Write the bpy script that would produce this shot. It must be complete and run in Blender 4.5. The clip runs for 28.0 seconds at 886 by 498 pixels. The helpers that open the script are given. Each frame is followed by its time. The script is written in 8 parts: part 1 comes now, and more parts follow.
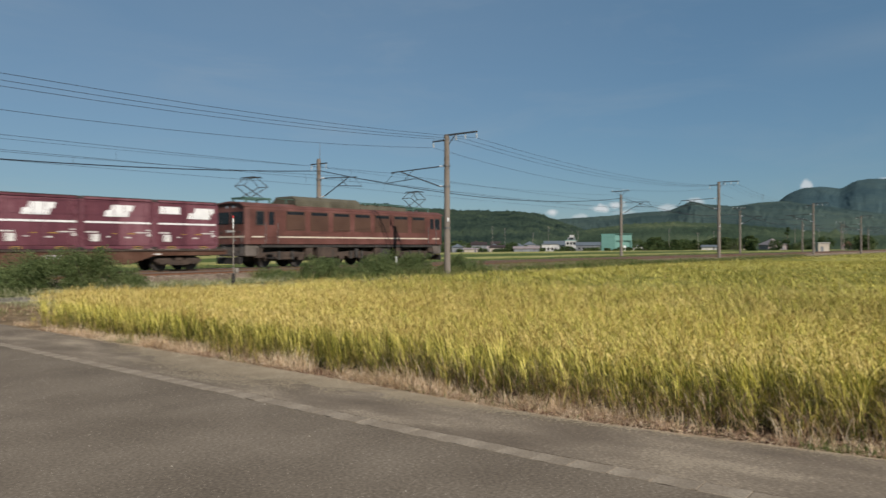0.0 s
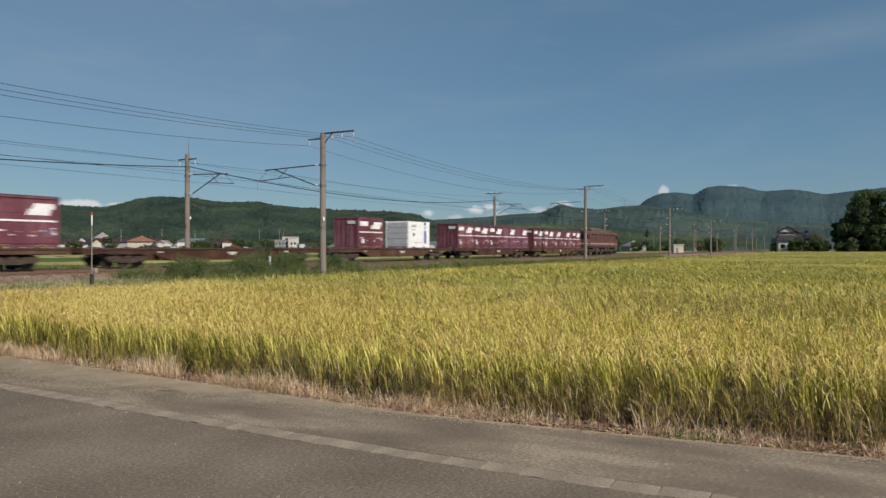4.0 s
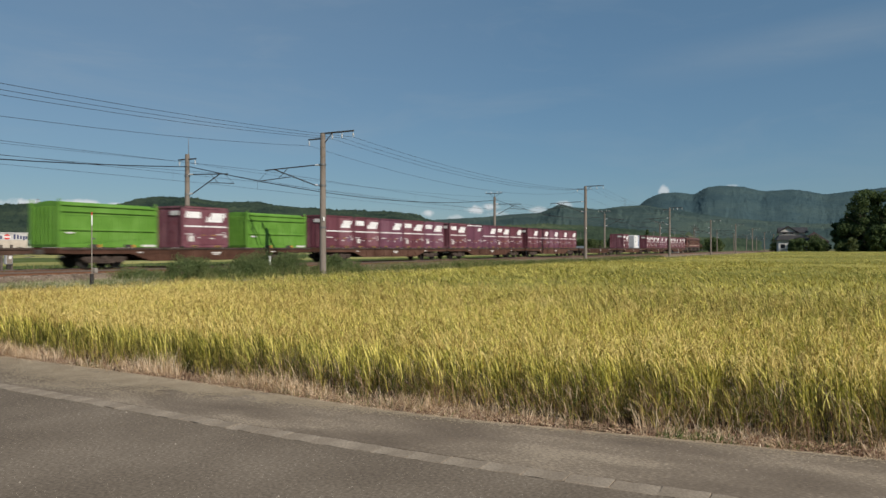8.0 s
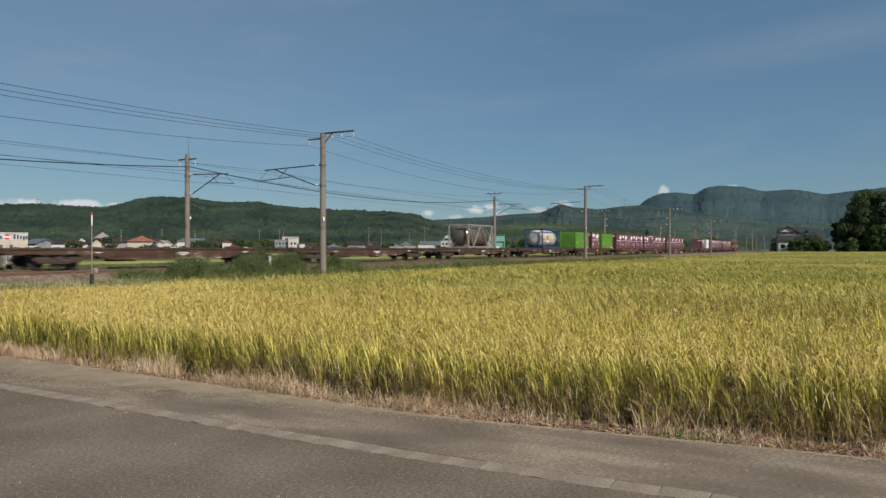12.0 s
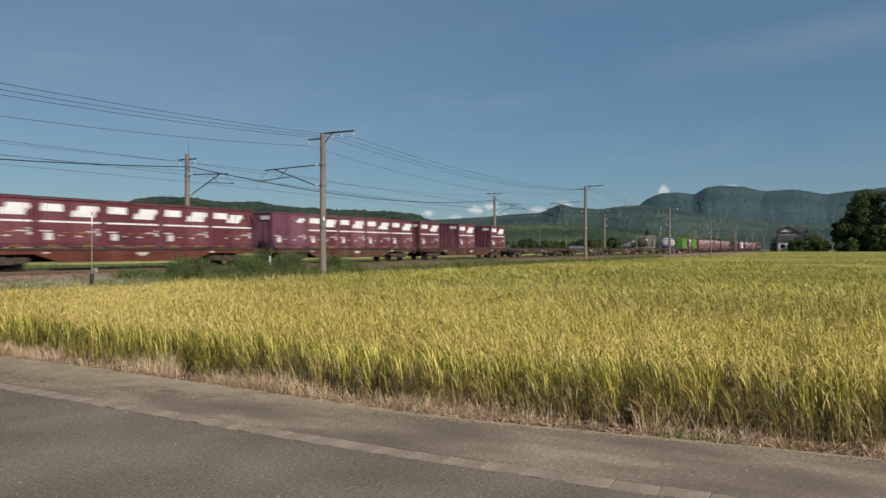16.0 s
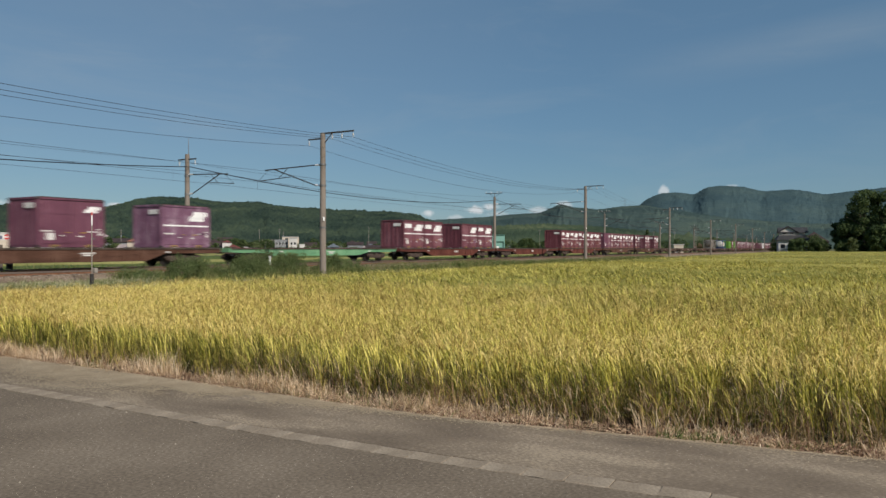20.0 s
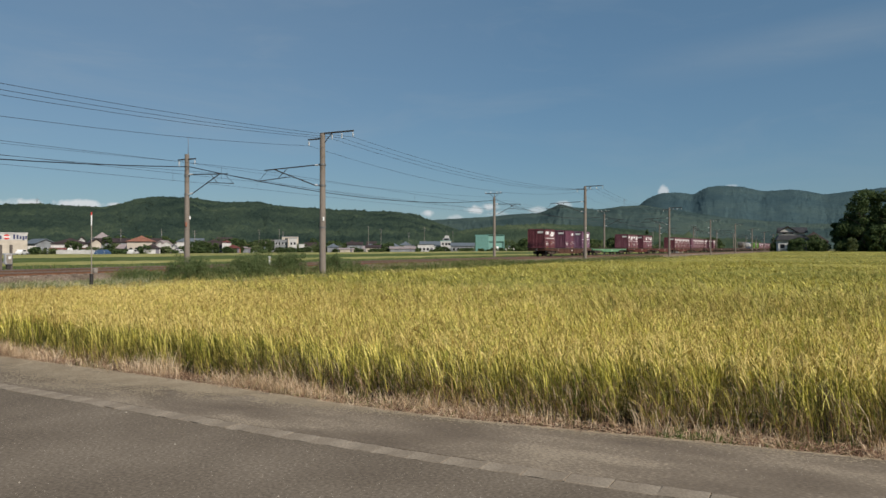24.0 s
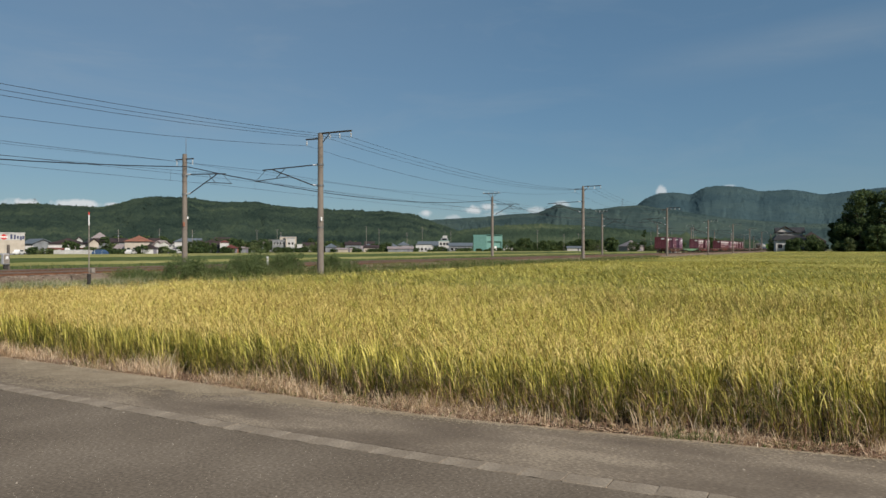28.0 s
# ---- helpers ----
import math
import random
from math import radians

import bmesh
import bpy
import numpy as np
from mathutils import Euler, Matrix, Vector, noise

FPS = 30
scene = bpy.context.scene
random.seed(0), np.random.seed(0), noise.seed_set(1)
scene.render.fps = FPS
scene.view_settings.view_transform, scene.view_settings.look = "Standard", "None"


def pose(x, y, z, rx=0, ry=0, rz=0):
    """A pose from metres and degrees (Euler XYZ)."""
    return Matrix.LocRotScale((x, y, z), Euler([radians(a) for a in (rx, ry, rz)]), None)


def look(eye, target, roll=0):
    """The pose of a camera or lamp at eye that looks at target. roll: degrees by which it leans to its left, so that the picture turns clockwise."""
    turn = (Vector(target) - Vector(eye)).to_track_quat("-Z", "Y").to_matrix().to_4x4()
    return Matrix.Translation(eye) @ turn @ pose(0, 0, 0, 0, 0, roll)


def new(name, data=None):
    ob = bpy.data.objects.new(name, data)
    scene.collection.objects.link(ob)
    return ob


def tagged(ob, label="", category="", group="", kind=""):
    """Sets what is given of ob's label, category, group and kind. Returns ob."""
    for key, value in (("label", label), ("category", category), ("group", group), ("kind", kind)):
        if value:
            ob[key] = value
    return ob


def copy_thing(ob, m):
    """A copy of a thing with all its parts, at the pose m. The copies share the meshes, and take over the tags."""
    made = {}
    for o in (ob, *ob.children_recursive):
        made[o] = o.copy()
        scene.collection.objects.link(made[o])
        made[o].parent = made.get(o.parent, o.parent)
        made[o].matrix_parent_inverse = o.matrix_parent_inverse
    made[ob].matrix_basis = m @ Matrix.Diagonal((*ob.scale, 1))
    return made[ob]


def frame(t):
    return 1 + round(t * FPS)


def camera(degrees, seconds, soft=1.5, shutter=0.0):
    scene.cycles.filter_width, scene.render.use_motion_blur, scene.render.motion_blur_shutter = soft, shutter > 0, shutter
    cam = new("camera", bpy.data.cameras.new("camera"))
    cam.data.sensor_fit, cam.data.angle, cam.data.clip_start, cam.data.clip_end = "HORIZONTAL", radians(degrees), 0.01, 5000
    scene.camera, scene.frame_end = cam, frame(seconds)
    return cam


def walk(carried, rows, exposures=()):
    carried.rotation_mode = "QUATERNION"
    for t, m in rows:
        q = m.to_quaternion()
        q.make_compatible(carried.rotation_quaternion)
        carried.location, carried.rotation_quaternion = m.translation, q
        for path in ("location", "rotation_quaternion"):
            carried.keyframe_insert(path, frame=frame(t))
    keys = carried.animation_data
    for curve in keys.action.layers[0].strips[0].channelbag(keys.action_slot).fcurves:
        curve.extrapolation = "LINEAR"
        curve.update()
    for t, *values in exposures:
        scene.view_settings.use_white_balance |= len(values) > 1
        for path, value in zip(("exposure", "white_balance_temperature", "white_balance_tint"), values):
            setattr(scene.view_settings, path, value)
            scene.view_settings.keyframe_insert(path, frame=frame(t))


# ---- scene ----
# The world: x runs along the railway in the train's direction, y across it, away from the road.
# The tripod stands on the road at the origin; the road is at z = 0.
EYE = 1.55
AXIS = 28.2            # bearing of the held view, degrees from +x towards +y


def aim(pan, tilt=-0.044, roll=0.0):
    return pose(0, 0, EYE, 0, 0, AXIS - 90 + pan) @ pose(0, 0, 0, 90 + tilt) @ pose(0, 0, 0, 0, 0, roll)


cam = camera(62.2, 28.0, soft=1.5, shutter=0.5)
walk(cam, [(0.0, aim(9.62, -0.03, -0.27)), (0.2, aim(8.03, -0.035, -0.22)), (0.4, aim(6.10, -0.04, -0.16)), (0.6, aim(4.84, -0.04, -0.12)),
           (0.8, aim(3.73, -0.044, -0.09)), (1.0, aim(2.92, -0.044, -0.07)), (1.2, aim(2.33, -0.044, -0.05)), (1.4, aim(1.80, -0.044, -0.04)),
           (1.6, aim(1.36, -0.044, -0.03)), (1.8, aim(0.89, -0.044, -0.02)), (2.0, aim(0.46)), (2.2, aim(0.16)), (2.5, aim(0)), (3.0, aim(0)),
           (12.0, aim(0)), (23.5, aim(0)), (24.5, aim(-0.05)), (26.0, aim(-0.06)), (27.0, aim(-0.12)), (28.0, aim(-0.18))],
     exposures=[(0.0, 0.19), (28.0, 0.19)])

# ---- sky and sun ----
SUN_EL, SUN_AZ = 35.0, 245.6      # the sun stands behind the tripod; bearing counter-clockwise from +x
world = bpy.data.worlds.new("sky")
scene.world = world
world.use_nodes = True
wn, wl = world.node_tree.nodes, world.node_tree.links
wn.clear()
w_out = wn.new("ShaderNodeOutputWorld")
w_bg = wn.new("ShaderNodeBackground")
w_sky = wn.new("ShaderNodeTexSky")
w_sky.sky_type = 'NISHITA'
w_sky.sun_disc = False
w_sky.sun_elevation = radians(SUN_EL)
w_sky.sun_rotation = radians(90 - SUN_AZ)
w_sky.altitude = 50
w_sky.air_density, w_sky.dust_density, w_sky.ozone_density = 1.0, 0.15, 3.0
w_co = wn.new("ShaderNodeTexCoord")
w_map = wn.new("ShaderNodeMapping")
w_map.inputs["Rotation"].default_value = (0.12, 0.05, radians(-33))
w_map.inputs["Scale"].default_value = (1.2, 2.2, 9.0)
w_noise = wn.new("ShaderNodeTexNoise")
w_noise.inputs["Scale"].default_value = 1.6
w_noise.inputs["Detail"].default_value = 7
w_noise.inputs["Roughness"].default_value = 0.62
w_noise.inputs["Distortion"].default_value = 0.6
w_ramp = wn.new("ShaderNodeValToRGB")
w_ramp.color_ramp.elements[0].position, w_ramp.color_ramp.elements[0].color = 0.50, (0, 0, 0, 1)
w_ramp.color_ramp.elements[1].position, w_ramp.color_ramp.elements[1].color = 0.86, (0.16, 0.16, 0.16, 1)
w_mix = wn.new("ShaderNodeMixRGB")
w_mix.inputs["Color2"].default_value = (5.9, 6.6, 7.1, 1)
wl.new(w_co.outputs["Generated"], w_map.inputs["Vector"])
wl.new(w_map.outputs["Vector"], w_noise.inputs["Vector"])
wl.new(w_noise.outputs["Fac"], w_ramp.inputs["Fac"])
wl.new(w_ramp.outputs["Color"], w_mix.inputs["Fac"])
w_even = wn.new("ShaderNodeMixRGB")          # thin even haze over the blue
w_even.inputs["Fac"].default_value = 0.42
w_even.inputs["Color2"].default_value = (2.3, 4.25, 6.3, 1)
w_tint = wn.new("ShaderNodeMixRGB")
w_tint.blend_type = 'MULTIPLY'
w_tint.inputs["Fac"].default_value = 1.0
w_tint.inputs["Color2"].default_value = (0.78, 0.935, 1.0, 1)
wl.new(w_sky.outputs["Color"], w_tint.inputs["Color1"])
wl.new(w_tint.outputs["Color"], w_even.inputs["Color1"])
wl.new(w_even.outputs["Color"], w_mix.inputs["Color1"])
# one long thin cirrus wisp low over the mountains
w_m2 = wn.new("ShaderNodeMapping")
w_m2.vector_type = 'TEXTURE'
w_m2.inputs["Rotation"].default_value = (0, 0, radians(AXIS - 26.5))
w_xyz = wn.new("ShaderNodeSeparateXYZ")
wl.new(w_co.outputs["Generated"], w_m2.inputs["Vector"])
wl.new(w_m2.outputs["Vector"], w_xyz.inputs["Vector"])


def w_math(op, a, b, c=None):
    nd = wn.new("ShaderNodeMath")
    nd.operation = op
    for i, v in enumerate((a, b) if c is None else (a, b, c)):
        if isinstance(v, (int, float)):
            nd.inputs[i].default_value = v
        else:
            wl.new(v, nd.inputs[i])
    return nd.outputs[0]


w_n2 = wn.new("ShaderNodeTexNoise")
w_n2.inputs["Scale"].default_value, w_n2.inputs["Detail"].default_value = 3.0, 6
w_m3 = wn.new("ShaderNodeMapping")
w_m3.inputs["Scale"].default_value = (1.5, 1.5, 12.0)
wl.new(w_m2.outputs["Vector"], w_m3.inputs["Vector"])
wl.new(w_m3.outputs["Vector"], w_n2.inputs["Vector"])
w_off = w_math('ADD', w_math('MULTIPLY_ADD', w_xyz.outputs["Y"], 0.1, w_xyz.outputs["Z"]), -0.245)
w_across = w_math('MAXIMUM', w_math('SUBTRACT', 1.0, w_math('DIVIDE', w_math('ABSOLUTE', w_off, 0), 0.032)), 0.0)
w_along = w_math('MAXIMUM', w_math('SUBTRACT', 1.0, w_math('DIVIDE', w_math('ABSOLUTE', w_xyz.outputs["Y"], 0), 0.24)), 0.0)
w_front = w_math('GREATER_THAN', w_xyz.outputs["X"], 0.0)
w_wisp = w_math('MULTIPLY', w_math('MULTIPLY', w_across, w_along), w_math('MULTIPLY', w_front, w_math('MULTIPLY', w_n2.outputs["Fac"], 0.42)))
# broad thin haze towards the antisolar side
w_dot = wn.new("ShaderNodeVectorMath")
w_dot.operation = 'DOT_PRODUCT'
w_dot.inputs[1].default_value = (0.40, 0.85, 0.34)
wl.new(w_co.outputs["Generated"], w_dot.inputs[0])
w_haze = w_math('MULTIPLY', w_math('MAXIMUM', w_math('SUBTRACT', w_dot.outputs["Value"], 0.72), 0.0), w_math('MULTIPLY_ADD', w_noise.outputs["Fac"], 0.8, 0.1))
wl.new(w_math('ADD', w_math('ADD', w_ramp.outputs["Color"], w_wisp), w_haze), w_mix.inputs["Fac"])
# small soft heap clouds that look over the hills: bearing from the view's axis, height, half width, half height, density
w_az = w_math('ARCTAN2', w_xyz.outputs["Y"], w_xyz.outputs["X"])
w_n3 = wn.new("ShaderNodeTexNoise")
w_n3.inputs["Scale"].default_value, w_n3.inputs["Detail"].default_value, w_n3.inputs["Roughness"].default_value = 26.0, 6, 0.6
wl.new(w_co.outputs["Generated"], w_n3.inputs["Vector"])
w_sum = None
for c_b, c_e, c_w, c_h, c_d in ((-26.3, 3.1, 2.1, 0.42, 0.95), (-23.9, 3.08, 0.9, 0.36, 0.9), (-29.3, 3.05, 1.0, 0.4, 0.95), (-31.5, 3.1, 1.6, 0.42, 0.7), (-1.2, 2.75, 1.0, 0.55, 0.9), (2.4, 3.0, 1.2, 0.5, 0.9), (3.7, 3.2, 0.9, 0.45, 0.85), (1.0, 2.3, 1.1, 0.42, 0.5),
                                (7.2, 2.9, 1.7, 0.5, 0.55), (9.4, 3.35, 0.9, 0.4, 0.6), (16.72, 4.3, 0.42, 0.5, 0.7), (21.6, 4.55, 0.45, 0.14, 0.35), (4.3, 2.7, 1.3, 0.35, 0.4)):
    c_x = w_math('DIVIDE', w_math('ADD', w_az, radians(c_b - 26.5)), radians(c_w))
    c_y = w_math('DIVIDE', w_math('SUBTRACT', w_xyz.outputs["Z"], math.sin(radians(c_e))), radians(c_h))
    c_r = w_math('SQRT', w_math('ADD', w_math('MULTIPLY', c_x, c_x), w_math('MULTIPLY', c_y, c_y)), 0)
    c_m = w_math('MULTIPLY_ADD', w_n3.outputs["Fac"], 2.6, w_math('SUBTRACT', -0.45, c_r))
    c_m = w_math('MULTIPLY', w_math('MINIMUM', w_math('MAXIMUM', w_math('MULTIPLY', c_m, 2.2), 0.0), 1.0), c_d)
    w_sum = c_m if w_sum is None else w_math('MAXIMUM', w_sum, c_m)
w_heap = wn.new("ShaderNodeMixRGB")
w_heap.inputs["Color2"].default_value = (10.2, 10.7, 11.0, 1)
wl.new(w_mix.outputs["Color"], w_heap.inputs["Color1"])
wl.new(w_sum, w_heap.inputs["Fac"])
wl.new(w_heap.outputs["Color"], w_bg.inputs["Color"])
w_bg.inputs["Strength"].default_value = 0.055
wl.new(w_bg.outputs["Background"], w_out.inputs["Surface"])
sun = new("sun", bpy.data.lights.new("sun", 'SUN'))
sun.data.energy, sun.data.angle, sun.data.color = 4.2, radians(0.53), (1.0, 0.92, 0.84)
_sd = Vector((math.cos(radians(SUN_EL)) * math.cos(radians(SUN_AZ)), math.cos(radians(SUN_EL)) * math.sin(radians(SUN_AZ)), math.sin(radians(SUN_EL))))
sun.matrix_basis = look(_sd * 100, (0, 0, 0))

# ---- materials ----


def material(name, stops, rough=0.6, metal=0.0, scale=4.0, fine=60.0, bump=0.15, island=0.0, obrand=0.0, translucent=0.0, grain=0.25, spec=0.4, stretch=(1, 1, 1), bumpdist=0.01, coarse=1.0):
    """A worn surface: coarse noise picks along the colour stops, fine noise gives grain and relief; island and obrand add change from piece to piece."""
    m = bpy.data.materials.new(name)
    m.use_nodes = True
    n, l = m.node_tree.nodes, m.node_tree.links
    n.clear()
    out = n.new("ShaderNodeOutputMaterial")
    bsdf = n.new("ShaderNodeBsdfPrincipled")
    co = n.new("ShaderNodeTexCoord")
    mp = n.new("ShaderNodeMapping")
    mp.inputs["Scale"].default_value = stretch
    l.new(co.outputs["Object"], mp.inputs["Vector"])
    big = n.new("ShaderNodeTexNoise")
    big.inputs["Scale"].default_value, big.inputs["Detail"].default_value = scale, 5
    l.new(mp.outputs["Vector"], big.inputs["Vector"])
    small = n.new("ShaderNodeTexNoise")
    small.inputs["Scale"].default_value, small.inputs["Detail"].default_value = fine, 4
    l.new(mp.outputs["Vector"], small.inputs["Vector"])
    fac = big.outputs["Fac"]

    def add(a, b, k):
        ma = n.new("ShaderNodeMath")
        ma.operation = 'MULTIPLY_ADD'
        l.new(b, ma.inputs[0])
        ma.inputs[1].default_value = k
        l.new(a, ma.inputs[2])
        sub = n.new("ShaderNodeMath")
        sub.operation = 'SUBTRACT'
        l.new(ma.outputs[0], sub.inputs[0])
        sub.inputs[1].default_value = k * 0.5
        return sub.outputs[0]
    if coarse != 1.0:
        calm = n.new("ShaderNodeMath")
        calm.operation = 'MULTIPLY_ADD'
        l.new(fac, calm.inputs[0])
        calm.inputs[1].default_value, calm.inputs[2].default_value = coarse, 0.5 - 0.5 * coarse
        fac = calm.outputs[0]
    if grain:
        fac = add(fac, small.outputs["Fac"], grain * 2)
    if island:
        geo = n.new("ShaderNodeNewGeometry")
        fac = add(fac, geo.outputs["Random Per Island"], island)
    if obrand:
        oi = n.new("ShaderNodeObjectInfo")
        fac = add(fac, oi.outputs["Random"], obrand)
    ramp = n.new("ShaderNodeValToRGB")
    cr = ramp.color_ramp
    cr.elements[0].position, cr.elements[0].color = stops[0][0], (*stops[0][1], 1)
    cr.elements[1].position, cr.elements[1].color = stops[-1][0], (*stops[-1][1], 1)
    for pos, col in stops[1:-1]:
        e = cr.elements.new(pos)
        e.color = (*col, 1)
    l.new(fac, ramp.inputs["Fac"])
    l.new(ramp.outputs["Color"], bsdf.inputs["Base Color"])
    bsdf.inputs["Roughness"].default_value = rough
    bsdf.inputs["Metallic"].default_value = metal
    bsdf.inputs["Specular IOR Level"].default_value = spec
    if bump:
        bp = n.new("ShaderNodeBump")
        bp.inputs["Strength"].default_value, bp.inputs["Distance"].default_value = bump, bumpdist
        l.new(small.outputs["Fac"], bp.inputs["Height"])
        l.new(bp.outputs["Normal"], bsdf.inputs["Normal"])
    if translucent:
        tr = n.new("ShaderNodeBsdfTranslucent")
        l.new(ramp.outputs["Color"], tr.inputs["Color"])
        mx = n.new("ShaderNodeMixShader")
        mx.inputs["Fac"].default_value = translucent
        l.new(bsdf.outputs["BSDF"], mx.inputs[1])
        l.new(tr.outputs["BSDF"], mx.inputs[2])
        l.new(mx.outputs["Shader"], out.inputs["Surface"])
    else:
        l.new(bsdf.outputs["BSDF"], out.inputs["Surface"])
    return m


def paint(name, col, rough=0.5, metal=0.0, wear=0.25, scale=3.0, fine=40.0, bump=0.1, **kw):
    """Plain paint with faded and dirty patches round one colour."""
    dark = tuple(c * (1 - wear) for c in col)
    lite = tuple(min(1, c * (1 + wear * 0.7) + 0.01) for c in col)
    return material(name, [(0.25, dark), (0.5, col), (0.75, lite)], rough, metal, scale, fine, bump, **kw)


M_ASPHALT = material("asphalt", [(0.12, (0.1, 0.08, 0.06)), (0.42, (0.154, 0.124, 0.091)), (0.6, (0.194, 0.158, 0.117)), (0.88, (0.3, 0.25, 0.188))], 0.95, scale=0.9, fine=38, bump=0, grain=0.55, coarse=0.7, spec=0.08)
M_SHOULDER = material("worn_shoulder", [(0.15, (0.122, 0.096, 0.07)), (0.42, (0.178, 0.142, 0.104)), (0.56, (0.228, 0.184, 0.134)), (0.7, (0.33, 0.268, 0.192)), (0.92, (0.44, 0.365, 0.265))], 0.95, scale=1.5, fine=55, bump=0.05, grain=0.45, coarse=1.05, spec=0.1, stretch=(1.3, 0.55, 1), bumpdist=0.005)
M_MORTAR = material("dark_mortar", [(0.2, (0.07, 0.055, 0.04)), (0.8, (0.15, 0.12, 0.09))], 0.95, scale=4, fine=60, bump=0.3, spec=0.1)
M_BLOCK = material("edging_concrete", [(0.15, (0.19, 0.153, 0.112)), (0.45, (0.258, 0.211, 0.156)), (0.6, (0.3, 0.248, 0.185)), (0.9, (0.39, 0.33, 0.25))], 0.94, scale=2.2, fine=50, bump=0.1, obrand=0.06, grain=0.5, spec=0.1, bumpdist=0.006)
M_GRIT = material("pale_grit", [(0.2, (0.12, 0.1, 0.075)), (0.8, (0.42, 0.36, 0.28))], 0.9, scale=3, fine=60, bump=0, island=0.9)
M_SAND = material("drifted_sand", [(0.2, (0.3, 0.238, 0.16)), (0.5, (0.39, 0.315, 0.216)), (0.8, (0.48, 0.395, 0.275))], 0.95, scale=3.0, fine=60, bump=0, island=0.3, grain=0.3, spec=0.05)
M_LITTER = material("brown_plant_litter", [(0.2, (0.125, 0.062, 0.04)), (0.5, (0.26, 0.15, 0.095)), (0.8, (0.42, 0.28, 0.185))], 0.9, scale=1, fine=9, bump=0, island=0.9, spec=0.1)
M_SOIL = material("dry_soil", [(0.25, (0.12, 0.08, 0.045)), (0.55, (0.22, 0.155, 0.09)), (0.8, (0.3, 0.22, 0.13))], 0.95, scale=1.5, fine=40, bump=0.8, bumpdist=0.03, spec=0.1)
M_PATH = material("gravel_path", [(0.25, (0.13, 0.113, 0.09)), (0.75, (0.22, 0.195, 0.16))], 0.95, scale=1.2, fine=60, bump=0.3, spec=0.1)
# paddy soil with the shade between the rice stems painted into its colour
M_SHADESOIL = material("shade_dark_paddy_soil", [(0.25, (0.028, 0.021, 0.014)), (0.5, (0.045, 0.034, 0.023)), (0.75, (0.07, 0.053, 0.036))], 0.9, scale=1.5, fine=30, bump=0.6, bumpdist=0.02, spec=0.1)
M_GROUND = material("field_ground", [(0.25, (0.07, 0.075, 0.03)), (0.5, (0.13, 0.13, 0.05)), (0.75, (0.2, 0.17, 0.07))], 0.95, scale=0.05, fine=3, bump=0.4, bumpdist=0.05, spec=0.1)
M_VERGE = material("verge_turf", [(0.25, (0.07, 0.09, 0.03)), (0.5, (0.13, 0.135, 0.055)), (0.75, (0.22, 0.19, 0.1))], 0.95, scale=0.5, fine=14, bump=0.8, bumpdist=0.05, spec=0.1)
M_BALLAST = material("rusty_ballast", [(0.2, (0.105, 0.075, 0.052)), (0.5, (0.205, 0.153, 0.108)), (0.8, (0.32, 0.255, 0.19))], 0.95, scale=1.2, fine=22, bump=1.0, bumpdist=0.04, grain=0.5, spec=0.1)
M_STONE = material("ballast_stone", [(0.2, (0.1, 0.072, 0.05)), (0.5, (0.21, 0.16, 0.115)), (0.8, (0.36, 0.295, 0.225))], 0.95, scale=1.2, fine=22, bump=0, island=0.9, spec=0.1)
M_SLEEPER = material("weathered_sleeper", [(0.25, (0.13, 0.1, 0.075)), (0.75, (0.26, 0.21, 0.165))], 0.9, scale=3, fine=50, bump=0.4, obrand=0.3)
M_RAIL = material("rusty_rail", [(0.3, (0.13, 0.06, 0.03)), (0.7, (0.22, 0.11, 0.06))], 0.7, metal=0.3, scale=4, fine=60)
M_RAILTOP = paint("worn_rail_head", (0.17, 0.125, 0.1), 0.55, 0.4, 0.2)
M_LEAF = material("rice_leaf", [(0.0, (0.085, 0.1, 0.011)), (0.3, (0.28, 0.27, 0.036)), (0.52, (0.66, 0.58, 0.11)), (0.78, (0.98, 0.86, 0.25))], 0.6, scale=0.35, fine=9, bump=0, island=1.0, translucent=0.1, grain=0.15, spec=0.2)
M_STEM = material("rice_stem", [(0.2, (0.13, 0.1, 0.03)), (0.5, (0.3, 0.21, 0.085)), (0.8, (0.5, 0.37, 0.18))], 0.7, scale=0.5, fine=9, bump=0, island=0.8, translucent=0.1, spec=0.2)
M_EAR = material("rice_ear", [(0.1, (0.27, 0.175, 0.045)), (0.5, (0.58, 0.44, 0.13)), (0.9, (0.88, 0.71, 0.27))], 0.7, scale=0.5, fine=30, bump=0.3, island=0.9, translucent=0.1, spec=0.15)
M_CANOPY = material("rice_canopy", [(0.2, (0.14, 0.145, 0.026)), (0.5, (0.28, 0.262, 0.056)), (0.8, (0.48, 0.41, 0.115))], 0.8, scale=0.07, fine=5, bump=1.0, bumpdist=0.2, grain=0.4, coarse=1.4, spec=0.15)
M_STRAW = material("dry_grass", [(0.2, (0.48, 0.33, 0.19)), (0.5, (0.76, 0.575, 0.37)), (0.8, (0.9, 0.74, 0.53))], 0.8, scale=1, fine=9, bump=0, island=0.7, translucent=0.25, spec=0.2)
M_WEED = material("green_weed", [(0.2, (0.06, 0.1, 0.022)), (0.5, (0.14, 0.18, 0.05)), (0.8, (0.29, 0.28, 0.11))], 0.7, scale=0.3, fine=9, bump=0, island=0.7, translucent=0.3, spec=0.15)
M_RICEGREEN = material("green_rice_leaf", [(0.2, (0.075, 0.1, 0.013)), (0.5, (0.25, 0.235, 0.036)), (0.8, (0.58, 0.48, 0.105))], 0.6, scale=0.6, fine=9, bump=0, island=0.9, translucent=0.15, spec=0.3)
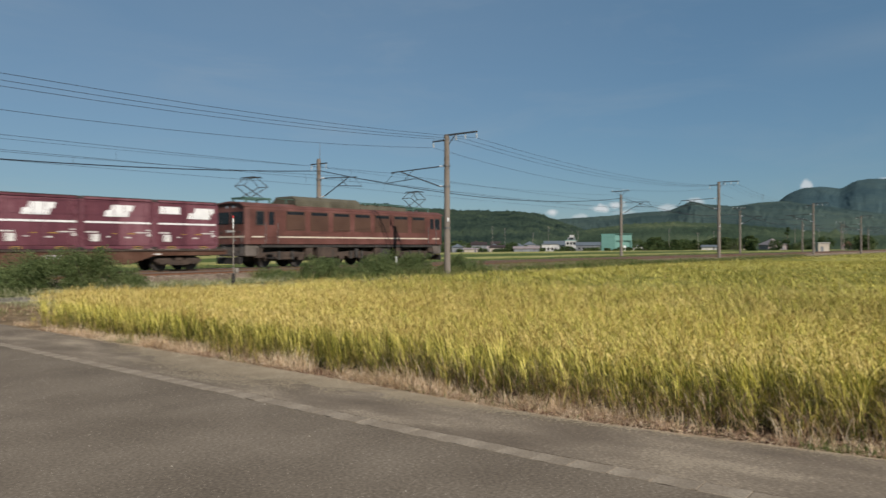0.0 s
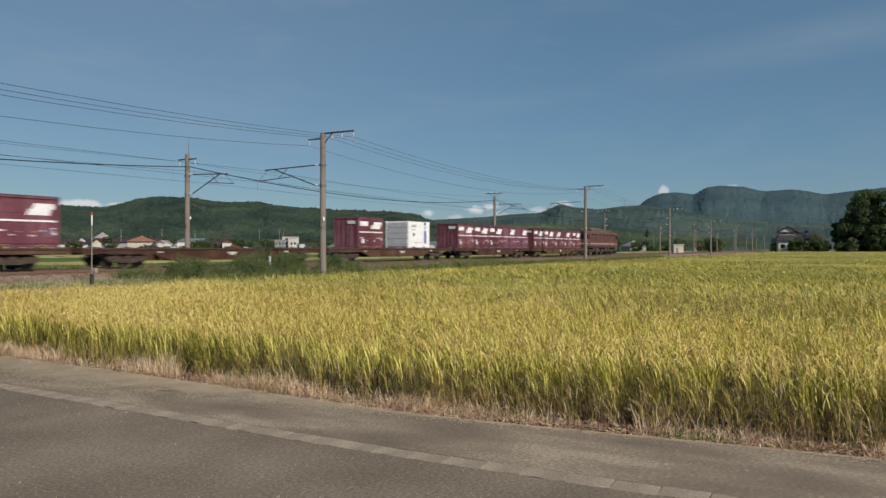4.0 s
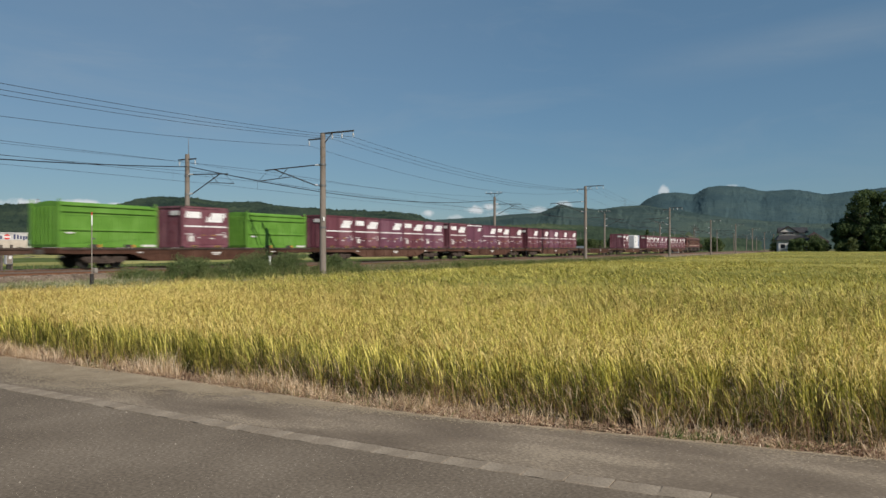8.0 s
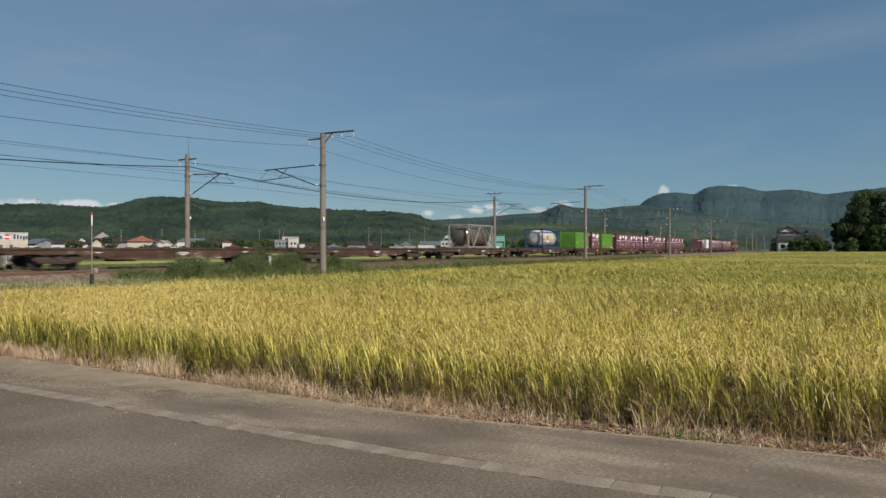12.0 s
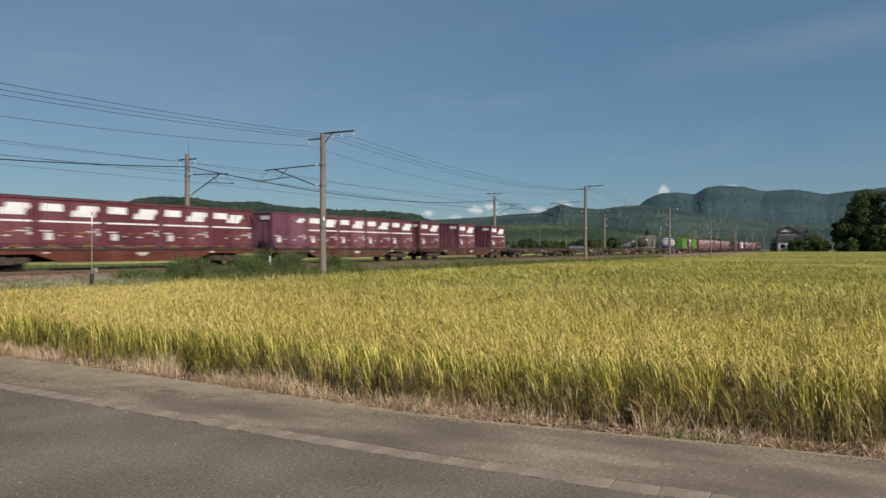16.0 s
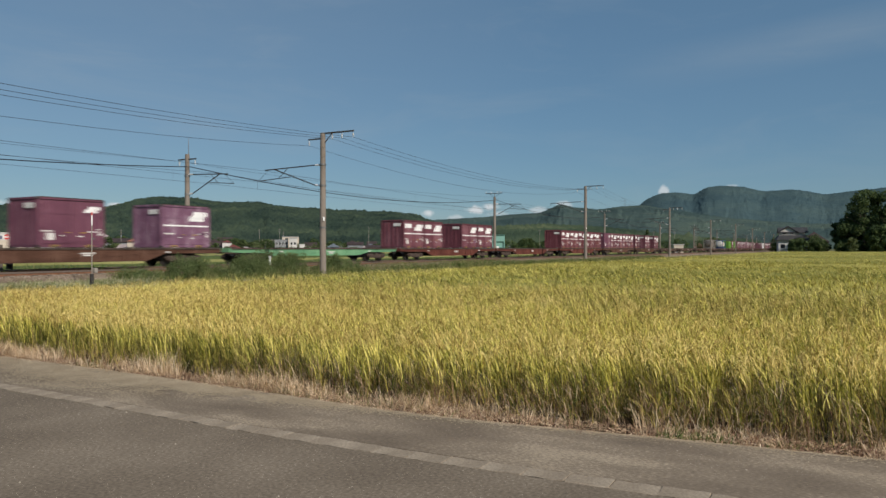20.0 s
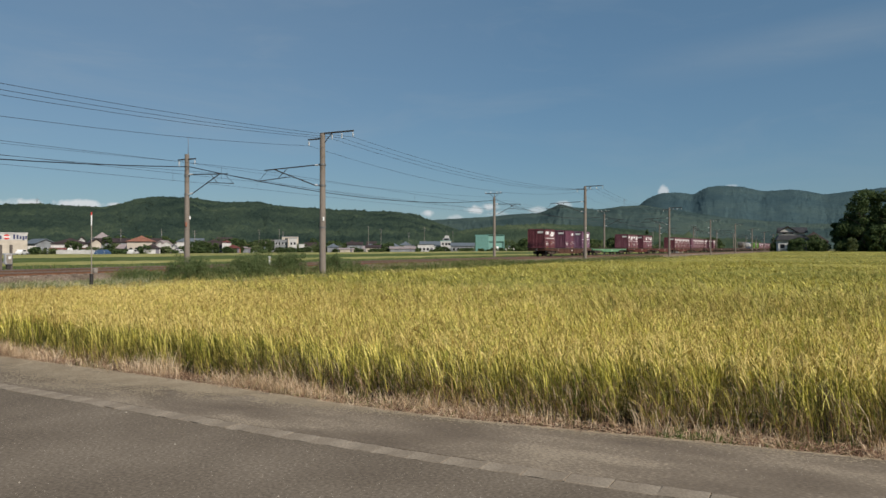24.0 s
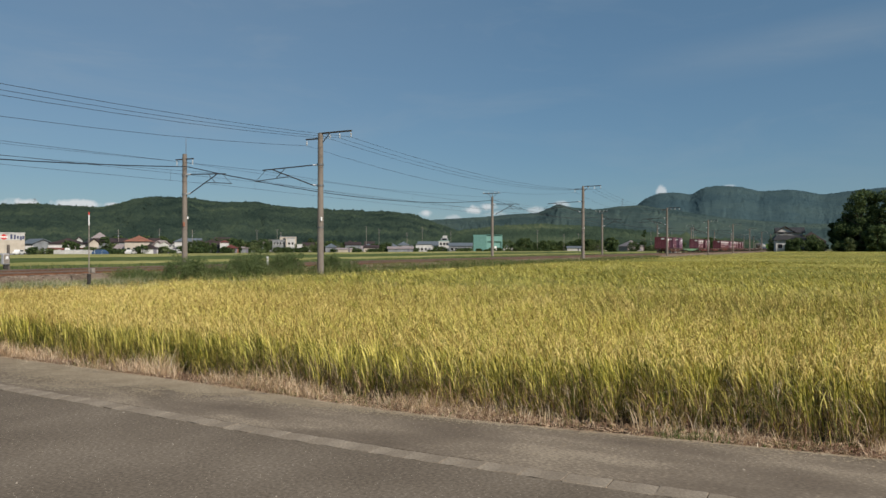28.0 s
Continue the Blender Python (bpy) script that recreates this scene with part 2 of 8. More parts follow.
M_STRIP = material("pale_rice_strip", [(0.25, (0.2, 0.195, 0.06)), (0.5, (0.29, 0.275, 0.095)), (0.75, (0.38, 0.35, 0.14))], 0.9, scale=0.1, fine=4, bump=0.8, bumpdist=0.1, grain=0.4, spec=0.1)
M_DRYWEED = material("dry_weed", [(0.2, (0.12, 0.1, 0.045)), (0.5, (0.22, 0.18, 0.085)), (0.8, (0.34, 0.28, 0.15))], 0.8, scale=0.5, fine=9, bump=0, island=0.7, translucent=0.3, spec=0.1)
M_PALEWEED = material("pale_grey_green_grass", [(0.2, (0.27, 0.28, 0.14)), (0.5, (0.42, 0.41, 0.23)), (0.8, (0.58, 0.53, 0.35))], 0.8, scale=0.5, fine=9, bump=0, island=0.7, translucent=0.3, spec=0.1)
M_SHRUB = material("shrub_leaf", [(0.2, (0.052, 0.074, 0.026)), (0.5, (0.09, 0.12, 0.042)), (0.85, (0.165, 0.19, 0.078))], 0.6, scale=0.8, fine=9, bump=0, island=0.7, translucent=0.25, spec=0.3)
M_TREE = material("tree_leaf", [(0.2, (0.03, 0.052, 0.02)), (0.5, (0.056, 0.086, 0.03)), (0.85, (0.11, 0.142, 0.05))], 0.7, scale=0.15, fine=2, bump=0, island=0.6, translucent=0.2, spec=0.15)
# distance haze painted into this wood: base colour greyed and slightly blued
M_FOREST = material("hazed_hill_wood", [(0.1, (0.018, 0.031, 0.025)), (0.38, (0.03, 0.047, 0.035)), (0.6, (0.041, 0.06, 0.041)), (0.8, (0.056, 0.078, 0.048)), (0.97, (0.074, 0.093, 0.056))], 0.95, scale=0.016, fine=0.09, bump=0, island=0.26, grain=0.3, coarse=1.7, spec=0.03)
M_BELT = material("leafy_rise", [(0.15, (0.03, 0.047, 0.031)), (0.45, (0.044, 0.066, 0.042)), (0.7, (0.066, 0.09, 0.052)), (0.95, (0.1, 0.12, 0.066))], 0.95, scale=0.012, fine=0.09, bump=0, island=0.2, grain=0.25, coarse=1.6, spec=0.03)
# both mountain woods carry the blue of aerial haze in their base colour
M_MOUNT_A = material("hazed_near_mountain", [(0.25, (0.038, 0.062, 0.059)), (0.5, (0.051, 0.077, 0.07)), (0.75, (0.068, 0.096, 0.078))], 0.95, scale=0.006, fine=0.05, bump=0, island=0.25, grain=0.3, coarse=1.6, spec=0.03)
M_MOUNT_B = material("hazed_far_mountain", [(0.25, (0.04, 0.07, 0.079)), (0.5, (0.051, 0.084, 0.089)), (0.75, (0.062, 0.096, 0.094))], 0.95, scale=0.004, fine=0.03, bump=0, island=0.2, grain=0.35, coarse=1.2, spec=0.03)
M_BUSH = material("soft_olive_leaf", [(0.15, (0.1, 0.138, 0.052)), (0.5, (0.165, 0.21, 0.083)), (0.85, (0.25, 0.285, 0.125))], 0.8, scale=0.8, fine=9, bump=0, island=0.4, translucent=0.5, spec=0.08)
M_MEADOW = material("meadow_green", [(0.25, (0.05, 0.078, 0.02)), (0.5, (0.085, 0.115, 0.03)), (0.75, (0.13, 0.15, 0.05))], 0.9, scale=0.2, fine=4, bump=0.8, bumpdist=0.1, grain=0.4, spec=0.1)
M_BARK = material("bark", [(0.25, (0.05, 0.035, 0.025)), (0.75, (0.12, 0.09, 0.065))], 0.9, scale=3, fine=20, bump=0.6)
M_POLE = material("pole_concrete", [(0.2, (0.14, 0.115, 0.092)), (0.5, (0.215, 0.182, 0.15)), (0.8, (0.3, 0.262, 0.222))], 0.9, scale=0.8, fine=25, bump=0.3, stretch=(1, 1, 0.25), spec=0.2)
M_STEEL = material("galvanised_steel", [(0.25, (0.1, 0.1, 0.1)), (0.75, (0.24, 0.235, 0.225))], 0.55, metal=0.5, scale=4, fine=40)
M_DARKSTEEL = material("dark_steel", [(0.25, (0.03, 0.028, 0.026)), (0.75, (0.085, 0.075, 0.065))], 0.65, metal=0.3, scale=4, fine=40)
M_WIRE = paint("bronze_wire", (0.045, 0.045, 0.045), 0.5, 0.4)
M_CABLE = paint("black_cable", (0.018, 0.019, 0.022), 0.6)
M_PORCELAIN = paint("white_porcelain", (0.75, 0.75, 0.74), 0.2, wear=0.1)
M_WINE = material("wine_red_paint", [(0.12, (0.066, 0.02, 0.028)), (0.42, (0.115, 0.034, 0.045)), (0.6, (0.14, 0.045, 0.058)), (0.85, (0.21, 0.095, 0.108))], 0.55, scale=1.1, fine=14, bump=0.15, obrand=0.5, grain=0.25, stretch=(1, 1, 0.4))
M_PURPLE = material("faded_purple_paint", [(0.15, (0.092, 0.03, 0.05)), (0.5, (0.138, 0.049, 0.074)), (0.85, (0.205, 0.1, 0.125))], 0.6, scale=1.1, fine=14, bump=0.15, obrand=0.4, grain=0.25, stretch=(1, 1, 0.4))
M_RED = material("brownish_red_paint", [(0.15, (0.08, 0.021, 0.026)), (0.5, (0.125, 0.034, 0.041)), (0.85, (0.185, 0.07, 0.078))], 0.55, scale=1.1, fine=14, bump=0.15, obrand=0.3, grain=0.25, stretch=(1, 1, 0.4))
M_LILAC = material("chalky_lilac_paint", [(0.2, (0.11, 0.047, 0.08)), (0.5, (0.165, 0.08, 0.125)), (0.62, (0.21, 0.12, 0.165)), (0.8, (0.36, 0.28, 0.33))], 0.65, scale=1.6, fine=14, bump=0.15, grain=0.25, stretch=(1, 1, 0.6))
M_WHITE = paint("white_paint", (0.78, 0.77, 0.74), 0.5, wear=0.12)
M_OFFWHITE = paint("dirty_white_paint", (0.6, 0.58, 0.54), 0.6, wear=0.25)
M_GREY = paint("grey_paint", (0.4, 0.41, 0.42), 0.55, wear=0.15)
M_BLUE = paint("deep_blue_paint", (0.03, 0.075, 0.3), 0.45, wear=0.2)
M_TANKBLUE = paint("tank_frame_blue", (0.02, 0.062, 0.17), 0.5, wear=0.35)
M_LIME = material("lime_green_paint", [(0.15, (0.072, 0.175, 0.02)), (0.5, (0.107, 0.245, 0.03)), (0.85, (0.165, 0.32, 0.065))], 0.55, scale=1.0, fine=14, bump=0.12, grain=0.2)
M_YELLOW = paint("dusty_yellow_paint", (0.4, 0.25, 0.05), 0.65, wear=0.45)
M_ORANGE = paint("orange_paint", (0.5, 0.22, 0.03), 0.5, wear=0.1)
M_STAINLESS = material("tarnished_stainless", [(0.2, (0.13, 0.105, 0.08)), (0.6, (0.24, 0.2, 0.16)), (0.85, (0.4, 0.35, 0.29))], 0.33, metal=0.6, scale=1.4, fine=14, bump=0.1)
M_FRAMEGREY = paint("dusty_beige_frame", (0.27, 0.235, 0.195), 0.65, wear=0.35)
M_TANKWHITE = material("creamy_tank_shell", [(0.15, (0.3, 0.28, 0.25)), (0.4, (0.5, 0.475, 0.43)), (0.8, (0.68, 0.655, 0.6))], 0.45, metal=0.1, scale=1.6, fine=14, bump=0.1, grain=0.3)
M_WAGON = material("rust_brown_wagon", [(0.15, (0.042, 0.02, 0.012)), (0.5, (0.08, 0.038, 0.024)), (0.85, (0.13, 0.07, 0.048))], 0.8, scale=1.2, fine=18, bump=0.3, obrand=0.35, grain=0.35, spec=0.2)
M_WAGONRED = material("red_oxide_wagon", [(0.15, (0.07, 0.022, 0.015)), (0.5, (0.12, 0.039, 0.027)), (0.85, (0.165, 0.066, 0.048))], 0.75, scale=1.2, fine=18, bump=0.3, obrand=0.3, grain=0.35, spec=0.2)
M_WAGONGREY = material("mottled_brown_wagon", [(0.2, (0.04, 0.022, 0.014)), (0.55, (0.085, 0.05, 0.034)), (0.66, (0.13, 0.085, 0.06)), (0.72, (0.5, 0.46, 0.4))], 0.8, scale=0.75, fine=12, bump=0.3, obrand=0.2, grain=0.22, spec=0.2)
M_WAGONGREEN = material("pale_green_wagon", [(0.2, (0.07, 0.17, 0.085)), (0.5, (0.12, 0.27, 0.14)), (0.8, (0.2, 0.36, 0.2))], 0.65, scale=0.8, fine=18, bump=0.3, grain=0.3)
# brake dust on running gear; also colours the painted shadow strips on deck and roof edges
M_BOGIE = material("brake_dust_and_edge_shadow", [(0.2, (0.028, 0.02, 0.015)), (0.8, (0.095, 0.066, 0.049))], 0.85, scale=2, fine=30, bump=0.3)
M_LOCO = material("brick_red_loco", [(0.12, (0.062, 0.026, 0.02)), (0.45, (0.118, 0.046, 0.035)), (0.6, (0.138, 0.056, 0.044)), (0.88, (0.19, 0.088, 0.07))], 0.6, scale=0.8, fine=10, bump=0.12, grain=0.25, coarse=1.3)
M_LOUVRE = material("dusty_louvre", [(0.2, (0.068, 0.033, 0.022)), (0.8, (0.112, 0.06, 0.039))], 0.7, scale=0.8, fine=14, bump=0.2)
M_ROOFGREY = material("sooty_roof", [(0.2, (0.06, 0.052, 0.034)), (0.8, (0.13, 0.115, 0.078))], 0.75, scale=1.2, fine=14, bump=0.2)
M_SKIRT = paint("grey_skirt", (0.13, 0.108, 0.09), 0.65, wear=0.3)
M_DARKGLASS = paint("dark_glass", (0.012, 0.014, 0.017), 0.2, wear=0.1, spec=0.3)
M_CREAM = paint("cream_stripe", (0.62, 0.54, 0.42), 0.55, wear=0.15)
M_GREENCU = paint("verdigris", (0.06, 0.12, 0.095), 0.6, wear=0.3)
M_BEIGE = paint("beige_render", (0.47, 0.41, 0.33), 0.85, wear=0.2, scale=0.6)
M_WALLWHITE = paint("white_render", (0.5, 0.485, 0.455), 0.85, wear=0.25, scale=0.5)
M_WALLGREY = paint("grey_cladding", (0.2, 0.21, 0.215), 0.8, wear=0.3, scale=0.6)
M_TEAL = paint("teal_cladding", (0.1, 0.24, 0.2), 0.7, wear=0.15, scale=1)
M_TEALMID = paint("mid_teal_cladding", (0.115, 0.25, 0.215), 0.7, wear=0.15, scale=1)
M_TEALLIGHT = paint("light_teal_cladding", (0.17, 0.33, 0.285), 0.7, wear=0.15, scale=1)
M_SLATE = paint("dark_slate_tiles", (0.034, 0.034, 0.036), 0.75, wear=0.3, scale=1)
M_ROOFDARK = paint("dark_brown_tiles", (0.042, 0.026, 0.023), 0.75, wear=0.35, scale=1)
M_ROOFORANGE = paint("orange_brown_tiles", (0.27, 0.115, 0.07), 0.75, wear=0.25, scale=1)
M_ROOFRED = paint("rusty_red_tiles", (0.135, 0.038, 0.03), 0.75, wear=0.25, scale=1)
M_ROOFBLUE = paint("slate_blue_roof", (0.12, 0.14, 0.155), 0.6, wear=0.2, scale=1)
M_ROOFPALE = paint("pinkish_grey_roof", (0.31, 0.255, 0.24), 0.7, wear=0.2, scale=1)
M_SIGNRED = paint("sign_red", (0.55, 0.05, 0.04), 0.5, wear=0.1)
M_NAVY = paint("navy_lettering", (0.035, 0.045, 0.11), 0.6, wear=0.1)
M_SIGNGREY = paint("sign_dark_grey", (0.16, 0.15, 0.17), 0.6, wear=0.1)
M_TARP = paint("blue_tarpaulin", (0.045, 0.09, 0.17), 0.6, wear=0.2)
M_RUBBER = paint("black_rubber", (0.015, 0.015, 0.015), 0.8, wear=0.2)

# ---- building helpers ----


def box(bm, c, s, bevel=0.0):
    """A box with its centre and full size; bevel rounds its edges a little."""
    r = bmesh.ops.create_cube(bm, size=1, matrix=Matrix.LocRotScale(c, None, s))
    if bevel:
        es = list({e for v in r["verts"] for e in v.link_edges})
        bmesh.ops.bevel(bm, geom=es, offset=bevel, segments=1, affect='EDGES', clamp_overlap=True)


def rod(bm, a, b, r, r2=None, n=8):
    """A round bar from a to b."""
    a, b = Vector(a), Vector(b)
    d = b - a
    m = Matrix.Translation((a + b) / 2) @ d.to_track_quat('Z', 'Y').to_matrix().to_4x4()
    bmesh.ops.create_cone(bm, cap_ends=True, cap_tris=False, segments=n, radius1=r, radius2=r if r2 is None else r2, depth=d.length, matrix=m)


def prism(bm, poly, y0, y1):
    """A profile in x and z, drawn out from y0 to y1."""
    a = [bm.verts.new((x, y0, z)) for x, z in poly]
    b = [bm.verts.new((x, y1, z)) for x, z in poly]
    n = len(poly)
    bm.faces.new(a)
    bm.faces.new(b[::-1])
    for i in range(n):
        bm.faces.new((a[i], b[i], b[(i + 1) % n], a[(i + 1) % n]))


def prism_x(bm, poly, x0, x1):
    """A profile in y and z, drawn out from x0 to x1."""
    a = [bm.verts.new((x0, y, z)) for y, z in poly]
    b = [bm.verts.new((x1, y, z)) for y, z in poly]
    n = len(poly)
    bm.faces.new(a[::-1])
    bm.faces.new(b)
    for i in range(n):
        bm.faces.new((a[i], a[(i + 1) % n], b[(i + 1) % n], b[i]))


def part(name, bm, mat, parent=None, label="", m=None):
    """Links a bmesh as one mesh object, under a thing or a part where one is given."""
    bmesh.ops.recalc_face_normals(bm, faces=bm.faces)
    me = bpy.data.meshes.new(name)
    bm.to_mesh(me)
    bm.free()
    me.materials.append(mat)
    ob = new(name, me)
    if parent is not None:
        ob.parent = parent
    if m is not None:
        ob.matrix_basis = m
    if label:
        ob["label"] = label
    return ob


def again(ob, parent, m):
    """The same part once more under a parent, on the same mesh, with its own sub-parts."""
    o = ob.copy()
    scene.collection.objects.link(o)
    o.parent = parent
    o.matrix_basis = m
    for c in ob.children:
        k = c.copy()
        scene.collection.objects.link(k)
        k.parent = o
    return o


def boxpart(name, c, s, mat, parent, label="", bevel=0.0):
    bm = bmesh.new()
    box(bm, c, s, bevel)
    return part(name, bm, mat, parent, label)


def thing(name, label, category, group="", m=None):
    e = new(name)
    e.empty_display_size = 0.3
    if m is not None:
        e.matrix_basis = m
    return tagged(e, label, category, group)


def indexed(name, verts, faces, mats, mat_index=None):
    """A mesh from vertex and equal-sided face arrays."""
    me = bpy.data.meshes.new(name)
    faces = np.asarray(faces, np.int32)
    me.vertices.add(len(verts))
    me.vertices.foreach_set("co", np.asarray(verts, np.float32).ravel())
    me.loops.add(faces.size)
    me.loops.foreach_set("vertex_index", faces.ravel())
    me.polygons.add(len(faces))
    me.polygons.foreach_set("loop_start", np.arange(len(faces), dtype=np.int32) * faces.shape[1])
    for mt in mats:
        me.materials.append(mt)
    if mat_index is not None:
        me.polygons.foreach_set("material_index", np.asarray(mat_index, np.int32))
    me.update(calc_edges=True)
    return me


def blades(name, root, height, lean, width, segs, mats, which, rng, droop=0.35, face=None):
    """Curved grass blades: root (n,3), height, lean and width (n,); each one a bending strip that ends in a tip."""
    n = len(root)
    ang = rng.uniform(0, 2 * np.pi, n) if face is None else face
    dirs = np.stack([np.cos(ang), np.sin(ang), np.zeros(n)], 1)
    tw = ang + np.pi / 2 + rng.normal(0, 0.6, n)
    side = np.stack([np.cos(tw), np.sin(tw), np.zeros(n)], 1)
    levels = []
    for i in range(segs + 1):
        t = i / segs
        up = height * (t - droop * np.clip(lean / np.maximum(height, 0.01), 0, 1.2) * t ** 3)
        p = root + dirs * (lean * t ** 1.8)[:, None]
        p = p + np.stack([np.zeros(n), np.zeros(n), up], 1)
        w = width * (1 - t ** 2 * 0.95) * (0.55 + 0.45 * min(1, t * 4 + 0.2))
        levels.append((p - side * w[:, None] / 2, p + side * w[:, None] / 2))
    v = np.concatenate([np.stack(l, 1) for l in levels], 1)          # n, 2*(segs+1), 3
    k = 2 * (segs + 1)
    f = np.array([[2 * i, 2 * i + 1, 2 * i + 3, 2 * i + 2] for i in range(segs)])
    faces = (np.arange(n)[:, None, None] * k + f[None]).reshape(-1, 4)
    return indexed(name, v.reshape(-1, 3), faces, mats, np.repeat(which, segs))


def vnoise(x, y, seed=0):
    """Smooth value noise on arrays, from 0 to 1."""
    xi, yi = np.floor(x).astype(np.int64), np.floor(y).astype(np.int64)
    fx, fy = x - xi, y - yi
    fx, fy = fx * fx * (3 - 2 * fx), fy * fy * (3 - 2 * fy)

    def h(a, b):
        q = (a * 374761393 + b * 668265263 + seed * 1442695041) & 0x7fffffff
        q = ((q ^ (q >> 13)) * 1274126177) & 0x7fffffff
        return ((q ^ (q >> 16)) & 0xffff) / 65535.0
    return (h(xi, yi) * (1 - fx) + h(xi + 1, yi) * fx) * (1 - fy) + (h(xi, yi + 1) * (1 - fx) + h(xi + 1, yi + 1) * fx) * fy


def polar(bearing, dist):
    """A place on the plain by bearing from the held view's axis (degrees, to the right) and distance."""
    a = radians(AXIS - bearing)
    return dist * math.cos(a), dist * math.sin(a)

# ---- the plain, road and railway bed ----
RAIL_Z = 0.5
TRACK_FAR, TRACK_NEAR = 35.5, 31.5
TURN = pose(33, TRACK_FAR, 0) @ pose(0, 0, 0, 0, 0, -0.6) @ pose(-33, -TRACK_FAR, 0)      # the line bears slightly towards the road


def lay(ob):
    """Turns a piece of the line onto its bearing."""
    ob.matrix_basis = TURN @ ob.matrix_basis
    return ob


bm = bmesh.new()
bm.faces.new([bm.verts.new((x, y, -0.25)) for x, y in ((-4200, -4200), (4200, -4200), (4200, 4200), (-4200, 4200))])
ground = tagged(part("ground", bm, M_GROUND), "flat farmland soil and stubble reaching to the hills", "ground", kind="structure")


def flare(y):
    """How the foot of the rice draws back from the straight shoulder towards the tripod, and comes nearest just past it."""
    return 0.034 * (np.sqrt((y - 3.4) ** 2 + 2.5) - (y - 3.4)) - 0.15 * np.exp(-((y - 3.4) / 2.2) ** 2)


def bend(y):
    """How far the road's edge swings away from its straight run."""
    return 0.0185 * (y - 3.4 + math.sqrt((y - 3.4) ** 2 + 2.5)) + 0.25 * float(flare(max(y, -8)))


def strip_y(name, profile, y0, y1, mat, step=0.5, fixed=(), outer=()):
    """A profile in x and z drawn along the bending road edge; fixed: corners that stay straight, outer: corners at the foot of the rice."""
    n = int((y1 - y0) / step) + 1
    bm = bmesh.new()
    rings = [[bm.verts.new((x + (0 if k in fixed else bend(y)) + (0.75 * float(flare(max(y, -8))) if k in outer else 0), y, z)) for k, (x, z) in enumerate(profile)] for y in np.linspace(y0, y1, n)]
    for a, b in zip(rings[:-1], rings[1:]):
        for k in range(len(profile)):
            q = (k + 1) % len(profile)
            bm.faces.new((a[k], a[q], b[q], b[k]))
    bm.faces.new(rings[0])
    bm.faces.new(rings[-1])
    return part(name, bm, mat)


road = tagged(strip_y("road", [(-4.57, -0.4), (-4.57, 0.0), (4.65, 0.0), (4.65, -0.4)], -26, 24, M_ASPHALT, fixed=(0, 1)), "worn grey-brown asphalt farm road", "road", kind="structure")
shoulder = tagged(strip_y("road_shoulder", [(4.845, -0.4), (4.845, 0.004), (6.0, -0.004), (6.25, -0.05), (6.6, -0.3)], -26, 17.0, M_SHOULDER, outer=(2, 3, 4)), "pale patchy concrete shoulder beside the rice", "road shoulder", kind="structure")
# slab of soil, coloured dark to deepen the shade under the rice
bm = bmesh.new()
box(bm, (33.4, 4.5, -0.26), (53.0, 28.0, 0.2))
tagged(part("paddy_soil", bm, M_SHADESOIL), "paddy soil coloured dark for the shade under the rice", "soil", kind="structure")
bm = bmesh.new()
prism(bm, [(-12, -0.4), (-12, -0.02), (4.85, -0.02), (6.6, -0.02), (10.5, -0.06), (12.5, -0.3)], 15.2, 24.2)
tagged(part("soil_verge", bm, M_SOIL), "bare brown soil corner at the end of the rice", "soil", kind="structure")
bm = bmesh.new()
prism_x(bm, [(24.2, -0.3), (24.4, 0.01), (26.0, 0.01), (26.3, -0.3)], 4.8, 260)
tagged(part("field_path", bm, M_PATH), "pale gravel path between rice field and railway", "path", kind="structure")
bm = bmesh.new()
prism_x(bm, [(19.4, -0.3), (20.0, -0.1), (24.2, -0.05), (26.2, 0.0), (28.4, 0.06), (39.5, 0.06), (44, -0.2), (44.4, -0.3)], -470, 900)
tagged(part("railway_verge", bm, M_VERGE), "weedy green verge along the railway", "verge", kind="structure")
for y, nm in ((TRACK_NEAR, "ballast_near"), (TRACK_FAR, "ballast_far")):
    bm = bmesh.new()
    prism_x(bm, [(y - 2.6, 0.02), (y - 1.7, 0.34), (y + 1.7, 0.34), (y + 2.6, 0.02)], -470, 900)
    tagged(lay(part(nm, bm, M_BALLAST)), "rust-stained crushed stone ballast bed", "ballast", kind="structure")


def rail(y):
    t = thing("rail", "rusty steel rail with polished running head", "rail", "railway rails")
    t.matrix_basis = TURN @ pose(0, y, 0)
    bm = bmesh.new()
    prism_x(bm, [(-0.07, 0.36), (0.07, 0.36), (0.02, 0.38), (0.016, 0.46), (-0.016, 0.46), (-0.02, 0.38)], -470, 900)
    part("web", bm, M_RAIL, t)
    bm = bmesh.new()
    prism_x(bm, [(-0.033, 0.46), (0.033, 0.46), (0.033, 0.497), (0.026, RAIL_Z), (-0.026, RAIL_Z), (-0.033, 0.497)], -470, 900)
    part("railhead", bm, M_RAILTOP, t, "polished running head")


for y in (TRACK_NEAR, TRACK_FAR):
    for d in (-0.567, 0.567):
        rail(y + d)

# ---- rice ----
PADDY = -0.14


def follow(me):
    """Shifts plants at the roadside along with the bending edge, less and less into the field."""
    co = np.empty(len(me.vertices) * 3, np.float32)
    me.vertices.foreach_get("co", co)
    co = co.reshape(-1, 3)
    y = co[:, 1]
    near = np.clip((9.5 - co[:, 0]) / 2.5, 0, 1)
    co[:, 0] += (0.0185 * (y - 3.4 + np.sqrt((y - 3.4) ** 2 + 2.5)) * 0.85 + flare(np.maximum(y, -8))) * near
    me.vertices.foreach_set("co", co.ravel())
    me.update()


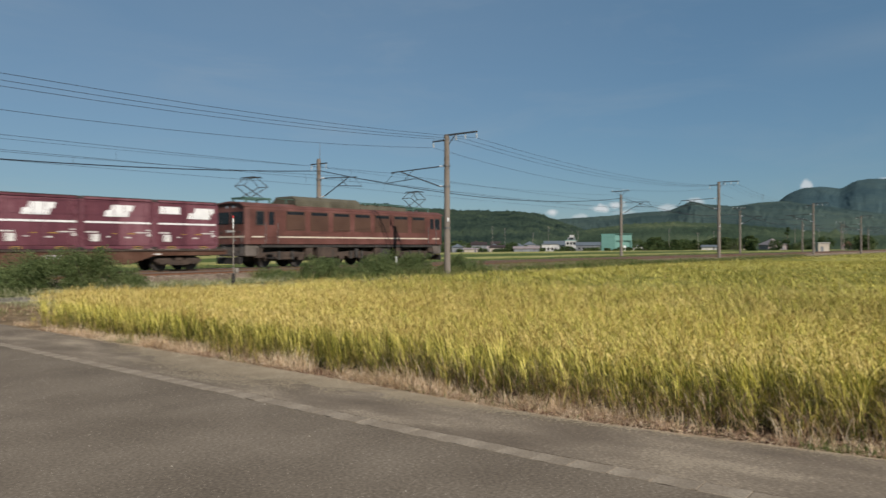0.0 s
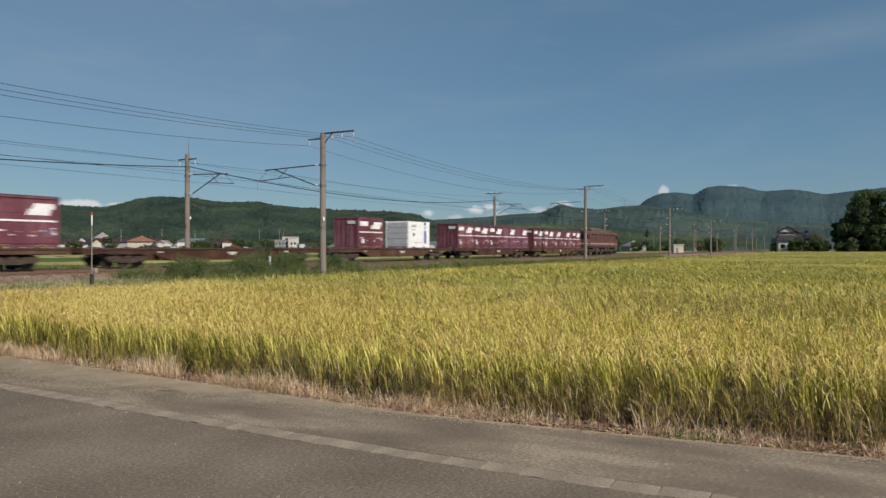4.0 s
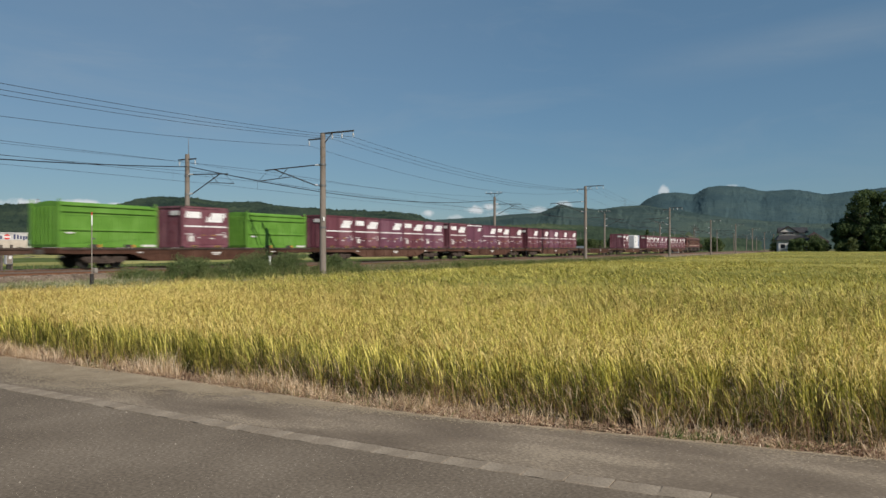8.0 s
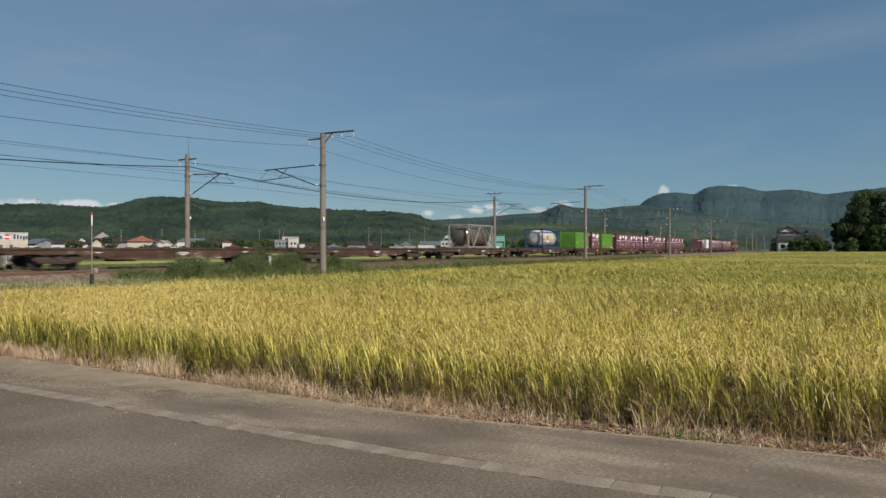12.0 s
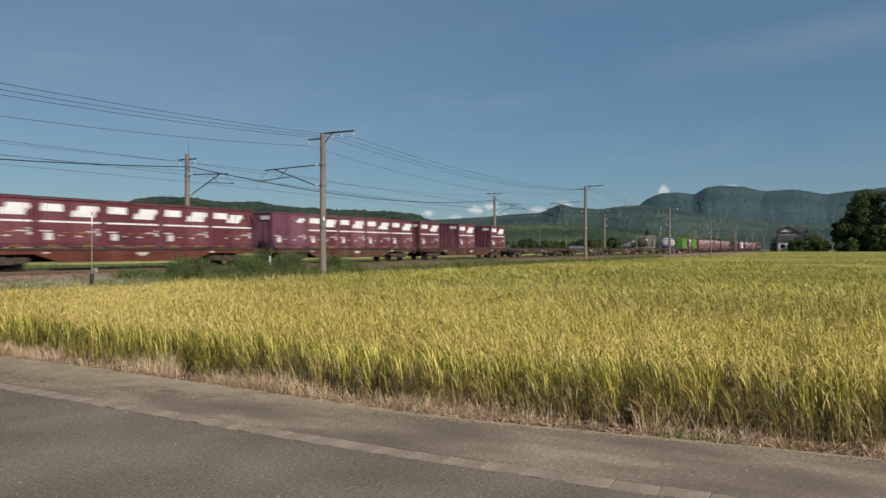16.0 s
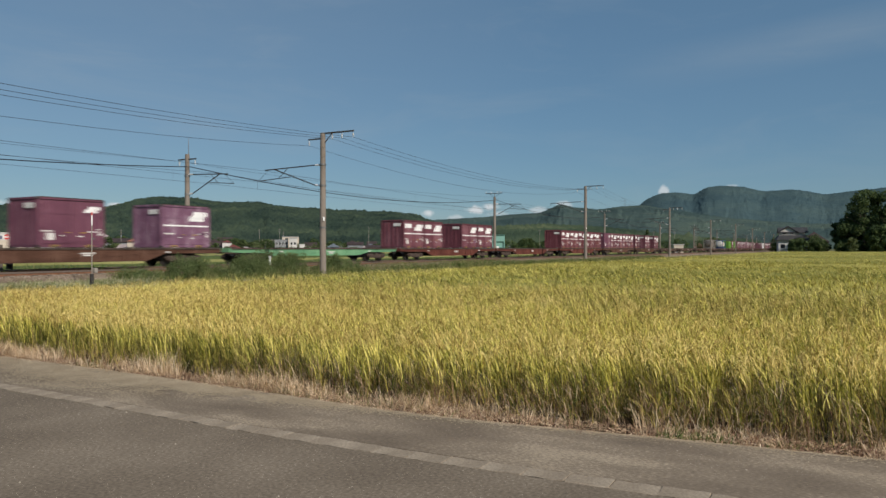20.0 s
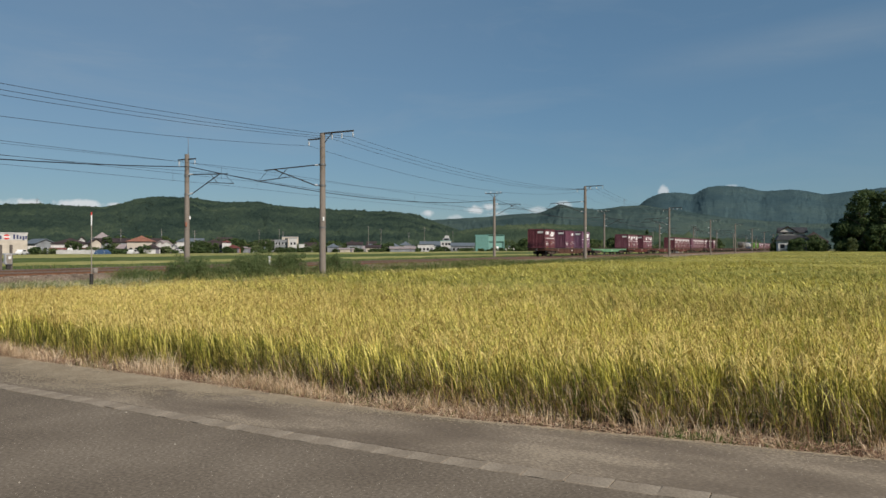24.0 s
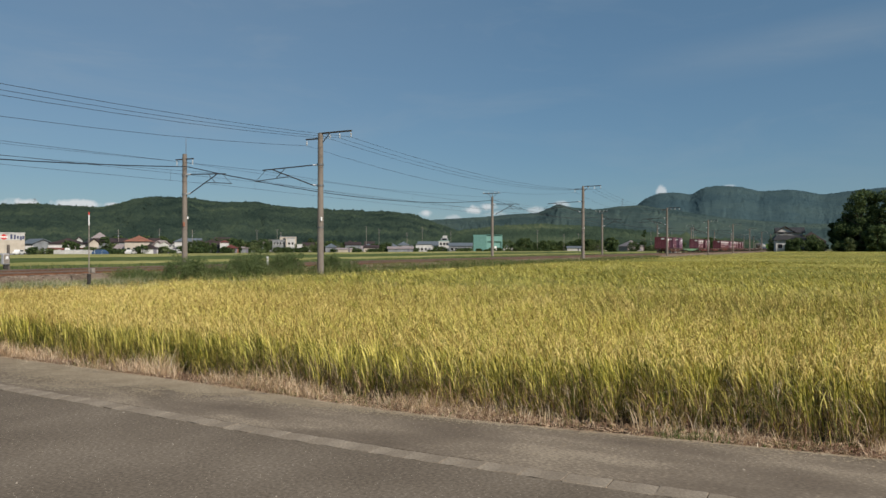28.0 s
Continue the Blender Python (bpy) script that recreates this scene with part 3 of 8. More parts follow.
def ears(name, x, y, h, num, rng, size=1.0):
    """Drooping ears that arch over from the tops of the stems."""
    n = len(x) * num
    idx = np.repeat(np.arange(len(x)), num)
    a = np.where(rng.uniform(0, 1, n) < 0.5, rng.normal(-1.0, 0.8, n), rng.uniform(0, 6.283, n))
    d = np.stack([np.cos(a), np.sin(a), np.zeros(n)], 1)
    tw = a + 1.57 + rng.normal(0, 0.7, n)
    side = np.stack([np.cos(tw), np.sin(tw), rng.normal(0, 0.3, n)], 1)
    out, rise = rng.uniform(0.05, 0.16, n) * size, rng.uniform(0.06, 0.15, n)
    drop = rng.uniform(0.04, 0.2, n) * size
    p0 = np.stack([x[idx] + rng.normal(0, 0.05, n), y[idx] + rng.normal(0, 0.05, n), PADDY + h[idx] * rng.uniform(0.78, 1.0, n)], 1)
    lv = []
    for t, w in ((0, 0.001), (0.35, 0.0027), (0.7, 0.0036), (1.0, 0.0016)):
        p = p0 + d * (out * t)[:, None] + np.array([0, 0, 1.0]) * (rise * 2 * t - (drop + rise) * t * t)[:, None]
        w = w * size * rng.uniform(0.8, 1.2, n)[:, None]
        lv += [p - side * w, p + side * w]
    v = np.stack(lv, 1)
    f = np.array([[2 * i, 2 * i + 1, 2 * i + 3, 2 * i + 2] for i in range(3)])
    F = (np.arange(n)[:, None, None] * 8 + f[None]).reshape(-1, 4)
    me = indexed(name, v.reshape(-1, 3), F, [M_EAR])
    follow(me)
    tagged(new(name, me), "drooping golden rice ears", "rice", kind="stuff")


def rice_near():
    """Dense hills of rice by the road, thinning out with distance; the far crop is a rough canopy with ears on it."""
    rng = np.random.default_rng(11)
    xs, ys = np.meshgrid(np.arange(6.56, 17.5, 0.165), np.arange(-4.0, 18.9, 0.28))
    x, y = xs.ravel(), ys.ravel()
    keep = (y > (x - 6) * -0.09 - 1.6) & (y < 15.9 + 3.0 * np.clip((x - 6.4) / 3.0, 0, 1) + 0.3 * np.sin(x * 5))
    x, y = x[keep] + rng.normal(0, 0.035, keep.sum()), y[keep] + rng.normal(0, 0.04, keep.sum())
    hillh = 0.72 + 0.1 * vnoise(x * 0.7, y * 0.7, 4) + rng.normal(0, 0.035, len(x))
    hillh *= 1 - 0.13 * np.clip((y - 13.0) / 4.0, 0, 1) * np.clip((x - 8.0) / 3.0, 0, 1)
    R, H, L, W, I = [], [], [], [], []
    front = np.flatnonzero(x < 8.3)
    every = np.flatnonzero((x > 7.3) | (rng.uniform(0, 1, len(x)) < 0.6))
    inner = np.flatnonzero((x > 6.8) & (x < 8.3))
    dry = front[vnoise(x[front] * 0.9, y[front] * 0.9, 17) + 0.085 * (4 - y[front]) > 0.42]
    # a stretch with more green leaves and fewer ears across the middle of the field
    green = (np.clip((x - 10.5) / 3.0, 0, 1) * np.clip((22 - x) / 3.0, 0, 1) * (0.55 + 0.8 * vnoise(x * 0.45, y * 0.45, 29)) > rng.uniform(0.2, 1, len(x))) & (y < 16.6)
    green_hills, ripe = np.flatnonzero(green), every[~green[every]]
    # upright leaves, arching leaves, stems, withered leaves low down; the lower ones stand in the open edge only
    for who, low, high, hmin, hmax, lmin, lmax, w, mi, num in ((ripe, 0.3, 0.6, 0.36, 0.6, 0.05, 0.2, 0.007, 0, 14), (ripe, 0.3, 0.6, 0.34, 0.56, 0.14, 0.34, 0.0072, 0, 8), (every, 0.48, 0.7, 0.3, 0.5, 0.1, 0.36, 0.0092, 0, 9), (green_hills, 0.3, 0.62, 0.34, 0.6, 0.08, 0.3, 0.0075, 5, 16), (green_hills, 0.3, 0.62, 0.34, 0.6, 0.08, 0.3, 0.006, 1, 9), (front, 0.1, 0.45, 0.28, 0.5, 0.1, 0.36, 0.0085, 5, 10), (front, 0.0, 0.38, 0.3, 0.5, 0.08, 0.4, 0.0085, 5, 8),
                                                              (inner, 0.0, 0.12, 0.35, 0.6, 0.04, 0.2, 0.012, 5, 9), (front, 0.0, 0.02, 0.5, 0.85, 0.02, 0.14, 0.0048, 1, 10), (dry, 0.0, 0.45, 0.2, 0.5, 0.1, 0.35, 0.006, 3, 9), (dry, 0.0, 0.35, 0.15, 0.5, 0.1, 0.34, 0.0065, 4, 12)):
        n = len(who) * num
        idx = np.repeat(who, num)
        r = np.stack([x[idx] + rng.normal(0, 0.04, n), y[idx] + rng.normal(0, 0.05, n), PADDY + hillh[idx] * rng.uniform(low, high, n)], 1)
        R.append(r)
        H.append(hillh[idx] * rng.uniform(hmin, hmax, n))
        L.append(rng.uniform(lmin, lmax, n))
        W.append(rng.uniform(0.7, 1.2, n) * w)
        I.append(np.full(n, mi))
    R, H, L, W, I = [np.concatenate(a) for a in (R, H, L, W, I)]
    some = (x < 10.5) | (rng.uniform(0, 1, len(x)) < np.where(green, 0.3, 0.55))
    ears("rice_panicles", x[some], y[some], hillh[some], 16, rng, 0.85)
    # extra ears added to imitate the brighter crop straight away from the sun
    bright_end = (y > 8.5 - rng.uniform(0, 2.5, len(x))) & (x < 12.5)
    ears("rice_panicles", x[bright_end], y[bright_end], hillh[bright_end], 10, rng, 0.9)
    rim = x < 7.7
    ears("rice_panicles", x[rim], y[rim], hillh[rim] * 0.93, 12, rng, 0.9)
    me = blades("rice_plants", R, H, L, W, 3, [M_LEAF, M_STEM, M_EAR, M_STRAW, M_LITTER, M_RICEGREEN], I, rng, droop=0.55, face=np.where(rng.uniform(0, 1, len(I)) < np.where(I == 5, 0.4, 0.7), rng.normal(2.1, 0.5, len(I)), rng.uniform(0, 6.283, len(I))))
    follow(me)
    ob = new("rice_plants", me)
    tagged(ob, "ripening yellow-green rice plants with drooping ears", "rice", kind="stuff")
    # further out only the upper part shows
    R, H, L, W, I = [], [], [], [], []
    for x0, x1, den, scale in ((17.5, 32, 70, 1.35), (32, 60, 34, 1.7), (60, 120, 11.0, 2.4), (120, 300, 2.2, 4.5)):
        n = int((x1 - x0) * 34 * den)
        px, py = rng.uniform(x0, x1, n), rng.uniform(-15, 19.0, n)
        ok = py > -0.06 * px - 0.5
        px, py = px[ok], py[ok]
        n = len(px)
        z = 0.37 + 0.06 * vnoise(px * 0.5, py * 0.5, 4)
        R.append(np.stack([px, py, z], 1))
        H.append(rng.uniform(0.13, 0.3, n))
        L.append(rng.uniform(0.1, 0.32, n) * min(scale, 1.4))
        W.append(rng.uniform(0.008, 0.014, n) * scale)
        kind = rng.choice(4, n, p=[0.3, 0.0, 0.16, 0.54])
        # the greener stretch runs on here and thins out with distance
        soft = (np.clip((34 - px) / 8.0, 0, 1) * (0.4 + 0.9 * vnoise(px * 0.3, py * 0.3, 29)) > rng.uniform(0.15, 1, n)) & (py < 17.0)
        I.append(np.where(soft, np.where(kind == 0, 0, np.where(kind == 2, 1, 4)), kind))
    R, H, L, W, I = [np.concatenate(a) for a in (R, H, L, W, I)]
    me = blades("rice_ears", R, H, L, W, 2, [M_LEAF, M_STEM, M_EAR, M_CANOPY, M_RICEGREEN], I, rng, droop=0.4, face=rng.normal(2.1, 0.9, len(I)))
    tagged(new("rice_ears", me), "golden ears and leaf tips over the rice field", "rice", kind="stuff")


def crop(name, x0, x1, y0, y1, top, step, rough, mat, label, base=-0.3, seed=5):
    """A field of a dense crop: an uneven canopy with sides down to the soil."""
    gx, gy = np.arange(x0, x1 + step, step), np.arange(y0, y1 + step * 0.5, min(step, (y1 - y0) / 3))
    X, Y = np.meshgrid(gx, gy, indexing='ij')
    Z = top + rough * (vnoise(X / step * 0.9, Y / step * 0.9, seed) - 0.5) + rough * 0.8 * (vnoise(X * 0.13, Y * 0.13, seed + 1) - 0.5)
    Z[0, :] = base
    Z[-1, :] = base
    Z[:, 0] = base
    Z[:, -1] = base
    X[0, :] += step * 0.75
    X[-1, :] -= step * 0.75
    nx, ny = X.shape
    i = np.arange(nx * ny).reshape(nx, ny)
    f = np.stack([i[:-1, :-1], i[1:, :-1], i[1:, 1:], i[:-1, 1:]], -1).reshape(-1, 4)
    me = indexed(name, np.stack([X, Y, Z], -1).reshape(-1, 3), f, [mat])
    return tagged(new(name, me), label, "crop", kind="stuff")


rice_near()
crop("rice_canopy", 17.2, 60, -16, 18.9, 0.42, 0.35, 0.16, M_CANOPY, "even yellow-green canopy of ripening rice")
crop("rice_canopy", 59.5, 330, -26, 19.0, 0.46, 1.2, 0.16, M_CANOPY, "even yellow-green canopy of ripening rice")


def grass(name, n, x0, x1, y0, y1, z, h0, h1, mats, probs, label, seed, width=0.012, segs=2, clump=0.0, need=0.45, flat=1.0):
    rng = np.random.default_rng(seed)
    x, y = rng.uniform(x0, x1, n), rng.uniform(y0, y1, n)
    if clump:
        k = vnoise(x * clump, y * clump, seed) + 0.25 * rng.uniform(0, 1, n)
        ok = k > need
        x, y = x[ok], y[ok]
        n = len(x)
    r = np.stack([x, y, np.full(n, z)], 1)
    h = rng.uniform(h0, h1, n) * (0.6 + 0.7 * vnoise(x * 1.1, y * 1.1, seed + 9))
    me = blades(name, r, h, h * rng.uniform(0.2, 1.1, n) * flat, rng.uniform(0.6, 1.2, n) * width, segs, mats, rng.choice(len(mats), n, p=probs), rng, droop=0.4)
    if x1 < 7:
        follow(me)
    return tagged(new(name, me), label, "grass", kind="stuff")


grass("dry_grass", 24000, 6.2, 6.62, -4, 16.6, -0.1, 0.06, 0.31, [M_STRAW, M_LITTER], [0.9, 0.1], "bleached dry grass along the edge of the rice", 21, 0.006, 3, 1.6, 0.62)
grass("edge_weeds", 9000, 6.15, 6.6, -3, 14, -0.08, 0.03, 0.16, [M_WEED, M_STRAW], [0.85, 0.15], "small green weeds at the foot of the rice", 27, 0.012, 2, 0.9, 0.85)
grass("straw_tufts", 9000, 6.2, 6.5, -4, 15.4, -0.1, 0.16, 0.4, [M_STRAW], [1.0], "pale upright tufts of dry grass before the rice", 36, 0.005, 3, 1.35, 0.9)
grass("low_weed", 340, 6.08, 6.42, 0.7, 1.35, -0.06, 0.03, 0.11, [M_WEED], [1.0], "small green weed on the shoulder's edge", 34, 0.016, 2)
grass("low_weed", 160, 6.15, 6.45, 0.1, 0.5, -0.06, 0.03, 0.09, [M_WEED], [1.0], "small green weed on the shoulder's edge", 35, 0.016, 2)
grass("leaf_litter", 22000, 5.98, 6.5, -4, 15.4, -0.03, 0.012, 0.045, [M_LITTER, M_STRAW], [0.72, 0.28], "brown plant litter trodden into the shoulder's edge", 28, 0.01, 2, 0.8, 0.45, 4.0)
grass("withered_stems", 5500, 6.42, 6.8, -4, 15, -0.12, 0.08, 0.36, [M_LITTER, M_STRAW, M_STEM], [0.45, 0.25, 0.3], "withered brown stems at the foot of the rice", 31, 0.006, 3, 1.2, 0.6, 0.7)
grass("fallen_straw", 5000, 5.98, 6.45, -4, 15.4, -0.04, 0.03, 0.12, [M_STRAW, M_LITTER], [0.7, 0.3], "short trampled straw on the shoulder's edge", 22, 0.007, 2, 1.6, 0.5, 3.5)
grass("corner_weeds", 5200, 6.9, 12.5, 17.2, 21.5, -0.05, 0.04, 0.2, [M_STRAW, M_WEED, M_LITTER], [0.2, 0.4, 0.4], "brown and green weeds on the field corner", 23, 0.012, 2, 0.5)
grass("pale_verge_grass", 11000, 9, 22.5, 19.3, 26.2, -0.08, 0.08, 0.3, [M_PALEWEED, M_WEED], [0.85, 0.15], "thin pale green grass between rice and railway", 38, 0.016, 2)
grass("verge_weeds", 26000, 21.5, 110, 19.3, 24.0, -0.1, 0.2, 0.55, [M_DRYWEED, M_WEED], [0.2, 0.8], "rank green weeds beside the railway", 24, 0.022, 2)
grass("pale_trackside_grass", 15000, -2, 23.0, 26.2, 29.5, 0.04, 0.1, 0.36, [M_PALEWEED, M_WEED], [0.6, 0.4], "thin pale grass at the foot of the ballast", 37, 0.018, 2, 0.35, 0.4)
grass("trackside_grass", 36000, 22.3, 130, 26.2, 29.6, 0.02, 0.2, 0.62, [M_DRYWEED, M_WEED], [0.16, 0.84], "pale dry and green grass at the foot of the ballast", 25, 0.022, 2, 0.25, 0.38)
grass("ballast_weeds", 16000, 22.5, 70, 28.6, 30.3, 0.1, 0.15, 0.5, [M_DRYWEED, M_WEED], [0.25, 0.75], "green weeds climbing the ballast shoulder", 29, 0.02, 2, 0.3, 0.55)
grass("track_weeds", 13000, 23, 70, 29.4, 30.6, 0.2, 0.15, 0.5, [M_DRYWEED, M_WEED], [0.25, 0.75], "weeds growing over the near ballast", 32, 0.02, 2, 0.35, 0.5)
grass("track_weeds", 9000, 8, 70, 32.7, 34.3, 0.3, 0.08, 0.3, [M_DRYWEED, M_WEED], [0.35, 0.65], "low weeds between the two tracks", 33, 0.02, 2, 0.3, 0.5)
grass("far_trackside_grass", 18000, -20, 160, 38.6, 45, 0.02, 0.25, 0.8, [M_DRYWEED, M_WEED], [0.15, 0.85], "green weeds beyond the railway", 26, 0.035, 2)
crop("grass_field", -150, 420, 45.5, 65, -0.02, 1.3, 0.14, M_MEADOW, "dark green meadow beyond the railway", seed=7)
crop("rice_strip", -150, 420, 65.6, 76, 0.06, 1.2, 0.1, M_STRIP, "narrow strip of yellow-green rice", seed=8)
crop("bean_field", -150, 420, 76.8, 109, 0.12, 1.8, 0.14, M_MEADOW, "dark green bean field", seed=9)
crop("rice_field_far", -200, 430, 110, 165, 0.14, 3.0, 0.14, M_STRIP, "distant yellow rice field before the town", seed=10)

# ---- overhead line ----
POLE_X = [-67.0, -16.0, 35.2, 87.1, 138.2, 188.1, 237.9, 288.0, 338.5, 389.0, 440.0]
ROW_NEAR, ROW_FAR = 27.0, 39.2
FAR_X = [-66.6, -15.6, 36.05, 87.3, 138.6, 188.6, 238.4, 288.5, 339.0, 389.5, 440.5]
RISE = [0, 0, 0, 0.72, 0.6, 0.05, 0.5, 0.3, 0.2, 0, 0.2]      # how much higher a pole stands


def insulator(name, parent, top, length=0.34, r=0.06):
    bm = bmesh.new()
    x, y, z = top
    rod(bm, (x, y, z), (x, y, z - length), 0.015, n=6)
    for i in range(3):
        zz = z - 0.1 - i * 0.08
        rod(bm, (x, y, zz), (x, y, zz - 0.04), r, r * 0.6, n=8)
    return part(name, bm, M_PORCELAIN, parent)


def bracket(parent, sgn, reach, zt, zl):
    """The hinged arm that carries the wires over a track; sgn: the side the track lies on."""
    bm = bmesh.new()
    rod(bm, (0, sgn * 0.45, zt), (0, sgn * reach, zt - 0.12), 0.035)
    part("top_tube", bm, M_DARKSTEEL, parent)
    bm = bmesh.new()
    rod(bm, (0, sgn * 0.45, zl), (0, sgn * (reach - 0.75), zt - 0.1), 0.035)
    part("brace", bm, M_DARKSTEEL, parent)
    bm = bmesh.new()
    rod(bm, (0, sgn * (reach * 0.55), zt - 0.62), (0, sgn * (reach + 0.55), zt - 0.78), 0.025)
    rod(bm, (0, sgn * (reach * 0.6), zt - 0.1), (0, sgn * (reach * 0.75), zt - 0.64), 0.02)
    rod(bm, (0, sgn * (reach - 0.3), zt - 0.1), (0, sgn * (reach + 0.5), zt - 0.76), 0.012)
    part("registration_arm", bm, M_DARKSTEEL, parent)
    for z in (zt, zl):
        bm = bmesh.new()
        rod(bm, (0, sgn * 0.14, z), (0, sgn * 0.55, z if z == zt else z + 0.06), 0.05, n=8)
        part("insulator", bm, M_PORCELAIN, parent, "white porcelain insulator")


def pole_near():
    p = thing("catenary_pole", "weathered round concrete pole carrying crossarm and wire bracket", "utility pole", "railway poles")
    bm = bmesh.new()
    rod(bm, (0, 0, -0.1), (0, 0, 8.7), 0.2, 0.155, n=16)
    part("shaft", bm, M_POLE, p)
    bm = bmesh.new()
    rod(bm, (0, 0, 8.7), (0, 0, 8.74), 0.165, 0.12, n=16)
    part("cap", bm, M_STEEL, p)
    bm = bmesh.new()
    box(bm, (0, -1.05, 8.7), (0.09, 2.4, 0.09), 0.01)
    rod(bm, (0, -0.1, 8.1), (0, -0.7, 8.68), 0.03, n=6)
    part("crossarm", bm, M_DARKSTEEL, p)
    bm = bmesh.new()
    box(bm, (0, 0.6, 8.4), (0.09, 0.95, 0.08), 0.01)
    part("short_arm", bm, M_DARKSTEEL, p)
    for y, z in ((-2.2, 8.66), (-1.4, 8.66), (-0.7, 8.66), (1.02, 8.37)):
        insulator("insulator", p, (0, y, z))
    for z in (6.85, 5.6, 3.1):
        bm = bmesh.new()
        rod(bm, (0, 0, z - 0.05), (0, 0, z + 0.05), 0.2, n=16)
        part("clamp", bm, M_STEEL, p)
    boxpart("number_plate", (-0.13, -0.17, 3.6), (0.14, 0.02, 0.22), M_WHITE, p, "small white plate", 0.005)
    bracket(p, 1, 4.5, 6.85, 5.6)
    return p


def pole_far():
    p = thing("catenary_pole", "weathered concrete pole with small crossarm and thin lightning rod", "utility pole", "railway poles")
    bm = bmesh.new()
    rod(bm, (0, 0, -0.1), (0, 0, 8.1), 0.19, 0.145, n=16)
    part("shaft", bm, M_POLE, p)
    bm = bmesh.new()
    rod(bm, (0, -0.12, 7.4), (0, -0.12, 9.2), 0.025, 0.015, n=6)
    part("lightning_rod", bm, M_STEEL, p)
    bm = bmesh.new()
    box(bm, (0, 0, 7.75), (0.08, 1.7, 0.08), 0.01)
    part("crossarm", bm, M_DARKSTEEL, p)
    for y in (-0.75, 0.75):
        insulator("insulator", p, (0, y, 7.72), 0.4)
    boxpart("marker", (-0.17, -0.1, 3.3), (0.13, 0.1, 0.3), M_ROOFORANGE, p, "small orange box", 0.01)
    boxpart("number_plate", (0.1, -0.18, 3.75), (0.12, 0.02, 0.2), M_WHITE, p, "small white plate", 0.005)
    for z in (6.6, 5.35):
        bm = bmesh.new()
        rod(bm, (0, 0, z - 0.05), (0, 0, z + 0.05), 0.19, n=16)
        part("clamp", bm, M_STEEL, p)
    bracket(p, -1, 3.75, 6.7, 5.35)
    return p


def pole_tee():
    p = thing("catenary_pole", "grey concrete pole with a broad crossarm on its top", "utility pole", "railway poles")
    bm = bmesh.new()
    rod(bm, (0, 0, -0.1), (0, 0, 7.6), 0.19, 0.15, n=16)
    part("shaft", bm, M_POLE, p)
    bm = bmesh.new()
    rod(bm, (0, 0, 7.3), (0, 0, 8.1), 0.05, n=8)
    part("stalk", bm, M_STEEL, p)
    bm = bmesh.new()
    box(bm, (0, 0.1, 8.1), (0.1, 2.4, 0.09), 0.01)
    for sy in (-1, 1):
        rod(bm, (0, sy * 0.1, 7.6), (0, sy * 0.7, 8.06), 0.025, n=6)
    part("crossarm", bm, M_DARKSTEEL, p)
    for y in (-0.9, -0.35, 0.5, 1.2):
        bm = bmesh.new()
        rod(bm, (0, y, 8.14), (0, y, 8.32), 0.05, 0.03, n=8)
        part("insulator", bm, M_PORCELAIN, p)
    for z in (6.6, 5.35):
        bm = bmesh.new()
        rod(bm, (0, 0, z - 0.05), (0, 0, z + 0.05), 0.19, n=16)
        part("clamp", bm, M_STEEL, p)
    bracket(p, -1, 3.75, 6.7, 5.35)
    return p


_pn, _pf, _pt = pole_near(), pole_far(), pole_tee()
_pn.location, _pf.location = (POLE_X[0], ROW_NEAR, 0), (POLE_X[0], ROW_FAR, 0)
for i, x in enumerate(POLE_X[1:]):
    up = RISE[i + 1]
    copy_thing(_pn, pose(x, ROW_NEAR, up - 0.3))
    if x < 60:
        copy_thing(_pf, pose(FAR_X[i + 1], ROW_FAR, up - 0.1))
    elif x < 100:
        _pt.matrix_basis = pose(FAR_X[i + 1], ROW_FAR, up - 0.1)
    else:
        copy_thing(_pt, pose(FAR_X[i + 1], ROW_FAR, up - 0.1))


def wire(name, pts, sag, r, mat, label, drops=None, n=14):
    """A wire hung between points, sagging in every span; drops: a lower wire's height to tie to."""
    t = thing(name, label, "wire", "overhead wires")
    bm = bmesh.new()
    dbm = bmesh.new()
    for a, b in zip(pts[:-1], pts[1:]):
        a, b = Vector(a), Vector(b)
        prev = a
        for i in range(1, n + 1):
            k = i / n
            p = a.lerp(b, k) - Vector((0, 0, 4 * sag * k * (1 - k)))
            d = (p - prev).normalized()
            s1 = Vector((-d.y, d.x, 0)).normalized() * r
            s2 = d.cross(s1).normalized() * r
            va = [bm.verts.new(prev + q) for q in (s1, s2, -s1, -s2)]
            vb = [bm.verts.new(p + q) for q in (s1, s2, -s1, -s2)]
            for j in range(4):
                bm.faces.new((va[j], va[(j + 1) % 4], vb[(j + 1) % 4], vb[j]))
            prev = p
            if drops is not None and i % 4 == 1 and a.x < 240:
                rod(dbm, p, (p.x, p.y, drops), 0.006, n=4)
    part("strand", bm, mat, t)
    if drops is not None:
        part("droppers", dbm, M_WIRE, t)
    else:
        dbm.free()


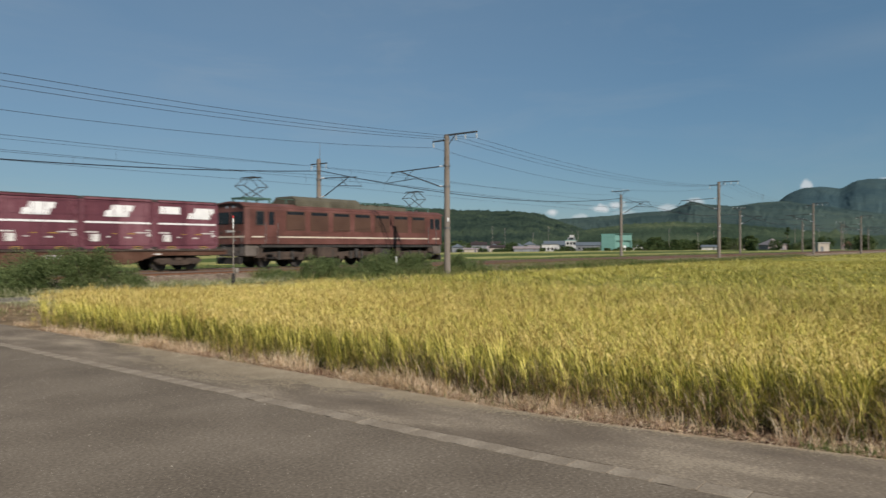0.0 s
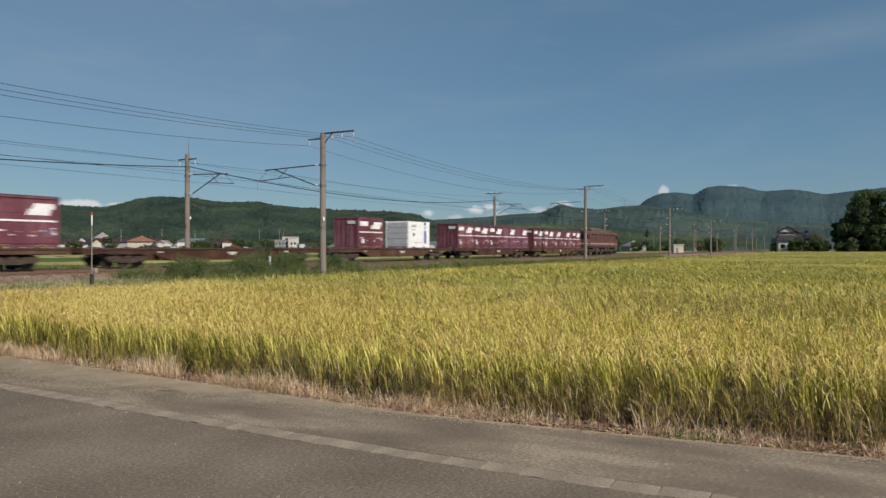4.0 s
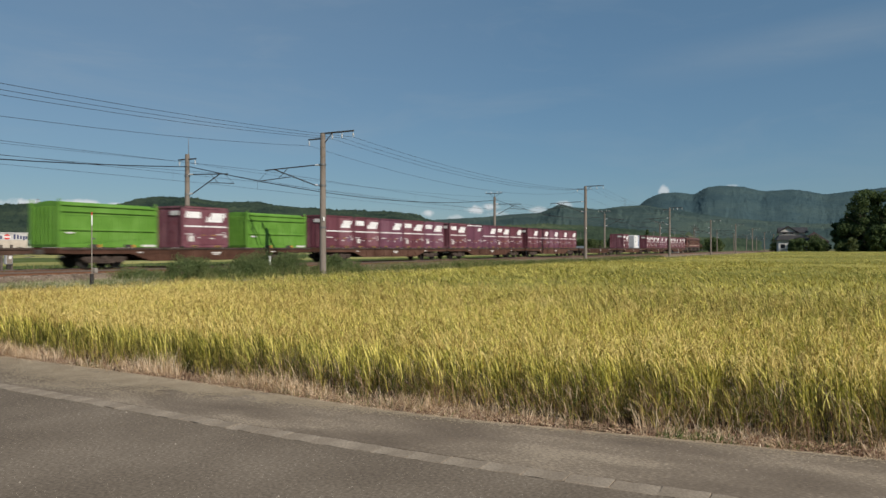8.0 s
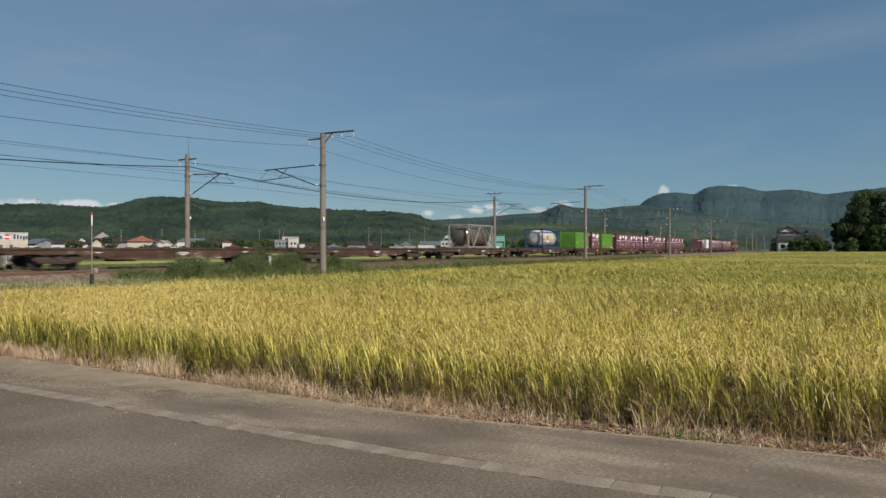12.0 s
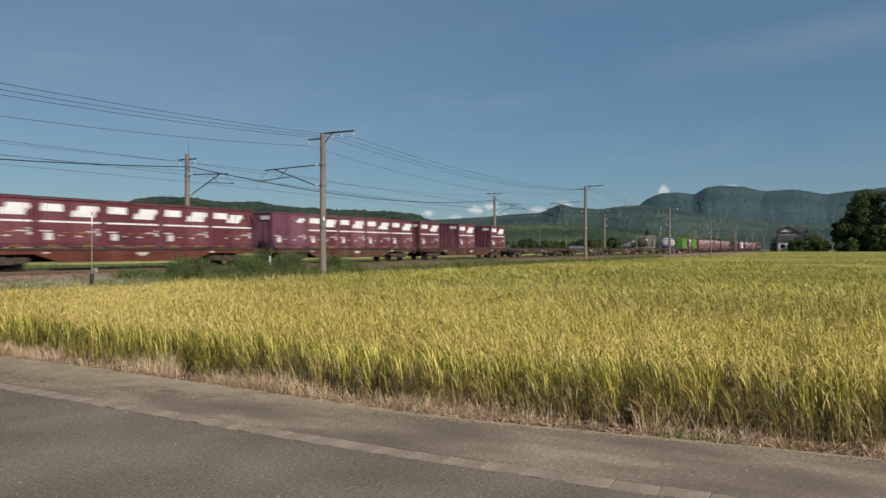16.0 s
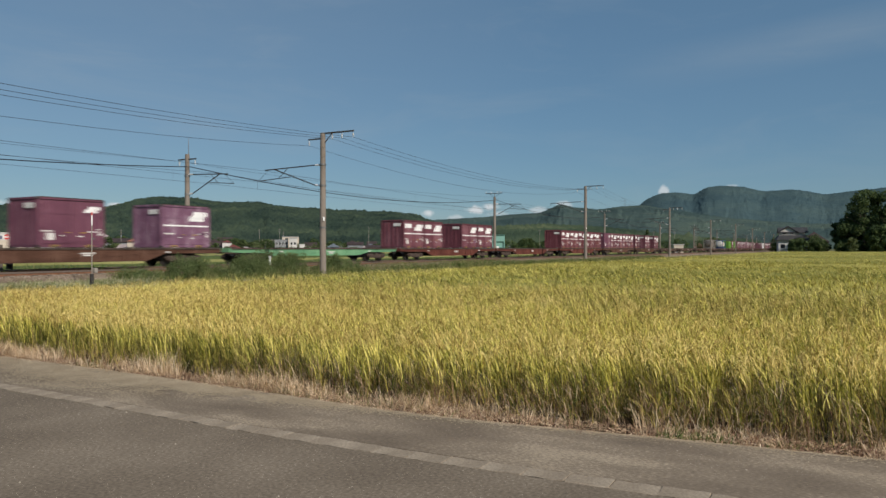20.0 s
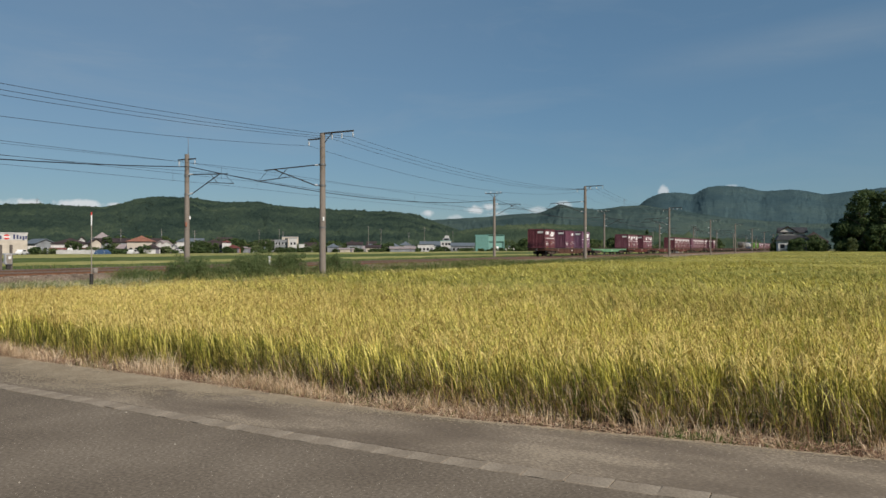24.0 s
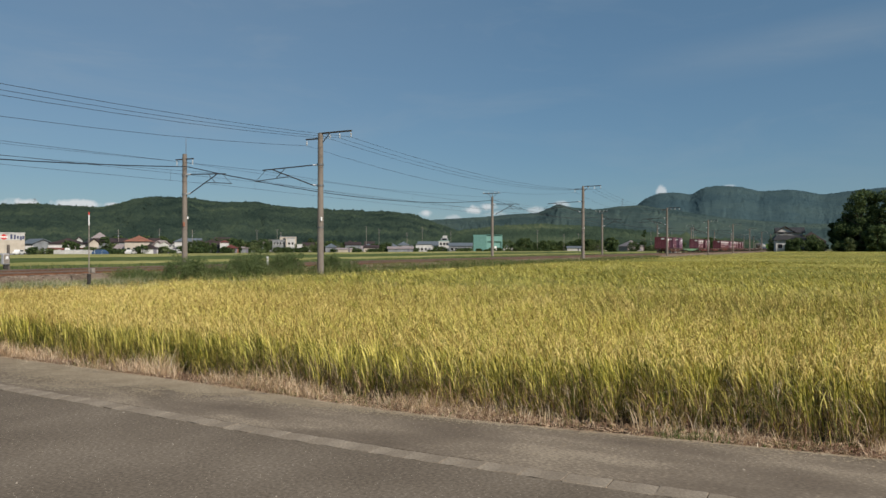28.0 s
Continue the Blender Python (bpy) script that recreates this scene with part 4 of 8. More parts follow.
for y, zt, sag in ((TRACK_NEAR, 6.4, 0.27), (TRACK_FAR, 6.45, 0.5)):
    wire("messenger_wire", [(x, y, zt) for x in POLE_X], sag, 0.0085, M_WIRE, "dark messenger wire with droppers over the track", drops=zt - 0.83)
    wire("contact_wire", [(x, y + (0.18 if i % 2 else -0.18), zt - 0.76) for i, x in enumerate(POLE_X)], 0.1, 0.008, M_WIRE, "taut contact wire over the track")
for dy, z, sag in ((-2.2, 8.03, 0.96), (-1.4, 8.03, 1.01), (-0.7, 8.03, 1.06), (1.02, 7.73, 1.24)):
    wire("feeder_wire", [(x, ROW_NEAR + dy, z + up) for x, up in zip(POLE_X, RISE)], sag, 0.009, M_WIRE, "sagging feeder wire on porcelain insulators")
wire("feeder_wire", [(x, ROW_FAR + 0.75, 7.55 + up) for x, up in zip(FAR_X, RISE)], 0.4, 0.008, M_WIRE, "sagging feeder wire on porcelain insulators")
wire("signal_cable", [(x, ROW_FAR - 0.3, 7.12 + up) for x, up in zip(FAR_X, RISE)], 1.15, 0.029, M_CABLE, "thick black cable slung along the far poles")

# ---- the train: local x forward, z from the rail top ----
MOVING = []            # (thing, place along the train, height over the rail)
C_L, C_W, C_H = 3.715, 2.438, 2.5


def slab_on_side(bm, x0, x1, z0, z1, y, thick=0.006, slant=0.0):
    """A thin painted panel or plate on the camera-side face y."""
    a = [bm.verts.new(p) for p in ((x0, y - thick, z0), (x1, y - thick, z0), (x1 + slant, y - thick, z1), (x0 + slant, y - thick, z1))]
    b = [bm.verts.new((v.co.x, y + 0.01, v.co.z)) for v in a]
    bm.faces.new(a)
    for i in range(4):
        bm.faces.new((a[i], b[i], b[(i + 1) % 4], a[(i + 1) % 4]))


def container(kind, mat, label):
    """A 12-foot freight container with side doors, posts, fork pockets and painted markings."""
    t = thing("freight_container", label, "container", "containers on the train")
    L, W, H = C_L, C_W, C_H
    bm = bmesh.new()
    box(bm, (0, 0, H / 2 + 0.03), (L - 0.12, W - 0.1, H - 0.14))
    part("body", bm, mat, t)
    bm = bmesh.new()
    for sx in (-1, 1):
        for sy in (-1, 1):
            box(bm, (sx * (L / 2 - 0.07), sy * (W / 2 - 0.07), H / 2), (0.14, 0.14, H), 0.015)
    for sy in (-1, 1):
        box(bm, (0, sy * (W / 2 - 0.05), 0.07), (L - 0.29, 0.1, 0.14), 0.01)
        box(bm, (0, sy * (W / 2 - 0.05), H - 0.06), (L - 0.29, 0.1, 0.12), 0.01)
    for sx in (-1, 1):
        box(bm, (sx * (L / 2 - 0.05), 0, 0.07), (0.1, W - 0.29, 0.14), 0.01)
        box(bm, (sx * (L / 2 - 0.05), 0, H - 0.06), (0.1, W - 0.29, 0.12), 0.01)
    part("frame", bm, mat, t)
    bm = bmesh.new()
    box(bm, (0, 0, H - 0.02), (L - 0.2, W - 0.2, 0.05), 0.02)
    for i in range(5):
        box(bm, (-1.4 + 0.7 * i, 0, H + 0.012), (0.08, W - 0.3, 0.03))
    part("roof", bm, mat, t)
    for sx in (-1, 1):
        bm = bmesh.new()
        box(bm, (sx * 0.81, -W / 2 + 0.045, H / 2), (1.56, 0.05, H - 0.34), 0.01)
        d = part("door", bm, mat, t)
        for k in (0.25, 1.35):
            bm = bmesh.new()
            rod(bm, (sx * k, -W / 2 + 0.005, 0.22), (sx * k, -W / 2 + 0.005, H - 0.22), 0.018, n=6)
            part("lock_rod", bm, mat, d)
        for z in (0.5, 1.0, 1.6, 2.1):
            bm = bmesh.new()
            box(bm, (sx * 1.62, -W / 2 + 0.015, z), (0.1, 0.04, 0.09))
            part("hinge", bm, mat, d)
    for sx in (-1, 1):
        for i in range(5):
            boxpart("end_rib", (sx * (L / 2 - 0.045), -0.88 + 0.44 * i, H / 2), (0.05, 0.1, H - 0.3), mat, t)
    for sx in (-1, 1):
        for sy in (-1, 1):
            for z in (0.06, H - 0.06):
                bm = bmesh.new()
                box(bm, (sx * (L / 2 - 0.08), sy * (W / 2 - 0.08), z), (0.17, 0.17, 0.12), 0.015)
                part("corner_casting", bm, M_DARKSTEEL, t)
    for x in (-0.95, 0.95):
        boxpart("fork_pocket", (x, -W / 2 - 0.003, 0.075), (0.42, 0.02, 0.11), M_YELLOW, t, "worn yellow fork pocket")
        boxpart("pocket_slot", (x, -W / 2 - 0.012, 0.07), (0.3, 0.02, 0.07), M_DARKSTEEL, t)
    yf = -W / 2 + 0.012
    x = lambda k: -L / 2 + L * k
    z = lambda k: H * (1 - k)

    def bar(name, k0, k1, f0, f1, mt=M_WHITE, slant=0.0, lab=""):
        b = bmesh.new()
        slab_on_side(b, x(k0), x(k1), z(f1), z(f0), yf, 0.012, slant)
        return part(name, b, mt, t, lab)
    if kind in "AE":
        bar("white_panel", 0.07, 0.38, 0.13, 0.28)
    if kind == "A":
        bar("emblem_bar", 0.60, 0.92, 0.14, 0.245, slant=0.1)
        bar("emblem_bar", 0.50, 0.86, 0.245, 0.37, slant=0.1)
    if kind == "B":
        bar("emblem_bar", 0.62, 0.92, 0.14, 0.25, slant=0.1)
        bar("emblem_bar", 0.54, 0.86, 0.25, 0.37, slant=0.1)
    if kind == "F":
        bar("emblem_bar", 0.38, 0.68, 0.14, 0.25, slant=0.1)
        bar("emblem_bar", 0.30, 0.62, 0.25, 0.37, slant=0.1)
    if kind == "E":
        bar("emblem_bar", 0.42, 0.72, 0.16, 0.27, slant=0.1)
        bar("emblem_bar", 0.36, 0.66, 0.27, 0.37, slant=0.1)
    if kind in "CD":
        bar("emblem_bar", 0.74, 0.93, 0.15, 0.21, slant=0.08)
        bar("emblem_bar", 0.68, 0.88, 0.21, 0.28, slant=0.08)
    if kind in "ABEF":
        bar("stripe", 0.05, 0.95, 0.465, 0.5)
    if kind == "D":
        bar("top_line", 0.04, 0.96, 0.035, 0.075)
    if kind in "ACF":
        bar("notice_plate", 0.12, 0.235, 0.71, 0.85, M_OFFWHITE)
        bar("text_bar", 0.06, 0.22, 0.66, 0.685, M_OFFWHITE)
    if kind in "BD":
        bar("text_bar", 0.06, 0.25, 0.66, 0.69, M_OFFWHITE)
        bar("notice_plate", 0.78, 0.9, 0.64, 0.8, M_LILAC)
    bar("text_bar", 0.73, 0.93, 0.665, 0.685, M_OFFWHITE)
    bar("text_bar", 0.87, 0.94, 0.615, 0.635, M_OFFWHITE)
    bar("text_bar", 0.33, 0.38, 0.75, 0.77, M_OFFWHITE)
    bar("text_bar", 0.58, 0.66, 0.76, 0.785, M_OFFWHITE)
    bar("text_bar", 0.9, 0.945, 0.7, 0.75, M_OFFWHITE)
    bar("text_bar", 0.62, 0.72, 0.69, 0.705, M_YELLOW)
    bar("text_bar", 0.4, 0.47, 0.69, 0.705, M_YELLOW)
    # dark strips along the top paint in the shadow of the roof edge
    for sy in (-1, 1):
        boxpart("gutter", (0, sy * (W / 2 - 0.03), H + 0.006), (L - 0.2, 0.09, 0.03), M_BOGIE, t, "dark strip painting the roof edge's shadow")
    b = bmesh.new()
    box(b, (-L / 2 - 0.004, -0.55, 2.08), (0.02, 0.75, 0.26))
    part("end_emblem", b, M_OFFWHITE, t)
    return t


def white_container():
    t = thing("freight_container", "white refrigerated freight container with blue vertical band", "container", "containers on the train")
    L, W, H = 3.8, C_W, C_H - 0.06
    boxpart("body", (0, 0, H / 2), (L - 0.1, W - 0.08, H - 0.06), M_WHITE, t, bevel=0.02)
    bm = bmesh.new()
    for sx in (-1, 1):
        for sy in (-1, 1):
            box(bm, (sx * (L / 2 - 0.06), sy * (W / 2 - 0.06), H / 2), (0.12, 0.12, H), 0.01)
    part("frame", bm, M_WHITE, t)
    boxpart("end_panel", (-L / 2 + 0.02, 0, H / 2), (0.05, W - 0.3, H - 0.25), M_GREY, t, "grey ribbed end", 0.01)
    for z in (0.4, 0.9, 1.4, 1.9):
        boxpart("end_rib", (-L / 2 - 0.01, 0, z), (0.03, W - 0.34, 0.05), M_GREY, t)
    yf = -W / 2 + 0.03
    for z0, z1 in ((2.12, 2.36), (0.42, 1.62)):
        bm = bmesh.new()
        slab_on_side(bm, 0.98, 1.3, z0, z1, yf, 0.014)
        part("blue_band", bm, M_BLUE, t, "blue band")
    for x0, x1, z0, z1, m in ((-1.3, -0.45, 1.9, 2.12, M_GREY), (-1.2, -0.6, 1.62, 1.72, M_GREY), (0.98, 1.3, 1.75, 2.0, M_GREY), (-1.0, 0.6, 0.46, 0.5, M_GREY)):
        bm = bmesh.new()
        slab_on_side(bm, x0, x1, z0, z1, yf, 0.014)
        part("text_bar", bm, m, t)
    bm = bmesh.new()
    rod(bm, (-0.9, yf - 0.012, 1.22), (-0.9, yf + 0.02, 1.22), 0.16, n=12)
    part("round_mark", bm, M_GREENCU, t, "small dark round mark")
    for x in (-0.9, 0.9):
        boxpart("fork_pocket", (x, -W / 2 + 0.03, 0.07), (0.4, 0.03, 0.09), M_DARKSTEEL, t)
    return t


def green_container():
    """A 20-foot open-top bulk container with a ribbed body and a sheeted lid that slopes at the ends."""
    t = thing("bulk_container", "bright lime-green open-top bulk container with ribbed sides", "container", "containers on the train")
    L, W, H = 6.06, 2.44, 2.26
    boxpart("body", (0, 0, H / 2), (L - 0.12, W - 0.14, H - 0.04), M_LIME, t)
    for sx in (-1, 1):
        for sy in (-1, 1):
            boxpart("corner_post", (sx * (L / 2 - 0.07), sy * (W / 2 - 0.07), H / 2 + 0.03), (0.14, 0.14, H + 0.06), M_LIME, t, bevel=0.012)
    for z in (0.08, 0.92, 1.86, 2.18):
        for sy in (-1, 1):
            boxpart("side_rail", (0, sy * (W / 2 - 0.04), z), (L - 0.28, 0.1, 0.09 if z != 0.08 else 0.16), M_LIME, t, bevel=0.01)
    for i in range(9):
        boxpart("side_rib", (-2.55 + i * 0.6375, -W / 2 + 0.055, 0.9), (0.07, 0.05, 1.5), M_LIME, t, bevel=0.008)
    bm = bmesh.new()
    prism_x(bm, [(-1.12, 2.18), (-1.0, 2.34), (0, 2.4), (1.0, 2.34), (1.12, 2.18)], -L / 2 + 0.3, L / 2 - 0.3)
    part("lid", bm, M_LIME, t)
    for sx in (-1, 1):
        for sy in (-1, 1):
            bm = bmesh.new()
            rod(bm, (sx * (L / 2 - 0.09), sy * (W / 2 - 0.09), 2.3), (sx * (L / 2 - 0.09), sy * (W / 2 - 0.09), 2.48), 0.07, 0.045, n=8)
            part("lifting_post", bm, M_LIME, t)
    for i in range(7):
        boxpart("end_rib", (-L / 2 + 0.02, -1.0 + i * 0.333, 1.12), (0.07, 0.09, 1.95), M_LIME, t, bevel=0.01)
    for x in (-1.05, 1.05):
        boxpart("fork_pocket", (x, -W / 2 - 0.002, 0.08), (0.5, 0.03, 0.17), M_DARKSTEEL, t)
    for x0 in (-1.05, 1.05):
        boxpart("pocket_edge", (x0 + 0.34, -W / 2 - 0.002, 0.08), (0.18, 0.03, 0.15), M_ORANGE, t)
    boxpart("text_bar", (2.4, -W / 2 - 0.002, 0.1), (0.9, 0.03, 0.12), M_OFFWHITE, t)
    boxpart("text_bar", (-2.4, -W / 2 + 0.02, 0.75), (0.45, 0.03, 0.08), M_OFFWHITE, t)
    return t


def tank_container(shell, frame, blue):
    """A 20-foot tank in an open frame."""
    t = thing("tank_container", "cream cylindrical tank in a blue steel frame" if blue else "tarnished steel tank in an open grey frame", "tank container", "containers on the train")
    L, W, H = 6.06, 2.44, 2.5
    bm = bmesh.new()
    n, zc, r = 28, 1.27, 1.08
    prof = [(-2.82, 0.35), (-2.74, 0.75), (-2.55, 1.0), (-2.3, r), (2.3, r), (2.55, 1.0), (2.74, 0.75), (2.82, 0.35)]
    rings = [[bm.verts.new((x, rr * math.cos(2 * math.pi * i / n), zc + rr * math.sin(2 * math.pi * i / n))) for i in range(n)] for x, rr in prof]
    for a, b in zip(rings[:-1], rings[1:]):
        for i in range(n):
            f = bm.faces.new((a[i], a[(i + 1) % n], b[(i + 1) % n], b[i]))
            f.smooth = True
    bm.faces.new(rings[0])
    bm.faces.new(rings[-1])
    shell_ob = part("shell", bm, shell, t)
    for x in (-1.6, 0, 1.6):
        bm = bmesh.new()
        rod(bm, (x - 0.04, 0, zc), (x + 0.04, 0, zc), r + 0.012, n=28)
        part("band", bm, shell, shell_ob)
    g = 0.14
    for sx in (-1, 1):
        for sy in (-1, 1):
            boxpart("post", (sx * (L / 2 - g / 2), sy * (W / 2 - g / 2), H / 2), (g, g, H), frame, t, bevel=0.012)
            for z in (0.06, H - 0.06):
                boxpart("corner_casting", (sx * (L / 2 - 0.09), sy * (W / 2 - 0.09), z), (0.19, 0.19, 0.13), frame, t, bevel=0.01)
        for z in (g / 2, H - g / 2):
            boxpart("end_beam", (sx * (L / 2 - g / 2), 0, z), (g * 0.9, W - 2 * g, g), frame, t, bevel=0.01)
    for sy in (-1, 1):
        boxpart("top_rail", (0, sy * (W / 2 - g / 2), H - g / 2), (L - 2 * g, g * (1.0 if blue else 0.8), g * (1.5 if blue else 0.8)), frame, t, bevel=0.01)
        boxpart("bottom_rail", (0, sy * (W / 2 - g / 2), 0.11), (L - 2 * g, g, 0.2 if blue else 0.14), frame, t, bevel=0.01)
        if not blue:
            for x0, x1 in ((-1.75, -2.85), (-1.75, -0.1), (1.75, 0.1), (1.75, 2.85)):
                bm = bmesh.new()
                rod(bm, (x0, sy * (W / 2 - 0.07), 0.2), (x1, sy * (W / 2 - 0.07), H - 0.12), 0.055, n=6)
                part("diagonal", bm, frame, t)
    for x in (-2.4, 2.4):
        boxpart("saddle", (x, 0, 0.28), (0.18, 1.7, 0.3), frame, t, bevel=0.02)
    bm = bmesh.new()
    rod(bm, (0.3, 0, 2.3), (0.3, 0, 2.46), 0.28, n=14)
    part("manhole", bm, M_STEEL, t)
    boxpart("walkway", (0, 0.5, 2.43), (4.8, 0.45, 0.04), M_STEEL, t)
    for xx, zz, ww, hh in ((1.5, 1.75, 0.5, 0.1), (2.0, 1.5, 0.3, 0.14), (0.9, 1.9, 0.35, 0.07), (1.7, 1.2, 0.22, 0.22), (-2.1, 1.2, 0.3, 0.2), (0.4, 0.75, 0.5, 0.08)):
        yy = -math.sqrt(max(0.04, (r + 0.01) ** 2 - (zz - zc) ** 2))
        boxpart("stencil_bar", (xx, yy, zz), (ww, 0.03, hh), M_SIGNGREY if blue else M_DARKSTEEL, t, "dark stencilled bar")
    if blue:
        bm = bmesh.new()
        box(bm, (-0.75, -1.075, 1.35), (0.85, 0.09, 0.55), 0.02)
        part("yellow_panel", bm, M_ORANGE, t, "orange-yellow placard")
        bm = bmesh.new()
        box(bm, (-0.7, -1.05, 0.85), (0.6, 0.09, 0.2), 0.02)
        part("text_bar", bm, M_WHITE, t)
    return t




def bogie(parent, x, r=0.43, base=1.9, mat=M_BOGIE, make=[None]):
    """A two-axle bogie: side frames and bolster, each wheelset a sub-part."""
    if make[0] is not None and make[0][1] == (r, base):
        return again(make[0][0], parent, pose(x, 0, 0))
    bm = bmesh.new()
    for sy in (-1, 1):
        prism(bm, [(-1.35, 0.5), (-1.2, 0.66), (-0.45, 0.66), (-0.35, 0.5), (0.35, 0.5), (0.45, 0.66), (1.2, 0.66), (1.35, 0.5), (1.2, 0.36), (0.75, 0.36), (0.5, 0.26), (-0.5, 0.26), (-0.75, 0.36), (-1.2, 0.36)], sy * 1.0 - 0.07, sy * 1.0 + 0.07)
        for k in (-base / 2, base / 2):
            box(bm, (k, sy * 1.04, r), (0.34, 0.26, 0.3), 0.03)
        for k in (-0.16, 0.16):
            rod(bm, (k, sy * 1.02, 0.36), (k, sy * 1.02, 0.62), 0.1, n=8)
    box(bm, (0, 0, 0.6), (0.4, 2.2, 0.24), 0.03)
    b = part("bogie", bm, mat, parent, m=pose(x, 0, 0))
    for k in (-base / 2, base / 2):
        bm = bmesh.new()
        rod(bm, (k, -0.9, r), (k, 0.9, r), 0.08, n=8)
        for sy in (-1, 1):
            rod(bm, (k, sy * 0.56, r), (k, sy * 0.69, r), r, n=20)
            rod(bm, (k, sy * 0.53, r), (k, sy * 0.56, r), r + 0.03, n=20)
        part("wheelset", bm, M_DARKSTEEL, b)
    make[0] = (b, (r, base))
    return b


def wagon(mat, label, sill=0.72):
    """A bogie flat wagon for containers, with a fish-belly side sill."""
    t = thing("flat_wagon", label, "railway wagon", "wagons of the train")
    E, zt = 9.85, 1.06
    zb = zt - sill
    for sy in (-1, 1):
        bm = bmesh.new()
        prism(bm, [(-E, zt), (-E, 0.8), (-8.9, 0.76), (-5.6, 0.76), (-4.3, zb), (4.3, zb), (5.6, 0.76), (8.9, 0.76), (E, 0.8), (E, zt)], sy * 1.2 - 0.06, sy * 1.2 + 0.06)
        part("side_sill", bm, mat, t)
        bm = bmesh.new()
        box(bm, (0, sy * 1.235, zb + 0.03), (8.5, 0.16, 0.05))
        part("sill_flange", bm, mat, t)
        # deck-level shadow line, painted as a dark strip
        boxpart("deck_edge", (0, sy * 1.23, zt - 0.025), (2 * E - 0.1, 0.17, 0.09), M_BOGIE, t, "dark strip painting the shadow along the deck edge")
        for i in range(7):
            boxpart("stiffener", (-3.9 + 1.3 * i, sy * 1.275, (zt + zb) / 2), (0.06, 0.04, sill - 0.12), mat, t)
    bm = bmesh.new()
    for i in range(17):
        box(bm, (-9.6 + 1.2 * i, 0, zt - 0.06), (0.28, 2.26, 0.1))
    box(bm, (0, 0, 0.86), (2 * E - 0.4, 0.4, 0.3))
    part("deck_beams", bm, M_BOGIE, t)
    for sx in (-1, 1):
        boxpart("end_beam", (sx * E, 0, 0.93), (0.14, 2.5, 0.28), mat, t, bevel=0.01)
        bm = bmesh.new()
        box(bm, (sx * (E + 0.25), 0, 0.86), (0.4, 0.22, 0.26), 0.03)
        part("coupler", bm, M_DARKSTEEL, t)
        for sy in (-1, 1):
            bm = bmesh.new()
            rod(bm, (sx * (E - 0.05), sy * 1.16, 0.6), (sx * (E - 0.05), sy * 1.16, 1.3), 0.014, n=6)
            rod(bm, (sx * (E - 0.05), sy * 1.16, 0.62), (sx * (E - 0.4), sy * 1.16, 0.62), 0.014, n=6)
            part("hand_rail", bm, M_STEEL, t)
    for i in range(10):
        for sy in (-1, 1):
            boxpart("lashing_block", (-9.35 + 2.07 * i, sy * 1.18, zt + 0.03), (0.2, 0.12, 0.07), M_DARKSTEEL, t)
    for x, w, z in ((0.2, 0.8, 0.3), (0.35, 0.5, 0.4), (-5.2, 0.3, 0.26), (5.6, 0.35, 0.26)):
        bm = bmesh.new()
        slab_on_side(bm, x, x + w, zt - z, zt - z + 0.07, -1.265, 0.008)
        part("text_bar", bm, M_OFFWHITE, t)
    bm = bmesh.new()
    box(bm, (-2.6, 0.2, 0.5), (1.4, 0.9, 0.34), 0.04)
    part("brake_box", bm, M_BOGIE, t)
    bm = bmesh.new()
    rod(bm, (1.6, 0.1, 0.5), (2.7, 0.1, 0.5), 0.2, n=12)
    part("air_tank", bm, M_BOGIE, t)
    for x in (-7.1, 7.1):
        bogie(t, x)
    return t


def pantograph(parent, x):
    """A raised diamond pantograph: base frame with insulators, arms and collector as pieces of their own."""
    bm = bmesh.new()
    box(bm, (x, -0.6, 4.05), (1.9, 0.08, 0.1))
    box(bm, (x, 0.6, 4.05), (1.9, 0.08, 0.1))
    for sx in (-1, 1):
        box(bm, (x + sx * 0.85, 0, 4.05), (0.1, 1.3, 0.1))
    p = part("pantograph", bm, M_GREENCU, parent, "raised diamond pantograph on a verdigris frame")
    for sy in (-1, 1):
        for sx in (-1, 1):
            bm = bmesh.new()
            rod(bm, (x - sx * 0.45, sy * 0.5, 4.08), (x + sx * 0.85, sy * 0.42, 4.78), 0.028, n=6)
            part("lower_arm", bm, M_DARKSTEEL, p)
            bm = bmesh.new()
            rod(bm, (x + sx * 0.85, sy * 0.42, 4.78), (x + sx * 0.2, sy * 0.3, 5.28), 0.022, n=6)
            part("upper_arm", bm, M_DARKSTEEL, p)
    for sx in (-1, 1):
        bm = bmesh.new()
        rod(bm, (x + sx * 0.85, -0.44, 4.78), (x + sx * 0.85, 0.44, 4.78), 0.02, n=6)
        part("knee_tube", bm, M_DARKSTEEL, p)
    for sx in (-0.2, 0.2):
        bm = bmesh.new()
        prism(bm, [(x + sx - 0.03, 5.27), (x + sx + 0.03, 5.27), (x + sx + 0.03, 5.33), (x + sx - 0.03, 5.33)], -0.6, 0.6)
        part("collector", bm, M_DARKSTEEL, p)
        for sy in (-1, 1):
            bm = bmesh.new()
            rod(bm, (x + sx, sy * 0.58, 5.3), (x + sx, sy * 0.78, 5.22), 0.025, n=6)
            part("horn", bm, M_DARKSTEEL, p)
    for sx in (-1, 1):
        for sy in (-1, 1):
            bm = bmesh.new()
            rod(bm, (x + sx * 0.85, sy * 0.6, 3.72), (x + sx * 0.85, sy * 0.6, 4.02), 0.08, 0.06, n=8)
            part("insulator", bm, M_GREENCU, p)


